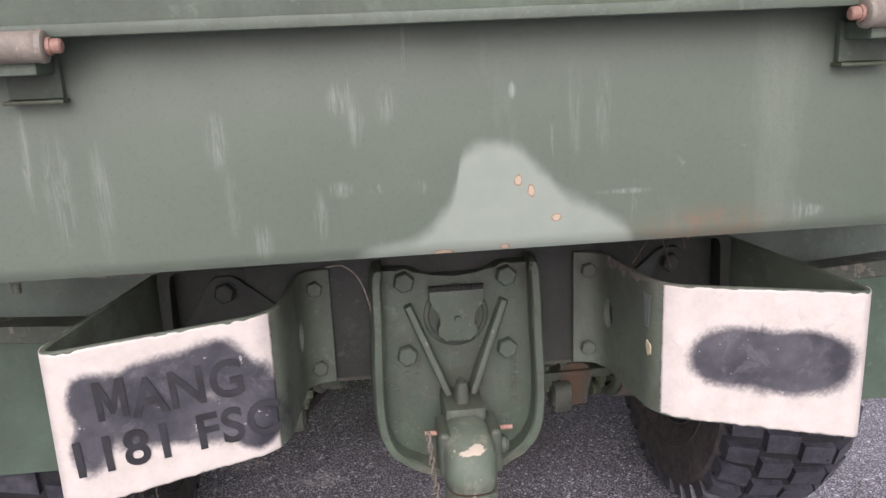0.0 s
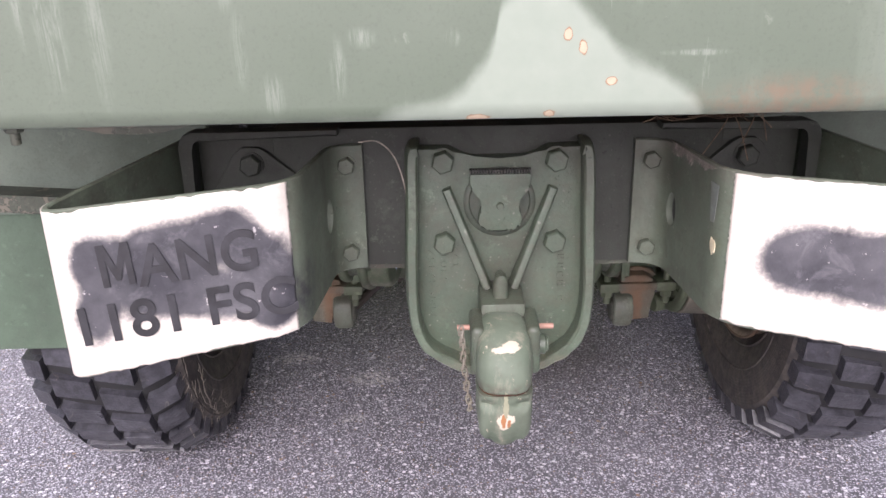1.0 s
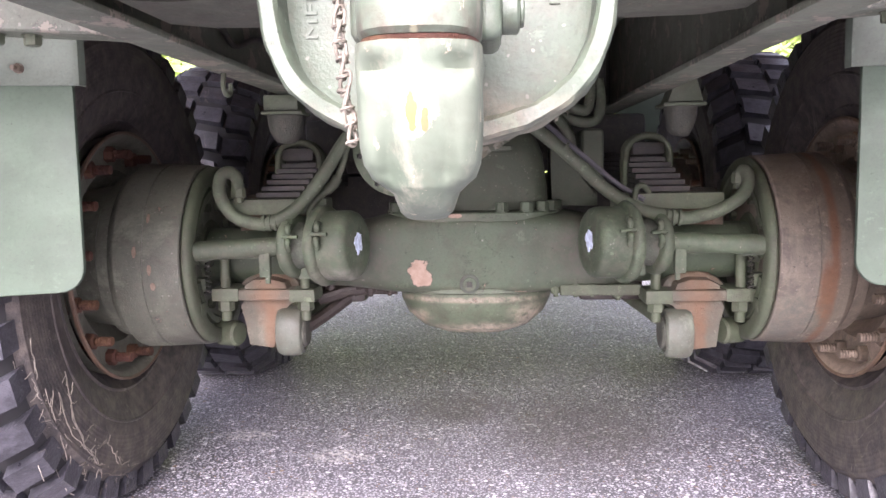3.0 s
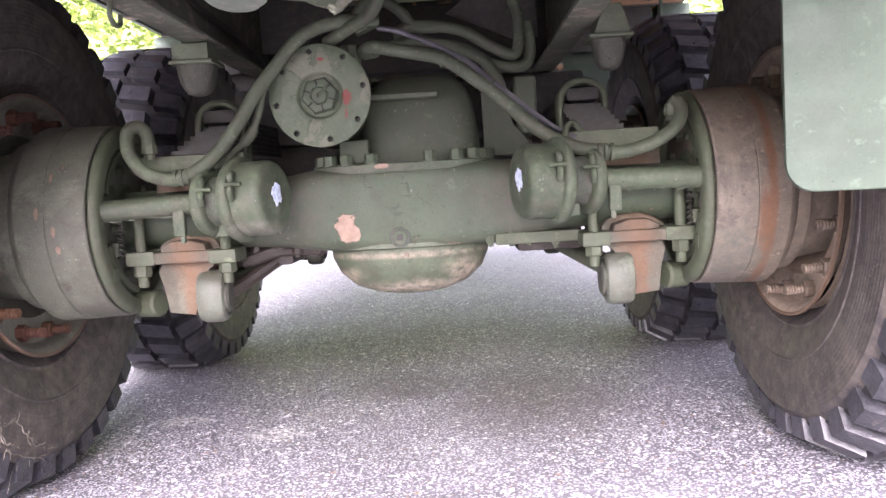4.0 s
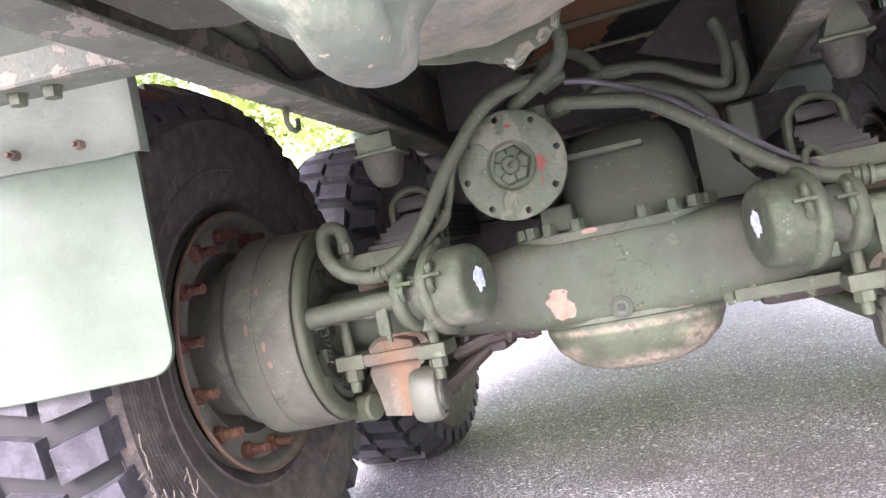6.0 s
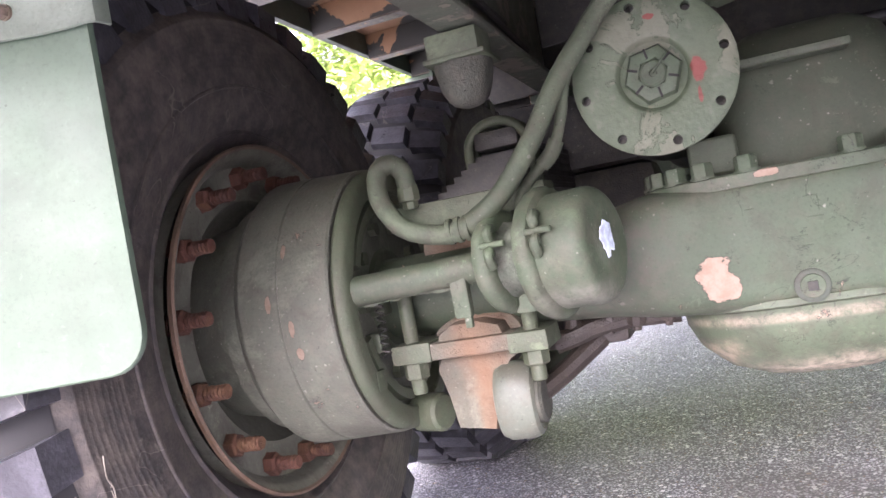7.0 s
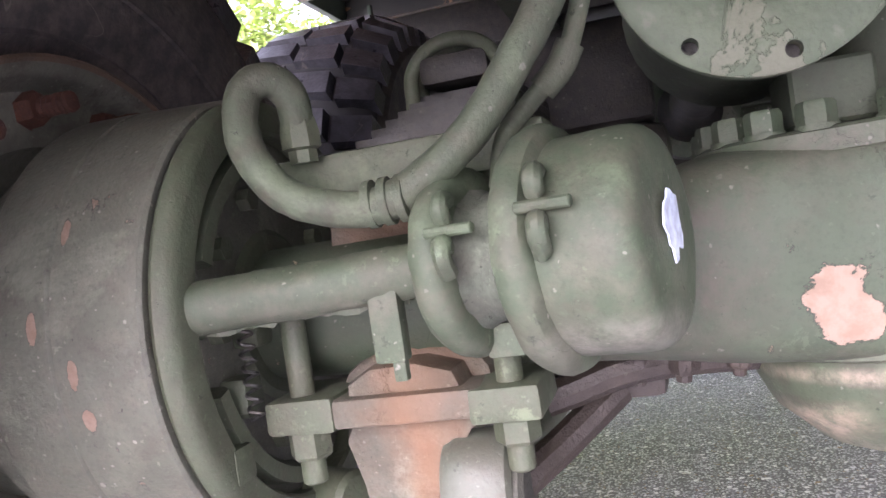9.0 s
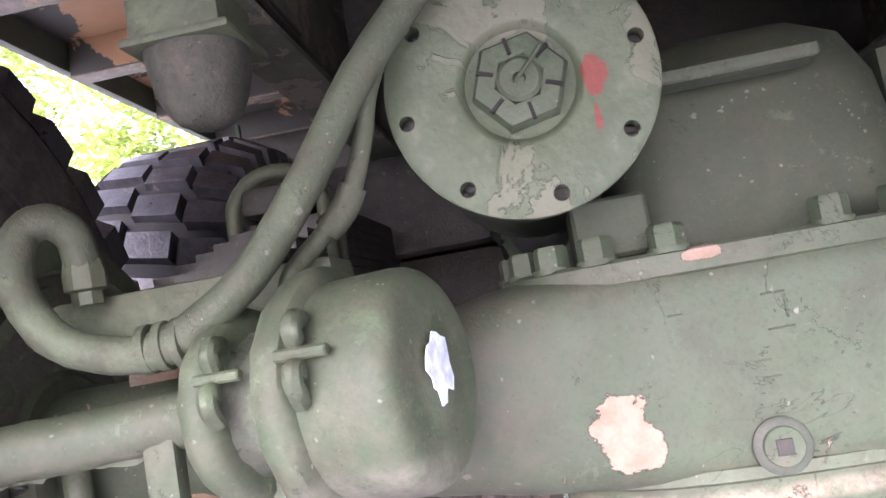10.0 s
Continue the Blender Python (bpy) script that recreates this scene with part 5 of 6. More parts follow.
def build_wheel(s, y, rimpaint, phase):
    c = (s * 0.965, y, AZ)
    turn = Matrix.Translation(c) @ Matrix.Rotation(phase, 4, 'X')
    bm = BM()
    tyre_mesh(bm)
    shift(bm, turn)
    settle_tyre(bm)
    wheel = new("wheel")
    wheel.parent = truck
    wheel.location.x = (0 if s < 0 else 0.022) - (s * 0.05 if y > 2 else 0)
    wheel["label"] = "large dusty off-road wheel with blocky tread"
    tyre = part("tyre", bm, tyre_rubber, wheel)
    bm = BM()
    tread_mesh(bm)
    shift(bm, turn)
    settle_tyre(bm)
    part("tread", bm, tread_rubber, wheel, smooth=20)
    bm = BM()
    R = 0.585
    band = [(-0.178, R - 0.079), (-0.165, R - 0.060), (-0.142, R - 0.042), (-0.10, R - 0.0235), (-0.05, R - 0.0185), (0.05, R - 0.0185), (0.10, R - 0.0235), (0.142, R - 0.042), (0.165, R - 0.060), (0.178, R - 0.079), (0.10, R - 0.09), (-0.10, R - 0.09)]
    skin(bm, [[Vector((x, r * math.cos(t), r * math.sin(t))) for x, r in band] for t in (2 * math.pi * k / 96 for k in range(96))], close=True)
    shift(bm, turn)
    settle_tyre(bm, 0.006)
    part("tread_base", bm, groove_rubber, wheel, "black rubber between the tread blocks")
    # rim: inner lip, well, bolted ring and dished disc
    bm = BM()
    lathe(bm, (s * 0.793, y, AZ), (s, 0, 0), [(0.010, 0.275), (0.000, 0.284), (-0.003, 0.281), (0.002, 0.272), (0.012, 0.264), (0.022, 0.262), (0.030, 0.255), (0.034, 0.20), (0.060, 0.185), (0.080, 0.15), (0.30, 0.14), (0.30, 0.27), (0.02, 0.2745)], 64, cap=False)
    rim = part("rim", bm, rimpaint, wheel)
    bm = BM()
    rs = []
    for i in range(64):
        t = 2 * math.pi * i / 64
        rs.append([Vector((s * (0.790 + dx), y + r * math.cos(t), AZ + r * math.sin(t))) for dx, r in ((0.006, 0.2865), (-0.0005, 0.2865), (-0.0025, 0.2825), (0.001, 0.2790), (0.008, 0.2790))])
    skin(bm, rs, close=True)
    part("rim_lip", bm, lip_rust, rim, "rusty rim lip")
    for i in range(14):
        t = math.pi + radians(19.7) + 2 * math.pi * i / 14
        p = Vector((s * 0.829, y + 0.236 * math.cos(t), AZ + 0.236 * math.sin(t)))
        bm = BM()
        lathe(bm, p, (-s, 0, 0), [(-0.004, 0.021), (0.003, 0.021), (0.004, 0.0185), (0.020, 0.0185), (0.023, 0.016)], 6, True, i * 0.7)
        lathe(bm, p, (-s, 0, 0), [(0.02, 0.0095)] + [(0.024 + 0.003 * k, 0.0112 if k % 2 else 0.0098) for k in range(13)], 12)
        roughen(bm, 0.0012, 120.0)
        part("stud", bm, stud_rust if s < 0 else dull_bolt, wheel, "rusty stud and nut")
    return wheel


lip_rust = painted("rusty_rim_edge", (0.13, 0.085, 0.055), rust=0.18, dust=0.4)
build_wheel(-1, AY, rim_green, 0.11)
build_wheel(1, AY, rim_tan, 0.63)
build_wheel(-1, FY, rim_green, 0.30)
build_wheel(1, FY, rim_green, 0.95)


# ---- axles ----
def build_axle(y, rear):
    X, Y, Z = Vector((1, 0, 0)), Vector((0, 1, 0)), Vector((0, 0, 1))
    o = y - AY
    bm = BM()
    # banjo body with arms
    rings = []
    for x, ry, rz, cy, cz in ((-0.66, 0.060, 0.060, AY, AZ), (-0.42, 0.066, 0.066, AY, AZ - 0.003), (-0.34, 0.070, 0.070, AY + 0.005, AZ - 0.004), (-0.270, 0.080, 0.075, AY + 0.015, AZ - 0.003), (-0.232, 0.092, 0.080, AY + 0.035, AZ - 0.003), (-0.205, 0.122, 0.087, AY + 0.072, AZ - 0.003), (-0.180, 0.146, 0.0905, AY + 0.098, AZ - 0.003), (-0.10, 0.160, 0.092, AY + 0.112, AZ - 0.004)):
        rings.append((x, ry, rz, cy, cz))
    # the far end of the body is longer on one side
    rings = rings + [(-x + 0.05 * max(0.0, 1 - abs(-x - 0.215) / 0.12), a, b, c, d) for x, a, b, c, d in rings[::-1]]
    skin(bm, [ring(Vector((x, cy + o, cz)), Y, Z, ry, rz, 40, 2.0 + 7.0 * max(0, 1 - (abs(x) if x < 0 else max(0.0, x - 0.05)) / 0.30)) for x, ry, rz, cy, cz in rings])
    axle = part("axle_housing", bm, axle_green, truck, "dusty green drive axle housing with chipped paint")
    bm = BM()
    skin(bm, [ring(Vector((0.008, AY + 0.12 + o, z)), X, Y, hx, hy, 40, 2.6) for z, hx, hy in ((0.475, 0.182, 0.152), (0.445, 0.179, 0.150), (0.412, 0.164, 0.138), (0.380, 0.130, 0.110), (0.362, 0.085, 0.072), (0.354, 0.040, 0.034), (0.353, 0.012, 0.012))])
    lip = BM()
    skin(lip, [ring(Vector((0.008, AY + 0.12 + o, z)), X, Y, 0.192 - e, 0.163 - e, 48, 2.7) for z, e in ((0.4665, 0.004), (0.469, 0), (0.478, 0), (0.4805, 0.004))])
    part("bowl_flange", lip, pot_green, axle)
    part("axle_bowl", bm, pot_green, axle, "scraped axle bowl with paint worn to primer")
    bm = BM()
    skin(bm, [ring(Vector((0.008, AY + 0.125 + o, z)), X, Y, 0.205 - e, 0.172 - e, 48, 3.4) for z, e in ((0.630, 0.004), (0.632, 0), (0.648, 0), (0.651, 0.004))])
    skin(bm, [ring(Vector((0.008, AY + 0.125 + o, z)), X, Y, 0.196 - e, 0.166 - e, 48, 3.2) for z, e in ((0.6005, 0.02), (0.606, 0.006), (0.6295, 0.006))])
    part("top_flange", bm, axle_green, axle)
    for i in range(20):
        t = 2 * math.pi * (i + 0.5) / 20
        ct, st = math.cos(t), math.sin(t)
        p = (0.008 + 0.190 * math.copysign(abs(ct) ** 0.6, ct), AY + 0.125 + o + 0.158 * math.copysign(abs(st) ** 0.6, st), 0.651)
        bm = BM()
        hexbolt(bm, p, (0, 0, 1), 0.026, 0.021)
        part("flange_bolt", bm, axle_green, axle)
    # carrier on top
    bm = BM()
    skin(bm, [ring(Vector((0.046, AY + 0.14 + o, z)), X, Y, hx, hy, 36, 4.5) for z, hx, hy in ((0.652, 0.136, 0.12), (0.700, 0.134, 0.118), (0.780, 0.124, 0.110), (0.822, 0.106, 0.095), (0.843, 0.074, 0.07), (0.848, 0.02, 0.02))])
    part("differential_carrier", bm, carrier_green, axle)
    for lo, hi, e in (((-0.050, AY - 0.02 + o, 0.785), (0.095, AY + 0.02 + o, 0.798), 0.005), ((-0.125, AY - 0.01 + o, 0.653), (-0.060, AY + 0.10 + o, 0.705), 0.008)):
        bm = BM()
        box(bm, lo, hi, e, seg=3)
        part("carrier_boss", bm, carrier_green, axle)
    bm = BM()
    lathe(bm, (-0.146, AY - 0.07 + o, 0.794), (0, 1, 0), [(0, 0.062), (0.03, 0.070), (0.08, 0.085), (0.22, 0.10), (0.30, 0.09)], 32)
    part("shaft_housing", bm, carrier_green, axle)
    # round end flange
    bm = BM()
    prof = [(0.0, 0.100), (0.002, 0.1045), (0.014, 0.1045), (0.016, 0.1015), (0.0175, 0.074), (0.0145, 0.058), (0.0145, 0.050), (0.0125, 0.0465), (0.006, 0.0425), (0.005, 0.038), (0.005, 0.002)]
    c = Vector((-0.146, AY - 0.072 + o, 0.794))
    lathe(bm, c, (0, -1, 0), prof, 64)
    holes = BM()
    for i in range(8):
        t = 2 * math.pi * (i + 0.22) / 8
        rod(holes, c + Vector((0.091 * math.cos(t), 0.03, 0.091 * math.sin(t))), c + Vector((0.091 * math.cos(t), -0.03, 0.091 * math.sin(t))), 0.0062, 14)
    bored = bore(bm, holes)
    # added dark disc behind the flange, so the drilled holes look shaded
    bm = BM()
    lathe(bm, c + Vector((0, 0.0012, 0)), (0, 1, 0), [(0, 0.0995), (0.012, 0.0995), (0.030, 0.085)], 40)
    part("dark_hole_backing", bm, shaded_iron, axle)
    disc = part("end_flange", bored, flange_paint, axle, "round drilled flange with red paint marks")
    bm = BM()
    lathe(bm, c + Vector((0, -0.004, 0)), (0, -1, 0), [(0, 0.0385), (0.011, 0.0385), (0.016, 0.0355), (0.0175, 0.030), (0.0175, 0.020), (0.013, 0.017)], 6, True, 0.2)
    lathe(bm, c + Vector((0, -0.008, 0)), (0, -1, 0), [(0, 0.0175), (0.013, 0.0172), (0.0155, 0.0145), (0.0155, 0.005), (0.010, 0.004)], 28)
    nut = part("castle_nut", bm, axle_green, axle)
    # near-black bars laid on the nut for the shade inside its slots
    for i in range(6):
        t = math.pi * 2 * i / 6 + 0.72
        d = Vector((math.cos(t), 0, math.sin(t)))
        rot = Matrix.Rotation(-t, 4, 'Y')
        mid = c + d * 0.0262 + Vector((0, -0.0205, 0))
        bm = BM()
        box(bm, mid - Vector((0.0065, 0.0030, 0.0014)), mid + Vector((0.0065, 0.0016, 0.0014)), 0, rot)
        part("nut_slot_shade", bm, slot_shade, axle)
    bm = BM()
    hose(bm, [c + Vector((0.0, -0.028, 0.0)), c + Vector((0.008, -0.032, 0.007)), c + Vector((0.020, -0.030, 0.020))], 0.0016, 6, 4)
    part("cotter_wire", bm, axle_green, axle)
    # worn casting marks on the rear face
    for x, z, w, h in ((0.012, 0.605, 0.018, 0.0022), (0.020, 0.594, 0.0022, 0.018), (0.014, 0.578, 0.020, 0.0022), (-0.004, 0.556, 0.012, 0.0022), (0.000, 0.543, 0.014, 0.0022), (-0.062, 0.600, 0.012, 0.0022)):
        bm = BM()
        box(bm, (x - w / 2, AY - 0.0492 + o, z - h / 2), (x + w / 2, AY - 0.044 + o, z + h / 2), 0.0007, seg=1)
        part("casting_mark", bm, axle_green, axle)
    # plug on the rear face
    bm = BM()
    p = (-0.003, AY - 0.046 + o, 0.492)
    lathe(bm, p, (0, -1, 0), [(-0.01, 0.022), (0.004, 0.022), (0.006, 0.019)], 28)
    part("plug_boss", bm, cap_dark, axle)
    bm = BM()
    lathe(bm, p, (0, -1, 0), [(0.004, 0.0155), (0.008, 0.0155), (0.009, 0.0145), (0.009, 0.004)], 24)
    part("drain_plug", bm, axle_green, axle)
    # dark square on the plug's face in place of a shaded socket
    bm = BM()
    box(bm, (p[0] - 0.0062, p[1] - 0.0098, p[2] - 0.0062), (p[0] + 0.0062, p[1] - 0.008, p[2] + 0.0062), 0.0005, seg=1)
    part("plug_socket_shade", bm, shaded_iron, axle)
    for s in SIDES:
        build_end(s, y, axle, rear)


def build_end(s, y, axle, rear):
    """One end of an axle: drum, shield ring, brake chamber, spring seat."""
    o = y - AY
    bm = BM()
    lathe(bm, (s * 0.600, y, AZ), (s, 0, 0), [(0.000, 0.190), (0.000, 0.203), (0.003, 0.206), (0.076, 0.209), (0.078, 0.2065), (0.080, 0.2095), (0.136, 0.2105), (0.139, 0.2095), (0.158, 0.192), (0.160, 0.188), (0.186, 0.184), (0.190, 0.178), (0.193, 0.168), (0.300, 0.150)], 72)
    drum = part("brake_drum", bm, drum_paint if s < 0 else drum_rusty, truck, "dusty cast brake drum" if s < 0 else "rust-streaked tan cast brake drum")
    drum.location.x = 0 if s < 0 else 0.018
    bm = BM()
    rs = []
    for i in range(72):
        t = 2 * math.pi * i / 72
        rs.append([Vector((s * x, y + r * math.cos(t), AZ + r * math.sin(t))) for x, r in ((0.597, 0.200), (0.592, 0.2035), (0.584, 0.2020), (0.579, 0.197), (0.577, 0.190), (0.577, 0.171), (0.580, 0.168), (0.597, 0.168))])
    skin(bm, rs, close=True)
    part("shield_ring", bm, under_green, drum)
    bm = BM()
    lathe(bm, (s * 0.615, y, AZ), (s, 0, 0), [(-0.02, 0.075), (0, 0.10), (0.01, 0.165), (0.02, 0.165)], 40)
    for k in range(10):
        t = 2 * math.pi * k / 10
        rod(bm, (s * 0.605, y + 0.115 * math.cos(t), AZ + 0.115 * math.sin(t)), (s * 0.588, y + 0.115 * math.cos(t), AZ + 0.115 * math.sin(t)), 0.011, 6)
    part("brake_spider", bm, under_green, drum)
    bm = BM()
    rod(bm, (s * 0.592, y + 0.01, AZ - 0.185), (s * 0.54, y - 0.01, AZ - 0.185), 0.030, 20, 0.005)
    part("anchor_lug", bm, under_green, drum)
    # brake shoes and return spring inside the ring
    for a0, a1 in ((1.75, 2.75), (3.45, 4.55)):
        bm = BM()
        rs = []
        for i in range(15):
            t = a0 + (a1 - a0) * i / 14
            rs.append([Vector((s * x, y + r * math.cos(t), AZ + r * math.sin(t))) for x, r in ((0.586, 0.139), (0.580, 0.144), (0.580, 0.158), (0.616, 0.160), (0.616, 0.138))])
        skin(bm, rs)
        part("brake_shoe", bm, under_green, drum)
    bm = BM()
    hose(bm, [(s * (0.570 + 0.006 * math.cos(i * 1.25)), y - 0.118 + 0.006 * math.sin(i * 1.25), AZ - 0.075 + 0.0022 * i) for i in range(52)], 0.0016, 6, 2)
    part("return_spring", bm, shaded_iron, drum)
    bm = BM()
    rod(bm, (s * 0.606, y - 0.100, AZ + 0.02), (s * 0.556, y - 0.100, AZ + 0.02), 0.017, 16, 0.003)
    part("cam_boss", bm, under_green, drum)
    for k in range(3):
        bm = BM()
        box(bm, (s * 0.600, y - 0.150 + 0.03 * k, AZ - 0.12 + 0.05 * k), (s * 0.575, y - 0.12 + 0.03 * k, AZ - 0.09 + 0.05 * k), 0.005)
        part("shoe_return_lug", bm, under_green, drum)
    # push-rod tube and chamber
    bm = BM()
    t0, t1 = Vector((s * 0.62, 0.960 + o, 0.583)), Vector((s * 0.395, 0.994 + o, 0.590))
    lathe(bm, t0, t1 - t0, [((t1 - t0).length * i / 40, 0.0205) for i in range(41)], 28)
    roughen(bm, 0.0011, 70.0)
    roughen(bm, 0.0010, 22.0)
    drip = BM()
    ragged(drip, [t0.lerp(t1, k) - Vector((0, 0, 0.0195)) for k in (0.05, 0.3, 0.55, 0.8, 0.95)], 0.0055, 61)
    chamber = part("brake_chamber", bm, chamber_green, truck, "green twin brake chamber on a push-rod tube")
    part("paint_run", drip, chamber_green, chamber)
    bm = BM()
    a = Vector((-0.390 if s < 0 else 0.405, 1.003 + o, 0.590))
    ax = Vector((-s, -0.28, 0.02))
    lathe(bm, a, ax, [(0.000, 0.030), (0.004, 0.050), (0.016, 0.056), (0.026, 0.056), (0.042, 0.046), (0.062, 0.046), (0.072, 0.060), (0.088, 0.068)], 40)
    roughen(bm, 0.0022, 60.0)
    part("chamber_body", bm, chamber_dust, chamber)
    bm = BM()
    lathe(bm, a, ax, [(0.090, 0.068), (0.094, 0.0735), (0.146, 0.0735), (0.1525, 0.0728), (0.1585, 0.0705), (0.1630, 0.0660), (0.1650, 0.0605), (0.1656, 0.0550), (0.1662, 0.040), (0.1662, 0.030), (0.1682, 0.026), (0.1690, 0.015), (0.1692, 0.003)], 64)
    roughen(bm, 0.0007, 30.0)
    part("chamber_cap", bm, chamber_green, chamber)
    for d0, r in ((0.020, 0.058), (0.090, 0.074)):
        bm = BM()
        A, B, D = basis(ax)
        rs = []
        for i in range(56):
            t = 2 * math.pi * i / 56
            q = a + D * d0 + (A * math.cos(t) + B * math.sin(t)) * r
            e = (A * math.cos(t) + B * math.sin(t))
            rs.append([q + D * u + e * v for u, v in ((-0.0145, -0.008), (-0.0135, 0.002), (-0.0095, 0.0085), (-0.0035, 0.0112), (0.0035, 0.0112), (0.0095, 0.0085), (0.0135, 0.002), (0.0145, -0.008))])
        skin(bm, rs, close=True)
        roughen(bm, 0.0014, 55.0)
        part("clamp_band", bm, chamber_green, chamber)
        # curled strap ends with the draw bolt between them
        e = Vector((0, -0.93, 0.36))
        q = a + D * d0 + e * (r + 0.006)
        v = Vector((0, 0.36, 0.93))
        for k in (-1, 1):
            m = q + v * (0.013 * k)
            bm = BM()
            hose(bm, [m + v * (0.013 * k) - e * 0.006, m + v * (0.008 * k) + e * 0.007, m + e * 0.011, m - v * (0.005 * k) + e * 0.004], 0.0064, 10, 4)
            roughen(bm, 0.0008, 90.0)
            part("strap_end", bm, chamber_green, chamber)
        bm = BM()
        rod(bm, q - D * 0.014 + e * 0.006, q + D * 0.022 + e * 0.004, 0.0040, 10, 0.001)
        part("draw_bolt", bm, chamber_green, chamber)
        bm = BM()
        lathe(bm, q - v * 0.026 + e * 0.007, v, [(0, 0.004), (0.010, 0.004), (0.010, 0.0075), (0.016, 0.0075)], 6)
        part("bolt_nut", bm, chamber_green, chamber)
    bm = BM()
    D = ax.normalized()
    side = (Vector((0, -1, 0)) + D * D.y).normalized()
    plate_blot(bm, a + D * 0.1700 + side * 0.010 + Vector((0, 0, 0.006)), D, 0.021, 0.027)
    part("paint_splash", bm, white_mark, chamber, "white paint splash")
    bm = BM()
    box(bm, (s * 0.446, 0.972 + o, 0.526), (s * 0.422, 0.990 + o, 0.585), 0.004)
    box(bm, (s * 0.434, 0.975 + o, 0.512), (s * 0.424, 0.985 + o, 0.528), 0.002)
    part("mount_tab", bm, chamber_green, chamber)
    bm = BM()
    box(bm, (s * 0.33, 0.985 + o, 0.520), (s * 0.365, 0.995 + o, 0.545), 0.003)
    part("mount_tab", bm, chamber_green, chamber)
    # spring seat casting with clamp ears
    e = 0.0 if s < 0 else 0.034
    h = 0.0 if s < 0 else -0.010
    body = [(0.506, 0.482), (0.384, 0.482), (0.378, 0.456), (0.392, 0.454), (0.403, 0.449), (0.411, 0.438), (0.418, 0.415), (0.428, 0.375), (0.436, 0.343), (0.493, 0.350), (0.497, 0.400), (0.499, 0.440), (0.506, 0.457)]
    dome = [(0.512, 0.470), (0.514, 0.485), (0.508, 0.494), (0.496, 0.503), (0.478, 0.511), (0.455, 0.516), (0.430, 0.517), (0.404, 0.513), (0.388, 0.504), (0.378, 0.490), (0.375, 0.470)]
    bm = BM()
    plate(bm, [(s * (x + e), z + h) for x, z in body], AY - 0.125 + o, AY - 0.045 + o, 0.008)
    plate(bm, [(s * (x + e), z + h) for x, z in dome], AY - 0.110 + o, AY - 0.030 + o, 0.012)
    box(bm, (s * (0.376 + e), AY - 0.162 + o, 0.4585 + h), (s * (0.510 + e), AY - 0.10 + o, 0.4825 + h), 0.006)
    plate(bm, [(s * (x + e), z + h) for x, z in ((0.494, 0.470), (0.492, 0.492), (0.470, 0.504), (0.430, 0.505), (0.400, 0.496), (0.390, 0.470))], AY - 0.150 + o, AY - 0.10 + o, 0.008)
    roughen(bm, 0.0012, 40.0)
    seat = part("spring_seat", bm, orange_cast, truck, "rust-and-green mottled spring seat casting with clamp ears", smooth=50)
    seat.location = (s * 0.008, 0.055, 0.010)
    for x0, x1, z0 in ((0.500, 0.561, 0.457), (0.331, 0.388, 0.4535)):
        bm = BM()
        box(bm, (s * (x0 + e), AY - 0.165 + o, z0 + h), (s * (x1 + e), AY - 0.075 + o, z0 + 0.029 + h), 0.005)
        roughen(bm, 0.0015, 45.0)
        part("clamp_ear", bm, under_green, seat)
    bm = BM()
    skin(bm, [ring(Vector((s * (x + e), AY + 0.01 + o, AZ + 0.02)), Vector((0, 1, 0)), Vector((0, 0, 1)), 0.092, 0.105, 32, 2.6) for x in (0.392, 0.398, 0.508, 0.514)])
    part("seat_collar", bm, orange_cast, seat)
    bm = BM()
    box(bm, (s * (0.41 + e), AY - 0.03 + o, 0.56), (s * (0.515 + e), AY + 0.10 + o, 0.655), 0.01)
    part("spring_pad", bm, orange_cast, seat)
    bm = BM()
    box(bm, (s * 0.30, AY - 0.155 + o, 0.645), (s * 0.530, AY - 0.085 + o, 0.680), 0.006)
    part("top_bar", bm, under_green, seat)
    for x, z1 in ((0.536, 0.575), (0.357, 0.56)):
        bm = BM()
        rod(bm, (s * (x + e), AY - 0.138 + o, 0.410 + h), (s * (x + e), AY - 0.138 + o, z1), 0.0110, 14, 0.002)
        part("u_bolt", bm, under_green, seat)
        bm = BM()
        lathe(bm, (s * (x + e), AY - 0.138 + o, 0.457 + h), (0, 0, -1), [(0, 0.0185), (0.022, 0.0185), (0.025, 0.016)], 6, True, 0.4)
        part("u_bolt_nut", bm, under_green, seat)
    # torque rod with a rubber eye
    bm = BM()
    c = Vector((s * (0.395 + e + (0.012 if s > 0 else 0)), AY - 0.112 + o, 0.381 + h))
    prof = [(-0.030, 0.040), (-0.027, 0.050), (-0.016, 0.0555), (0.016, 0.0555), (0.026, 0.051), (0.030, 0.043), (0.026, 0.040), (0.025, 0.002)]
    skin(bm, [ring(c - Vector((s * u, 0, 0)), Vector((0, 1, 0)), Vector((0, 0, 1)), r * 0.82, r, 36, 2.4) for u, r in prof])
    eye = part("torque_rod_eye", bm, eye_paint, truck, "chipped torque rod eye with a bushing")
    eye.location = (s * 0.010, 0.055, 0.010)
    bm = BM()
    lathe(bm, c - Vector((0.020 * s, 0, 0)), (-s, 0, 0), [(0, 0.036), (0.014, 0.036), (0.018, 0.031), (0.019, 0.012)], 28)
    part("bushing", bm, stop_rubber, eye)
    bm = BM()
    k = 1 if rear else -1
    rod(bm, (c.x, AY - 0.09 + o, 0.385), (s * 0.30, AY + 0.60 * k + o, 0.46), 0.024, 18)
    part("torque_rod", bm, under_green, eye)
    # linkage between the seat and the housing
    grease = greasy_iron if s < 0 else under_green
    bm = BM()
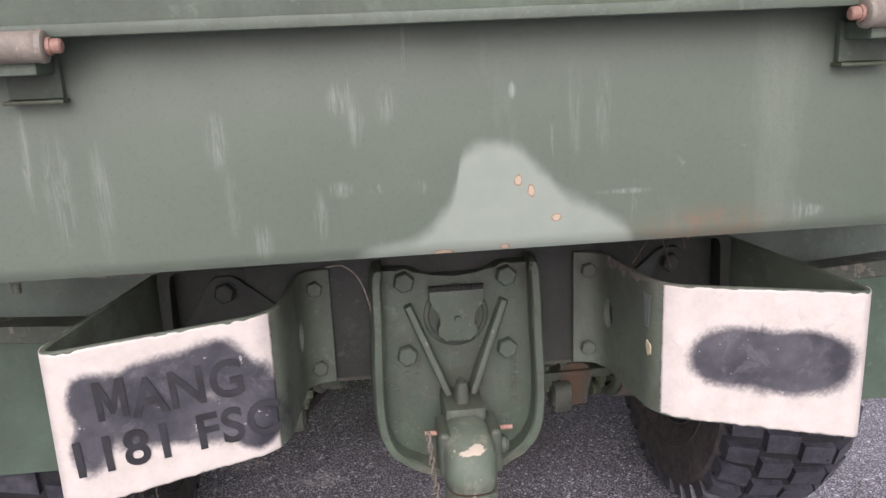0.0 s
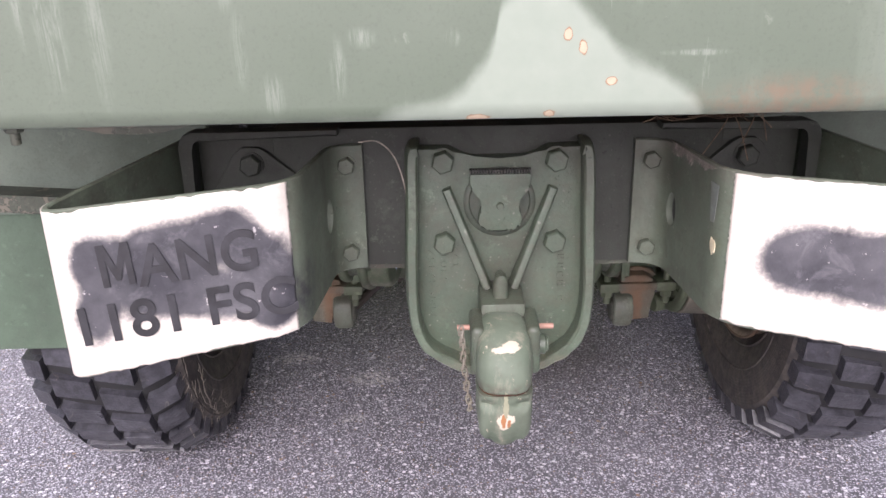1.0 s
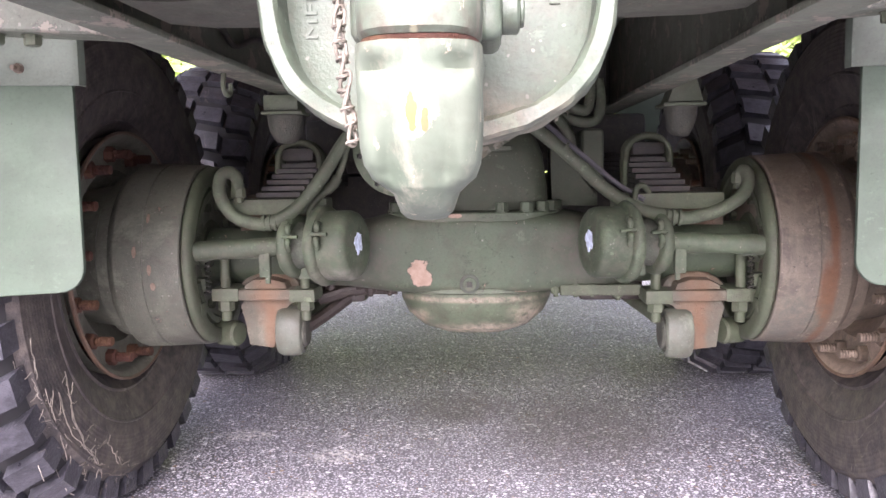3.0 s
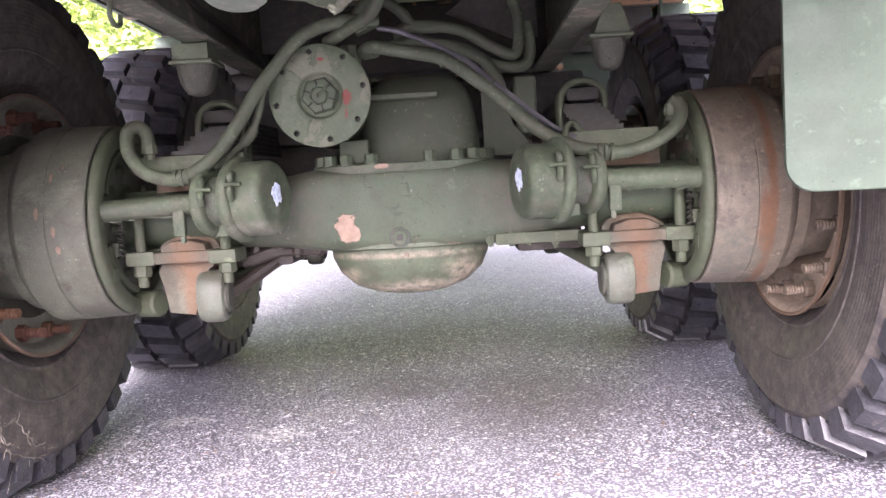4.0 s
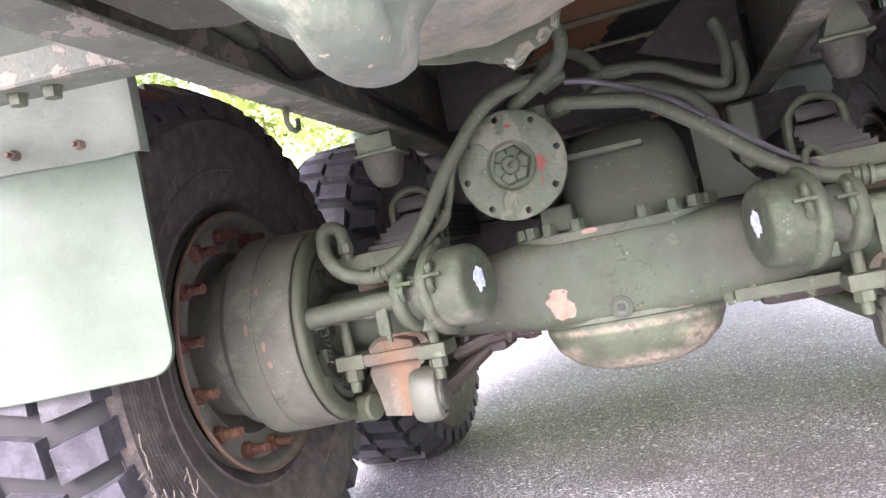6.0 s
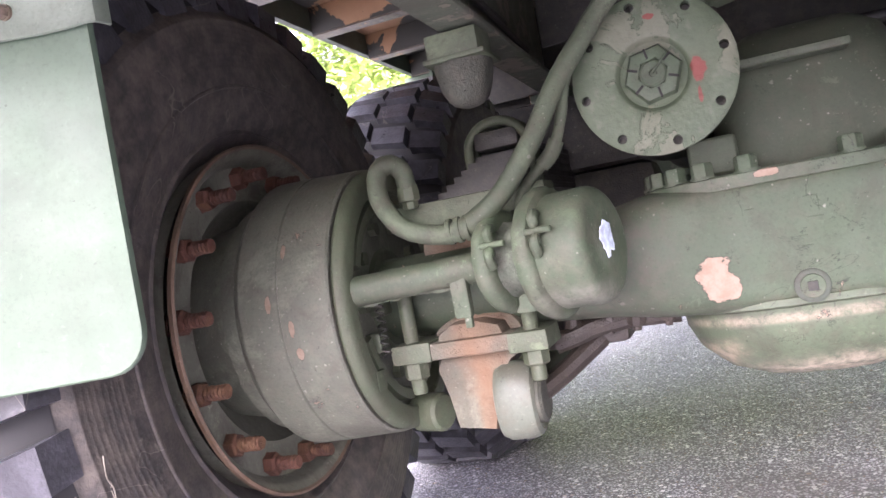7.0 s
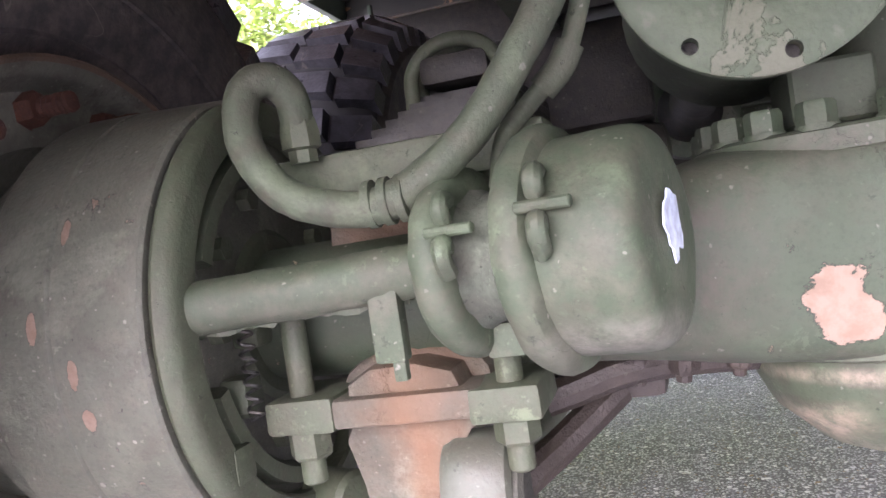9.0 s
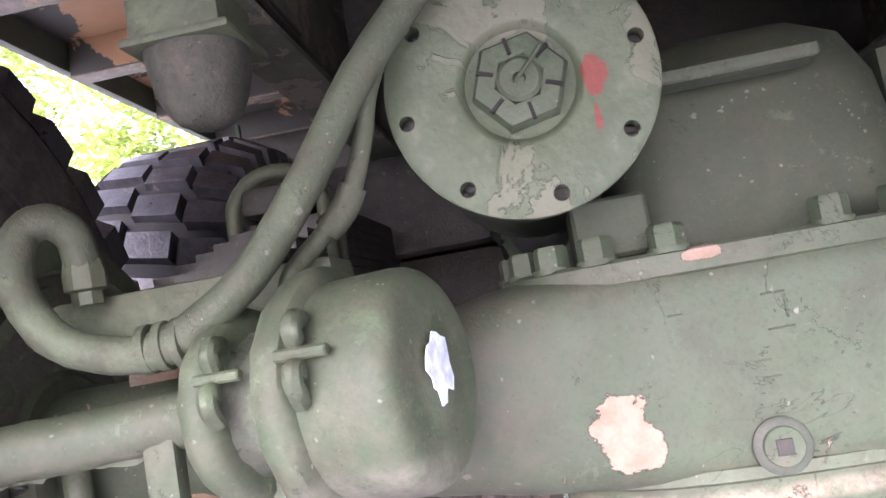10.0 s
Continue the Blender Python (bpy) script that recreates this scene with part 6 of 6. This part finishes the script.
    if s > 0:
        box(bm, (0.190, AY - 0.097 + o, 0.452), (0.370, AY - 0.067 + o, 0.477), 0.005)
    else:
        hose(bm, [(s * 0.345, AY - 0.06 + o, 0.445), (s * 0.315, AY - 0.055 + o, 0.452), (s * 0.280, AY - 0.05 + o, 0.462), (s * 0.230, AY - 0.04 + o, 0.466), (s * 0.165, AY - 0.03 + o, 0.464)], 0.0155, 10, 4)
    link = part("link_bar", bm, grease, seat)
    for x, z, r in ((0.318, 0.448, 0.014), (0.262, 0.456, 0.012), (0.225, 0.456, 0.015), (0.180, 0.457, 0.012)):
        bm = BM()
        lathe(bm, (s * x, AY - (0.05 if s < 0 else 0.082) + o, z + 0.010), (0.1 * s, 0.1, -1), [(-0.02, r * 0.9), (0.004, r), (0.010, r * 0.8), (0.012, r * 0.5), (0.018, r * 0.45)], 9, True, x * 20)
        part("link_bolt", bm, grease, link)
    bm = BM()
    box(bm, (s * 0.240, AY - 0.03 + o, 0.430), (s * 0.385, AY + 0.10 + o, 0.525), 0.012)
    bracket = part("rod_bracket", bm, greasy_iron, seat)
    bm = BM()
    box(bm, (s * 0.185, AY + 0.03 + o, 0.452), (s * 0.244, AY + 0.14 + o, 0.500), 0.010)
    part("bracket_foot", bm, greasy_iron, bracket)
    if s > 0:
        return
    bm = BM()
    hose(bm, [(s * 0.370, AY - 0.10 + o, 0.385), (s * 0.335, AY - 0.06 + o, 0.405), (s * 0.285, AY - 0.02 + o, 0.440)], 0.016, 10, 4)
    part("link_arm", bm, grease, bracket)


def plate_blot(bm, c, normal, rx, rz):
    """A small ragged blot of paint on a face."""
    a, b, d = basis(normal)
    up = Vector((0, 0, 1))
    a = up.cross(d).normalized()
    random.seed(11)
    pts = []
    for i in range(18):
        t = 2 * math.pi * i / 18
        k = random.uniform(0.6, 1.0)
        pts.append(c + a * (rx * k * math.cos(t)) + up * (rz * k * math.sin(t)))
    v = [bm.verts.new(p + d * 0.0012) for p in pts]
    w = [bm.verts.new(p) for p in pts]
    bm.faces.new(v)
    for i in range(18):
        bm.faces.new((v[i], v[(i + 1) % 18], w[(i + 1) % 18], w[i]))


greasy_iron = painted("greasy_brown_iron", (0.022, 0.016, 0.011), dirt=(0.038, 0.028, 0.02), dust=0.4, cast=0.7, fleck=0.1)
# axle green a step darker, with the carrier's shade mixed into the colour
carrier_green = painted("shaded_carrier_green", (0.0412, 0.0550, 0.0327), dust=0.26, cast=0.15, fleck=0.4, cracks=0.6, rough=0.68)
chamber_dust = painted("caked_chamber_neck", (0.056, 0.068, 0.048), dirt=(0.085, 0.083, 0.064), dust=0.8, cast=0.6, rough=0.8)
chamber_green = painted("brake_chamber_green", (0.0496, 0.0702, 0.0399), stains=(((-0.26, 0.93, 0.535), (0.05, 0.06, 0.014), 0.7, (0.17, 0.165, 0.135)), ((-0.45, 0.95, 0.570), (0.08, 0.05, 0.012), 0.5, (0.12, 0.11, 0.085))), rough=0.66, dust=0.38, dirt=(0.12, 0.110, 0.08), cast=0.22, fleck=0.5, cracks=0.5)
eye_paint = painted("chipped_eye_green", (0.088, 0.100, 0.075), chip=(0.26, 0.18, 0.11), dust=0.45, chips=0.63, fleck=0.2, cast=0.3)


def flange_material():
    n = Nodes("cracked_flange_paint")
    col = n.mix(n.ramp(n.noise(20, 5), 0.35, 0.68), (0.056, 0.080, 0.045), (0.084, 0.110, 0.066))
    grit = n.noise(55, 6, 0.7)
    col = n.mix(n.math('MULTIPLY', n.ramp(grit, 0.55, 0.68), 0.5), col, (0.145, 0.155, 0.115))
    col = n.mix(n.math('MULTIPLY', n.ramp(n.noise(220, 4, 0.7), 0.5, 0.7), 0.35), col, (0.045, 0.05, 0.036))
    flake = n.noise(13, 6, 0.62, w=0.7)
    col = n.mix(n.math('MULTIPLY', n.ramp(flake, 0.555, 0.575), 0.6), col, (0.140, 0.142, 0.100))
    line = n.ramp(n.math('ABSOLUTE', n.math('SUBTRACT', flake, 0.552)), 0.006, 0.002)
    col = n.mix(n.math('MULTIPLY', line, n.math('MULTIPLY', n.ramp(n.noise(9, 3), 0.57, 0.64), 0.35)), col, (0.042, 0.042, 0.030))
    c = (-0.146, 1.04, 0.794)
    for d, s in (((0.055, 0, -0.006), (0.009, 0.1, 0.015)), ((0.006, 0, 0.073), (0.008, 0.1, 0.004)), ((0.052, 0, -0.038), (0.0025, 0.1, 0.010))):
        col = n.mix(n.blob([a + b for a, b in zip(c, d)], s, 0.15, 1.6, 90), col, (0.16, 0.035, 0.026))
    n.bump(n.math('SUBTRACT', n.math('ADD', n.noise(120, 4), n.ramp(flake, 0.545, 0.562)), line), 0.5, 0.002)
    return n.done(col, 0.6)


flange_paint = flange_material()
build_axle(AY, True)
build_axle(FY, False)


# ---- springs, stops, hoses ----
def build_suspension():
    for s in SIDES:
        for i in range(7):
            bm = BM()
            long = 0.66 - i * 0.045
            z = 0.6915 + i * 0.0120
            rs = []
            for k in range(17):
                u = -1 + 2 * k / 16
                yy = 1.745 + u * long
                zz = z + 0.010 * (1 - abs(u * long / 0.66) ** 2)
                rs.append([Vector((s * 0.428 + dx, yy, zz + dz)) for dx, dz in ((-0.050, 0), (0.050, 0), (0.050, 0.0105), (-0.050, 0.0105))])
            skin(bm, rs)
            part("spring_leaf", bm, shaded_iron, truck)
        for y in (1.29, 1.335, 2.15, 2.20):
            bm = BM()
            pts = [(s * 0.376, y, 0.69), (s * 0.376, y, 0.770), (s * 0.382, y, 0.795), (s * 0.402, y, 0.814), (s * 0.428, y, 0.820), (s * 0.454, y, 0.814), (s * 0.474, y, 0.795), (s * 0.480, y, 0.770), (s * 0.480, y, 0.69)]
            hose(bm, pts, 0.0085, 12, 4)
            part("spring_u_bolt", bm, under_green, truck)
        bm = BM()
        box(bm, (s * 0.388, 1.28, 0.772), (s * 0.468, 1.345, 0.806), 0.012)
        part("spring_cap", bm, shaded_iron, truck)
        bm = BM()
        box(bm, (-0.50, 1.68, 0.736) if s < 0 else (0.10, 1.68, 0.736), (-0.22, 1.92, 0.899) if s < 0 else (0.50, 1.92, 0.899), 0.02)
        part("spring_hanger", bm, shaded_iron, truck)
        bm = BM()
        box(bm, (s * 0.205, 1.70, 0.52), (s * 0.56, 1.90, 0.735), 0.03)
        part("trunnion", bm, shaded_iron, truck)
        cx, k = (0.393, 1.0) if s < 0 else (0.446, 0.86)
        bm = BM()
        skin(bm, [ring(Vector((s * cx, 1.045, z)), Vector((1, 0, 0)), Vector((0, 1, 0)), r * k, r * k * 1.1, 32, 2.3) for z, r in ((0.808, 0.004), (0.809, 0.012), (0.812, 0.020), (0.820, 0.028), (0.835, 0.034), (0.852, 0.038), (0.868, 0.040))])
        roughen(bm, 0.0016, 60.0)
        stop = part("bump_stop", bm, stop_rubber, truck, "pitted grey rubber bump stop under the rail")
        bm = BM()
        box(bm, (s * (cx - 0.044), 1.00, 0.8685), (s * (cx + 0.044), 1.09, 0.876), 0.003)
        part("stop_plate", bm, under_green, stop)
        bm = BM()
        plate(bm, [(s * (cx - 0.034), 0.8775), (s * (cx + 0.040), 0.8775), (s * (cx + 0.022), 0.935), (s * (cx - 0.012), 0.935)] if s > 0 else [(s * (cx - 0.034), 0.8775), (s * (cx + 0.040), 0.8775), (s * (cx + 0.040), 0.910), (s * (cx - 0.034), 0.910)], 1.01, 1.08, 0.003)
        part("stop_bracket", bm, under_green, stop)
        # wheel-arch skirt ahead
        bm = BM()
        x1 = 0.70 if s < 0 else 1.05
        box(bm, (s * 0.62, 2.98, 0.62), (s * x1, 3.0, 1.30), 0.004)
        part("front_skirt", bm, flap_green, truck)
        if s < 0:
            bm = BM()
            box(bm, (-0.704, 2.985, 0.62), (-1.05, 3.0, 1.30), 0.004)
            part("skirt_panel", bm, shaded_iron, truck)
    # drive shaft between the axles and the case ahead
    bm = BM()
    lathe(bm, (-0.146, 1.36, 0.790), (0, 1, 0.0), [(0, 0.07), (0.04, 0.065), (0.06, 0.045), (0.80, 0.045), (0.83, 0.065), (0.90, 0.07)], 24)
    part("drive_shaft", bm, shaded_iron, truck)
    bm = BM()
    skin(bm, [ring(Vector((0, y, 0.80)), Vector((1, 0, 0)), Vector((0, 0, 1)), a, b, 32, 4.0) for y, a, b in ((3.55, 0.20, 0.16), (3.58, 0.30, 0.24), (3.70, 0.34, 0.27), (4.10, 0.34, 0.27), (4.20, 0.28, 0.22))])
    part("transfer_case", bm, shaded_iron, truck)
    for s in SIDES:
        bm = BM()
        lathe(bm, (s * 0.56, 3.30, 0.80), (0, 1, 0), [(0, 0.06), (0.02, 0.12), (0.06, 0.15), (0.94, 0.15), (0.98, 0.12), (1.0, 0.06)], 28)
        part("air_tank", bm, shaded_iron, truck)
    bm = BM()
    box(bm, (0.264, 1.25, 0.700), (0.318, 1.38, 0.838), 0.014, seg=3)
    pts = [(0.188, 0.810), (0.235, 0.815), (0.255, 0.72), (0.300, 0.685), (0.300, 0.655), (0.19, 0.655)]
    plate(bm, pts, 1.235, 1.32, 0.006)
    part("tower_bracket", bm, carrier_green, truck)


build_suspension()


def build_hoses():
    """Brake hoses and air lines over the axle."""
    runs = {-1: [(-0.497, 1.016, 0.712), (-0.497, 1.008, 0.736), (-0.508, 0.994, 0.749), (-0.523, 0.982, 0.738), (-0.522, 0.972, 0.702), (-0.500, 0.968, 0.664), (-0.466, 0.968, 0.645), (-0.418, 0.970, 0.641),
                 (-0.358, 0.975, 0.675), (-0.308, 0.985, 0.735), (-0.265, 1.000, 0.803), (-0.232, 1.010, 0.845), (-0.170, 1.025, 0.912), (-0.095, 1.045, 0.940), (-0.02, 1.070, 0.940)],
            1: [(0.560, 1.010, 0.725), (0.568, 1.002, 0.735), (0.572, 0.990, 0.712), (0.555, 0.980, 0.682), (0.510, 0.975, 0.655), (0.455, 0.974, 0.641), (0.418, 0.975, 0.643), (0.350, 0.985, 0.660), (0.285, 0.995, 0.700),
                (0.220, 1.005, 0.762), (0.170, 1.01, 0.805), (0.110, 1.02, 0.848), (0.04, 1.03, 0.868), (-0.03, 1.05, 0.885), (-0.06, 1.10, 0.885)]}
    for s in SIDES:
        bm = BM()
        hose(bm, runs[s], 0.0135, 18, 9)
        roughen(bm, 0.0007, 80.0)
        h = part("brake_hose", bm, hose_rubber, truck, "overpainted rubber brake hose with a ribbed clamp")
        bm = BM()
        p = Vector(runs[s][0])
        lathe(bm, p + Vector((0, 0, 0.006)), (0, 0.05, -1), [(0, 0.0145), (0.010, 0.0165), (0.022, 0.0165), (0.024, 0.012), (0.034, 0.012)], 8)
        part("end_fitting", bm, under_green, h)
        bm = BM()
        d = Vector((-s, 0.04, 0.05)).normalized()
        for k in (-0.012, 0.0, 0.012):
            lathe(bm, Vector((s * 0.418, 0.9725, 0.642)) + d * (k - 0.004), d, [(0, 0.014), (0.001, 0.0175), (0.007, 0.0175), (0.008, 0.014)], 18)
        part("hose_clamp", bm, hose_rubber, h)
    bm = BM()
    hose(bm, [(-0.345, 1.01, 0.640), (-0.335, 1.01, 0.675), (-0.313, 1.02, 0.700), (-0.287, 1.02, 0.722), (-0.268, 1.02, 0.766), (-0.256, 1.02, 0.807), (-0.230, 1.03, 0.855), (-0.165, 1.05, 0.925), (-0.06, 1.07, 0.945)], 0.0075, 12, 8)
    part("thin_hose", bm, hose_rubber, truck)
    bm = BM()
    hose(bm, [(-0.305, 1.02, 0.706), (-0.290, 1.02, 0.719), (-0.280, 1.02, 0.735)], 0.011, 12, 6)
    part("hose_fitting", bm, hose_rubber, truck)
    bm = BM()
    hose(bm, [(0.345, 1.01, 0.640), (0.345, 1.01, 0.675), (0.352, 1.02, 0.700), (0.368, 1.03, 0.705), (0.385, 1.04, 0.68), (0.388, 1.05, 0.64)], 0.0065, 12, 8)
    part("thin_hose", bm, hose_rubber, truck)
    bm = BM()
    hose(bm, [(-0.02, 1.06, 0.925), (0.034, 1.05, 0.909), (0.145, 1.05, 0.854), (0.220, 1.045, 0.791), (0.316, 1.035, 0.709), (0.37, 1.03, 0.676)], 0.0055, 10, 10)
    part("cable", bm, cable_grey, truck, "grey cable tied along the hose")
    for p, q in (((0.11, 1.02, 0.848), (1, 0, -0.3)), ((0.20, 1.01, 0.785), (1, 0, -0.8))):
        q = Vector(q).normalized()
        bm = BM()
        lathe(bm, Vector(p) - q * 0.003, q, [(0, 0.0138), (0.0, 0.0165), (0.006, 0.0165), (0.006, 0.0138)], 16)
        part("cable_tie", bm, hose_rubber, truck)
    bm = BM()
    hose(bm, [(-0.13, 1.08, 0.905), (-0.075, 1.04, 0.925), (-0.025, 1.0, 0.945), (-0.006, 0.99, 0.986), (-0.020, 1.0, 1.025), (-0.055, 1.01, 1.037), (-0.10, 1.06, 1.02)], 0.0130, 14, 8)
    part("looped_hose", bm, hose_rubber, truck)
    for pts in ([(-0.10, 1.20, 0.950), (-0.06, 1.19, 1.000), (-0.02, 1.20, 1.011), (0.02, 1.2, 0.985), (0.05, 1.2, 0.950), (0.10, 1.2, 0.945)],
                [(0.0, 1.2, 0.935), (0.05, 1.2, 0.952), (0.148, 1.2, 0.937), (0.215, 1.2, 0.898), (0.262, 1.2, 0.876), (0.278, 1.205, 0.900), (0.280, 1.21, 0.96), (0.27, 1.22, 1.0)],
                [(-0.02, 1.22, 0.91), (0.05, 1.22, 0.922), (0.15, 1.22, 0.90), (0.22, 1.22, 0.862), (0.285, 1.22, 0.852), (0.305, 1.225, 0.885), (0.30, 1.23, 0.95)],
                [(0.14, 1.22, 0.90), (0.19, 1.21, 0.875), (0.225, 1.20, 0.83), (0.235, 1.20, 0.79)]):
        bm = BM()
        hose(bm, pts, 0.0125, 14, 8)
        part("supply_hose", bm, hose_rubber, truck)
    # junction on the carrier
    bm = BM()
    rod(bm, (-0.085, 1.10, 0.84), (-0.085, 1.10, 0.90), 0.022, 8, 0.003)
    rod(bm, (-0.055, 1.10, 0.885), (-0.03, 1.08, 0.885), 0.017, 8)
    rod(bm, (-0.07, 1.09, 0.93), (-0.03, 1.085, 0.945), 0.016, 8)
    part("hose_junction", bm, hose_rubber, truck)


cable_grey = simple("grey_violet_cable", (0.075, 0.075, 0.082), 0.5)
build_hoses()


# ---- clutter ----
def build_nest():
    bm = BM()
    random.seed(21)
    for i in range(430):
        c = Vector((0.325 + random.gauss(0, 0.036), 0.055 + random.gauss(0, 0.018), 1.178 + 0.056 * random.random() ** 1.3))
        t = random.gauss(0, 0.5) if random.random() < 0.7 else random.uniform(0, math.pi)
        d = Vector((math.cos(t), math.sin(t) * 0.6, random.gauss(0, 0.22))) * random.uniform(0.014, 0.042)
        k = Vector((random.uniform(-1, 1), random.uniform(-1, 1), random.uniform(-1, 1))) * 0.011
        q = [c - d, c + k, c + d]
        for v in q:
            v.z = min(1.238, max(1.1755, v.z))
        hose(bm, q, random.uniform(0.0005, 0.0010), 4, 3)
    # stems that hang out in front of the crossmember
    for x, y, z, dx, dz in ((0.345, 0.02, 1.19, 0.030, -0.075), (0.360, 0.02, 1.19, -0.055, -0.065), (0.395, 0.025, 1.20, -0.030, -0.060), (0.36, 0.02, 1.20, 0.045, -0.035), (0.25, 0.03, 1.185, -0.035, -0.010), (0.38, 0.02, 1.21, 0.020, -0.065)):
        hose(bm, [(x, y + 0.03, z + 0.01), (x + dx * 0.4, y - 0.012, z + dz * 0.25), (x + dx, y - 0.018, z + dz)], 0.0010, 5, 5)
    tagged(part("bird_nest", bm, straw, None, smooth=0), "untidy nest of dry brown straw on the crossmember", "nest", kind="stuff")
    bm = BM()
    for i in range(16):
        c = Vector((0.262 + 0.055 * random.random(), 0.018 + random.gauss(0, 0.004), 1.207 + random.gauss(0, 0.007) - 0.008 * (i / 16)))
        hose(bm, [c, c + Vector((random.gauss(0, 0.008), random.gauss(0, 0.003), random.gauss(0, 0.005))), c + Vector((random.gauss(0, 0.012), 0.004, random.gauss(0, 0.006)))], 0.0011, 6, 4)
    roughen(bm, 0.0012, 200.0)
    tagged(part("down_tuft", bm, fluff, None), "grey downy tuft caught in the straw nest", "nest", kind="stuff")


build_nest()


def build_straw():
    """Dried mud tracks and grass: wavering strands with side twigs on the tyre wall."""
    bm = BM()
    random.seed(31)

    def at(t, r, out=0.0):
        x = -0.7725 - 0.018 * max(0.0, (r - 0.47) / 0.08) - out
        return Vector((x, AY + r * math.cos(t), max(0.012, AZ + r * math.sin(t))))

    def strand(t, r, dt, dr, n, thick):
        pts = []
        for k in range(n):
            pts.append(at(t, r))
            t, r = t + dt / n + random.gauss(0, 0.006), min(0.545, max(0.36, r + dr / n + random.gauss(0, 0.004)))
        hose(bm, pts, thick, 5, 3)
        return pts

    for t, r, dt, dr in ((3.62, 0.400, 0.60, 0.060), (3.66, 0.440, 0.50, 0.030), (3.72, 0.420, 0.50, 0.070), (3.58, 0.470, 0.42, 0.030), (4.10, 0.470, 0.45, 0.03), (4.2, 0.430, 0.30, 0.05), (3.35, 0.47, 0.3, 0.02)):
        strand(t, r, dt, dr, 12, 0.0010)
        for k in range(7):
            u = random.random()
            strand(t + dt * u, r + dr * u, random.uniform(-0.10, 0.12), random.choice((-1, 1)) * random.uniform(0.01, 0.035), 4, 0.0009)
    for i in range(26):
        t = random.uniform(3.4, 4.4)
        c = at(t, random.uniform(0.46, 0.545), 0.002)
        d = Vector((random.uniform(-0.004, 0.004), random.gauss(0, 0.012), random.gauss(0, 0.018)))
        q = [c - d, c + Vector((-0.004, random.gauss(0, 0.006), random.gauss(0, 0.006))), c + d]
        for v in q:
            v.z = max(0.012, v.z)
        hose(bm, q, 0.0007, 4, 4)
    tagged(part("dry_grass", bm, pale_straw, None, smooth=0), "pale dry grass stalks caught on the tyre", "grass", kind="stuff")


pale_straw = simple("pale_straw", (0.235, 0.21, 0.175), 0.8, 0, 0.4, 60)
build_straw()


# ---- verge and shrubs ----
def build_verge():
    bm = BM()
    bmesh.ops.create_grid(bm, x_segments=60, y_segments=20, size=1, matrix=Matrix.Translation((0, 32, 0.02)) @ Matrix.Diagonal((60, 18, 1, 1)))
    for v in bm.verts:
        v.co.z += 0.02 + max(0, v.co.y - 15) * 0.42 + 0.25 * noise.noise(v.co * 0.5)
    tagged(part("grass_verge", bm, grass_mat, None), "bright green grass verge beyond the asphalt", "grass", kind="structure")
    random.seed(5)
    spots = [(-11.5, 15.5, 8.2), (-8.3, 16.5, 8.0), (-5.2, 17.5, 6.8), (-2.0, 18, 5.2), (1.2, 17.5, 5.0), (4.4, 16.5, 4.4), (7.4, 16, 3.9), (10.4, 16.5, 4.5), (-14.8, 15, 8.4), (-18.0, 15, 8.2), (13.6, 17, 4.1)]
    for x, y, h in spots:
        tree = thing("tree", "bushy bright green leafy tree on the verge", "tree", group="trees on the verge")
        tree.location = (x, y, 0)
        bm = BM()
        lathe(bm, (0, 0, -0.1), (0, 0, 1), [(0, 0.11), (0.8, 0.08), (h * 0.7, 0.03)], 10)
        for k in range(7):
            t = k * 0.9
            hose(bm, [(0, 0, 0.4 + 0.2 * k), (0.5 * math.cos(t), 0.5 * math.sin(t), 0.9 + 0.25 * k), (1.1 * math.cos(t), 1.1 * math.sin(t), 1.3 + 0.3 * k)], 0.025, 6, 4)
        part("trunk", bm, bark, tree)
        verts, faces = [], []
        clumps = [Vector((random.gauss(0, 0.95), random.gauss(0, 0.7), random.uniform(0.35, h))) for _ in range(int(9.5 * h))]
        for c in clumps:
            for _ in range(130):
                p = c + Vector((random.gauss(0, 0.30), random.gauss(0, 0.30), random.gauss(0, 0.24)))
                if p.z < 0.05:
                    continue
                d = Vector((random.gauss(0, 1), random.gauss(0, 1), random.gauss(0, 0.6))).normalized()
                a, b, _n = basis(d)
                l, w = random.uniform(0.13, 0.26), random.uniform(0.05, 0.10)
                i = len(verts)
                verts += [p, p + d * l * 0.5 + a * w, p + d * l, p + d * l * 0.5 - a * w]
                faces.append((i, i + 1, i + 2, i + 3))
        me = bpy.data.meshes.new("crown")
        me.from_pydata([tuple(v) for v in verts], [], faces)
        me.materials.append(leaf_green)
        ob = new("crown", me)
        ob.parent = tree


build_verge()
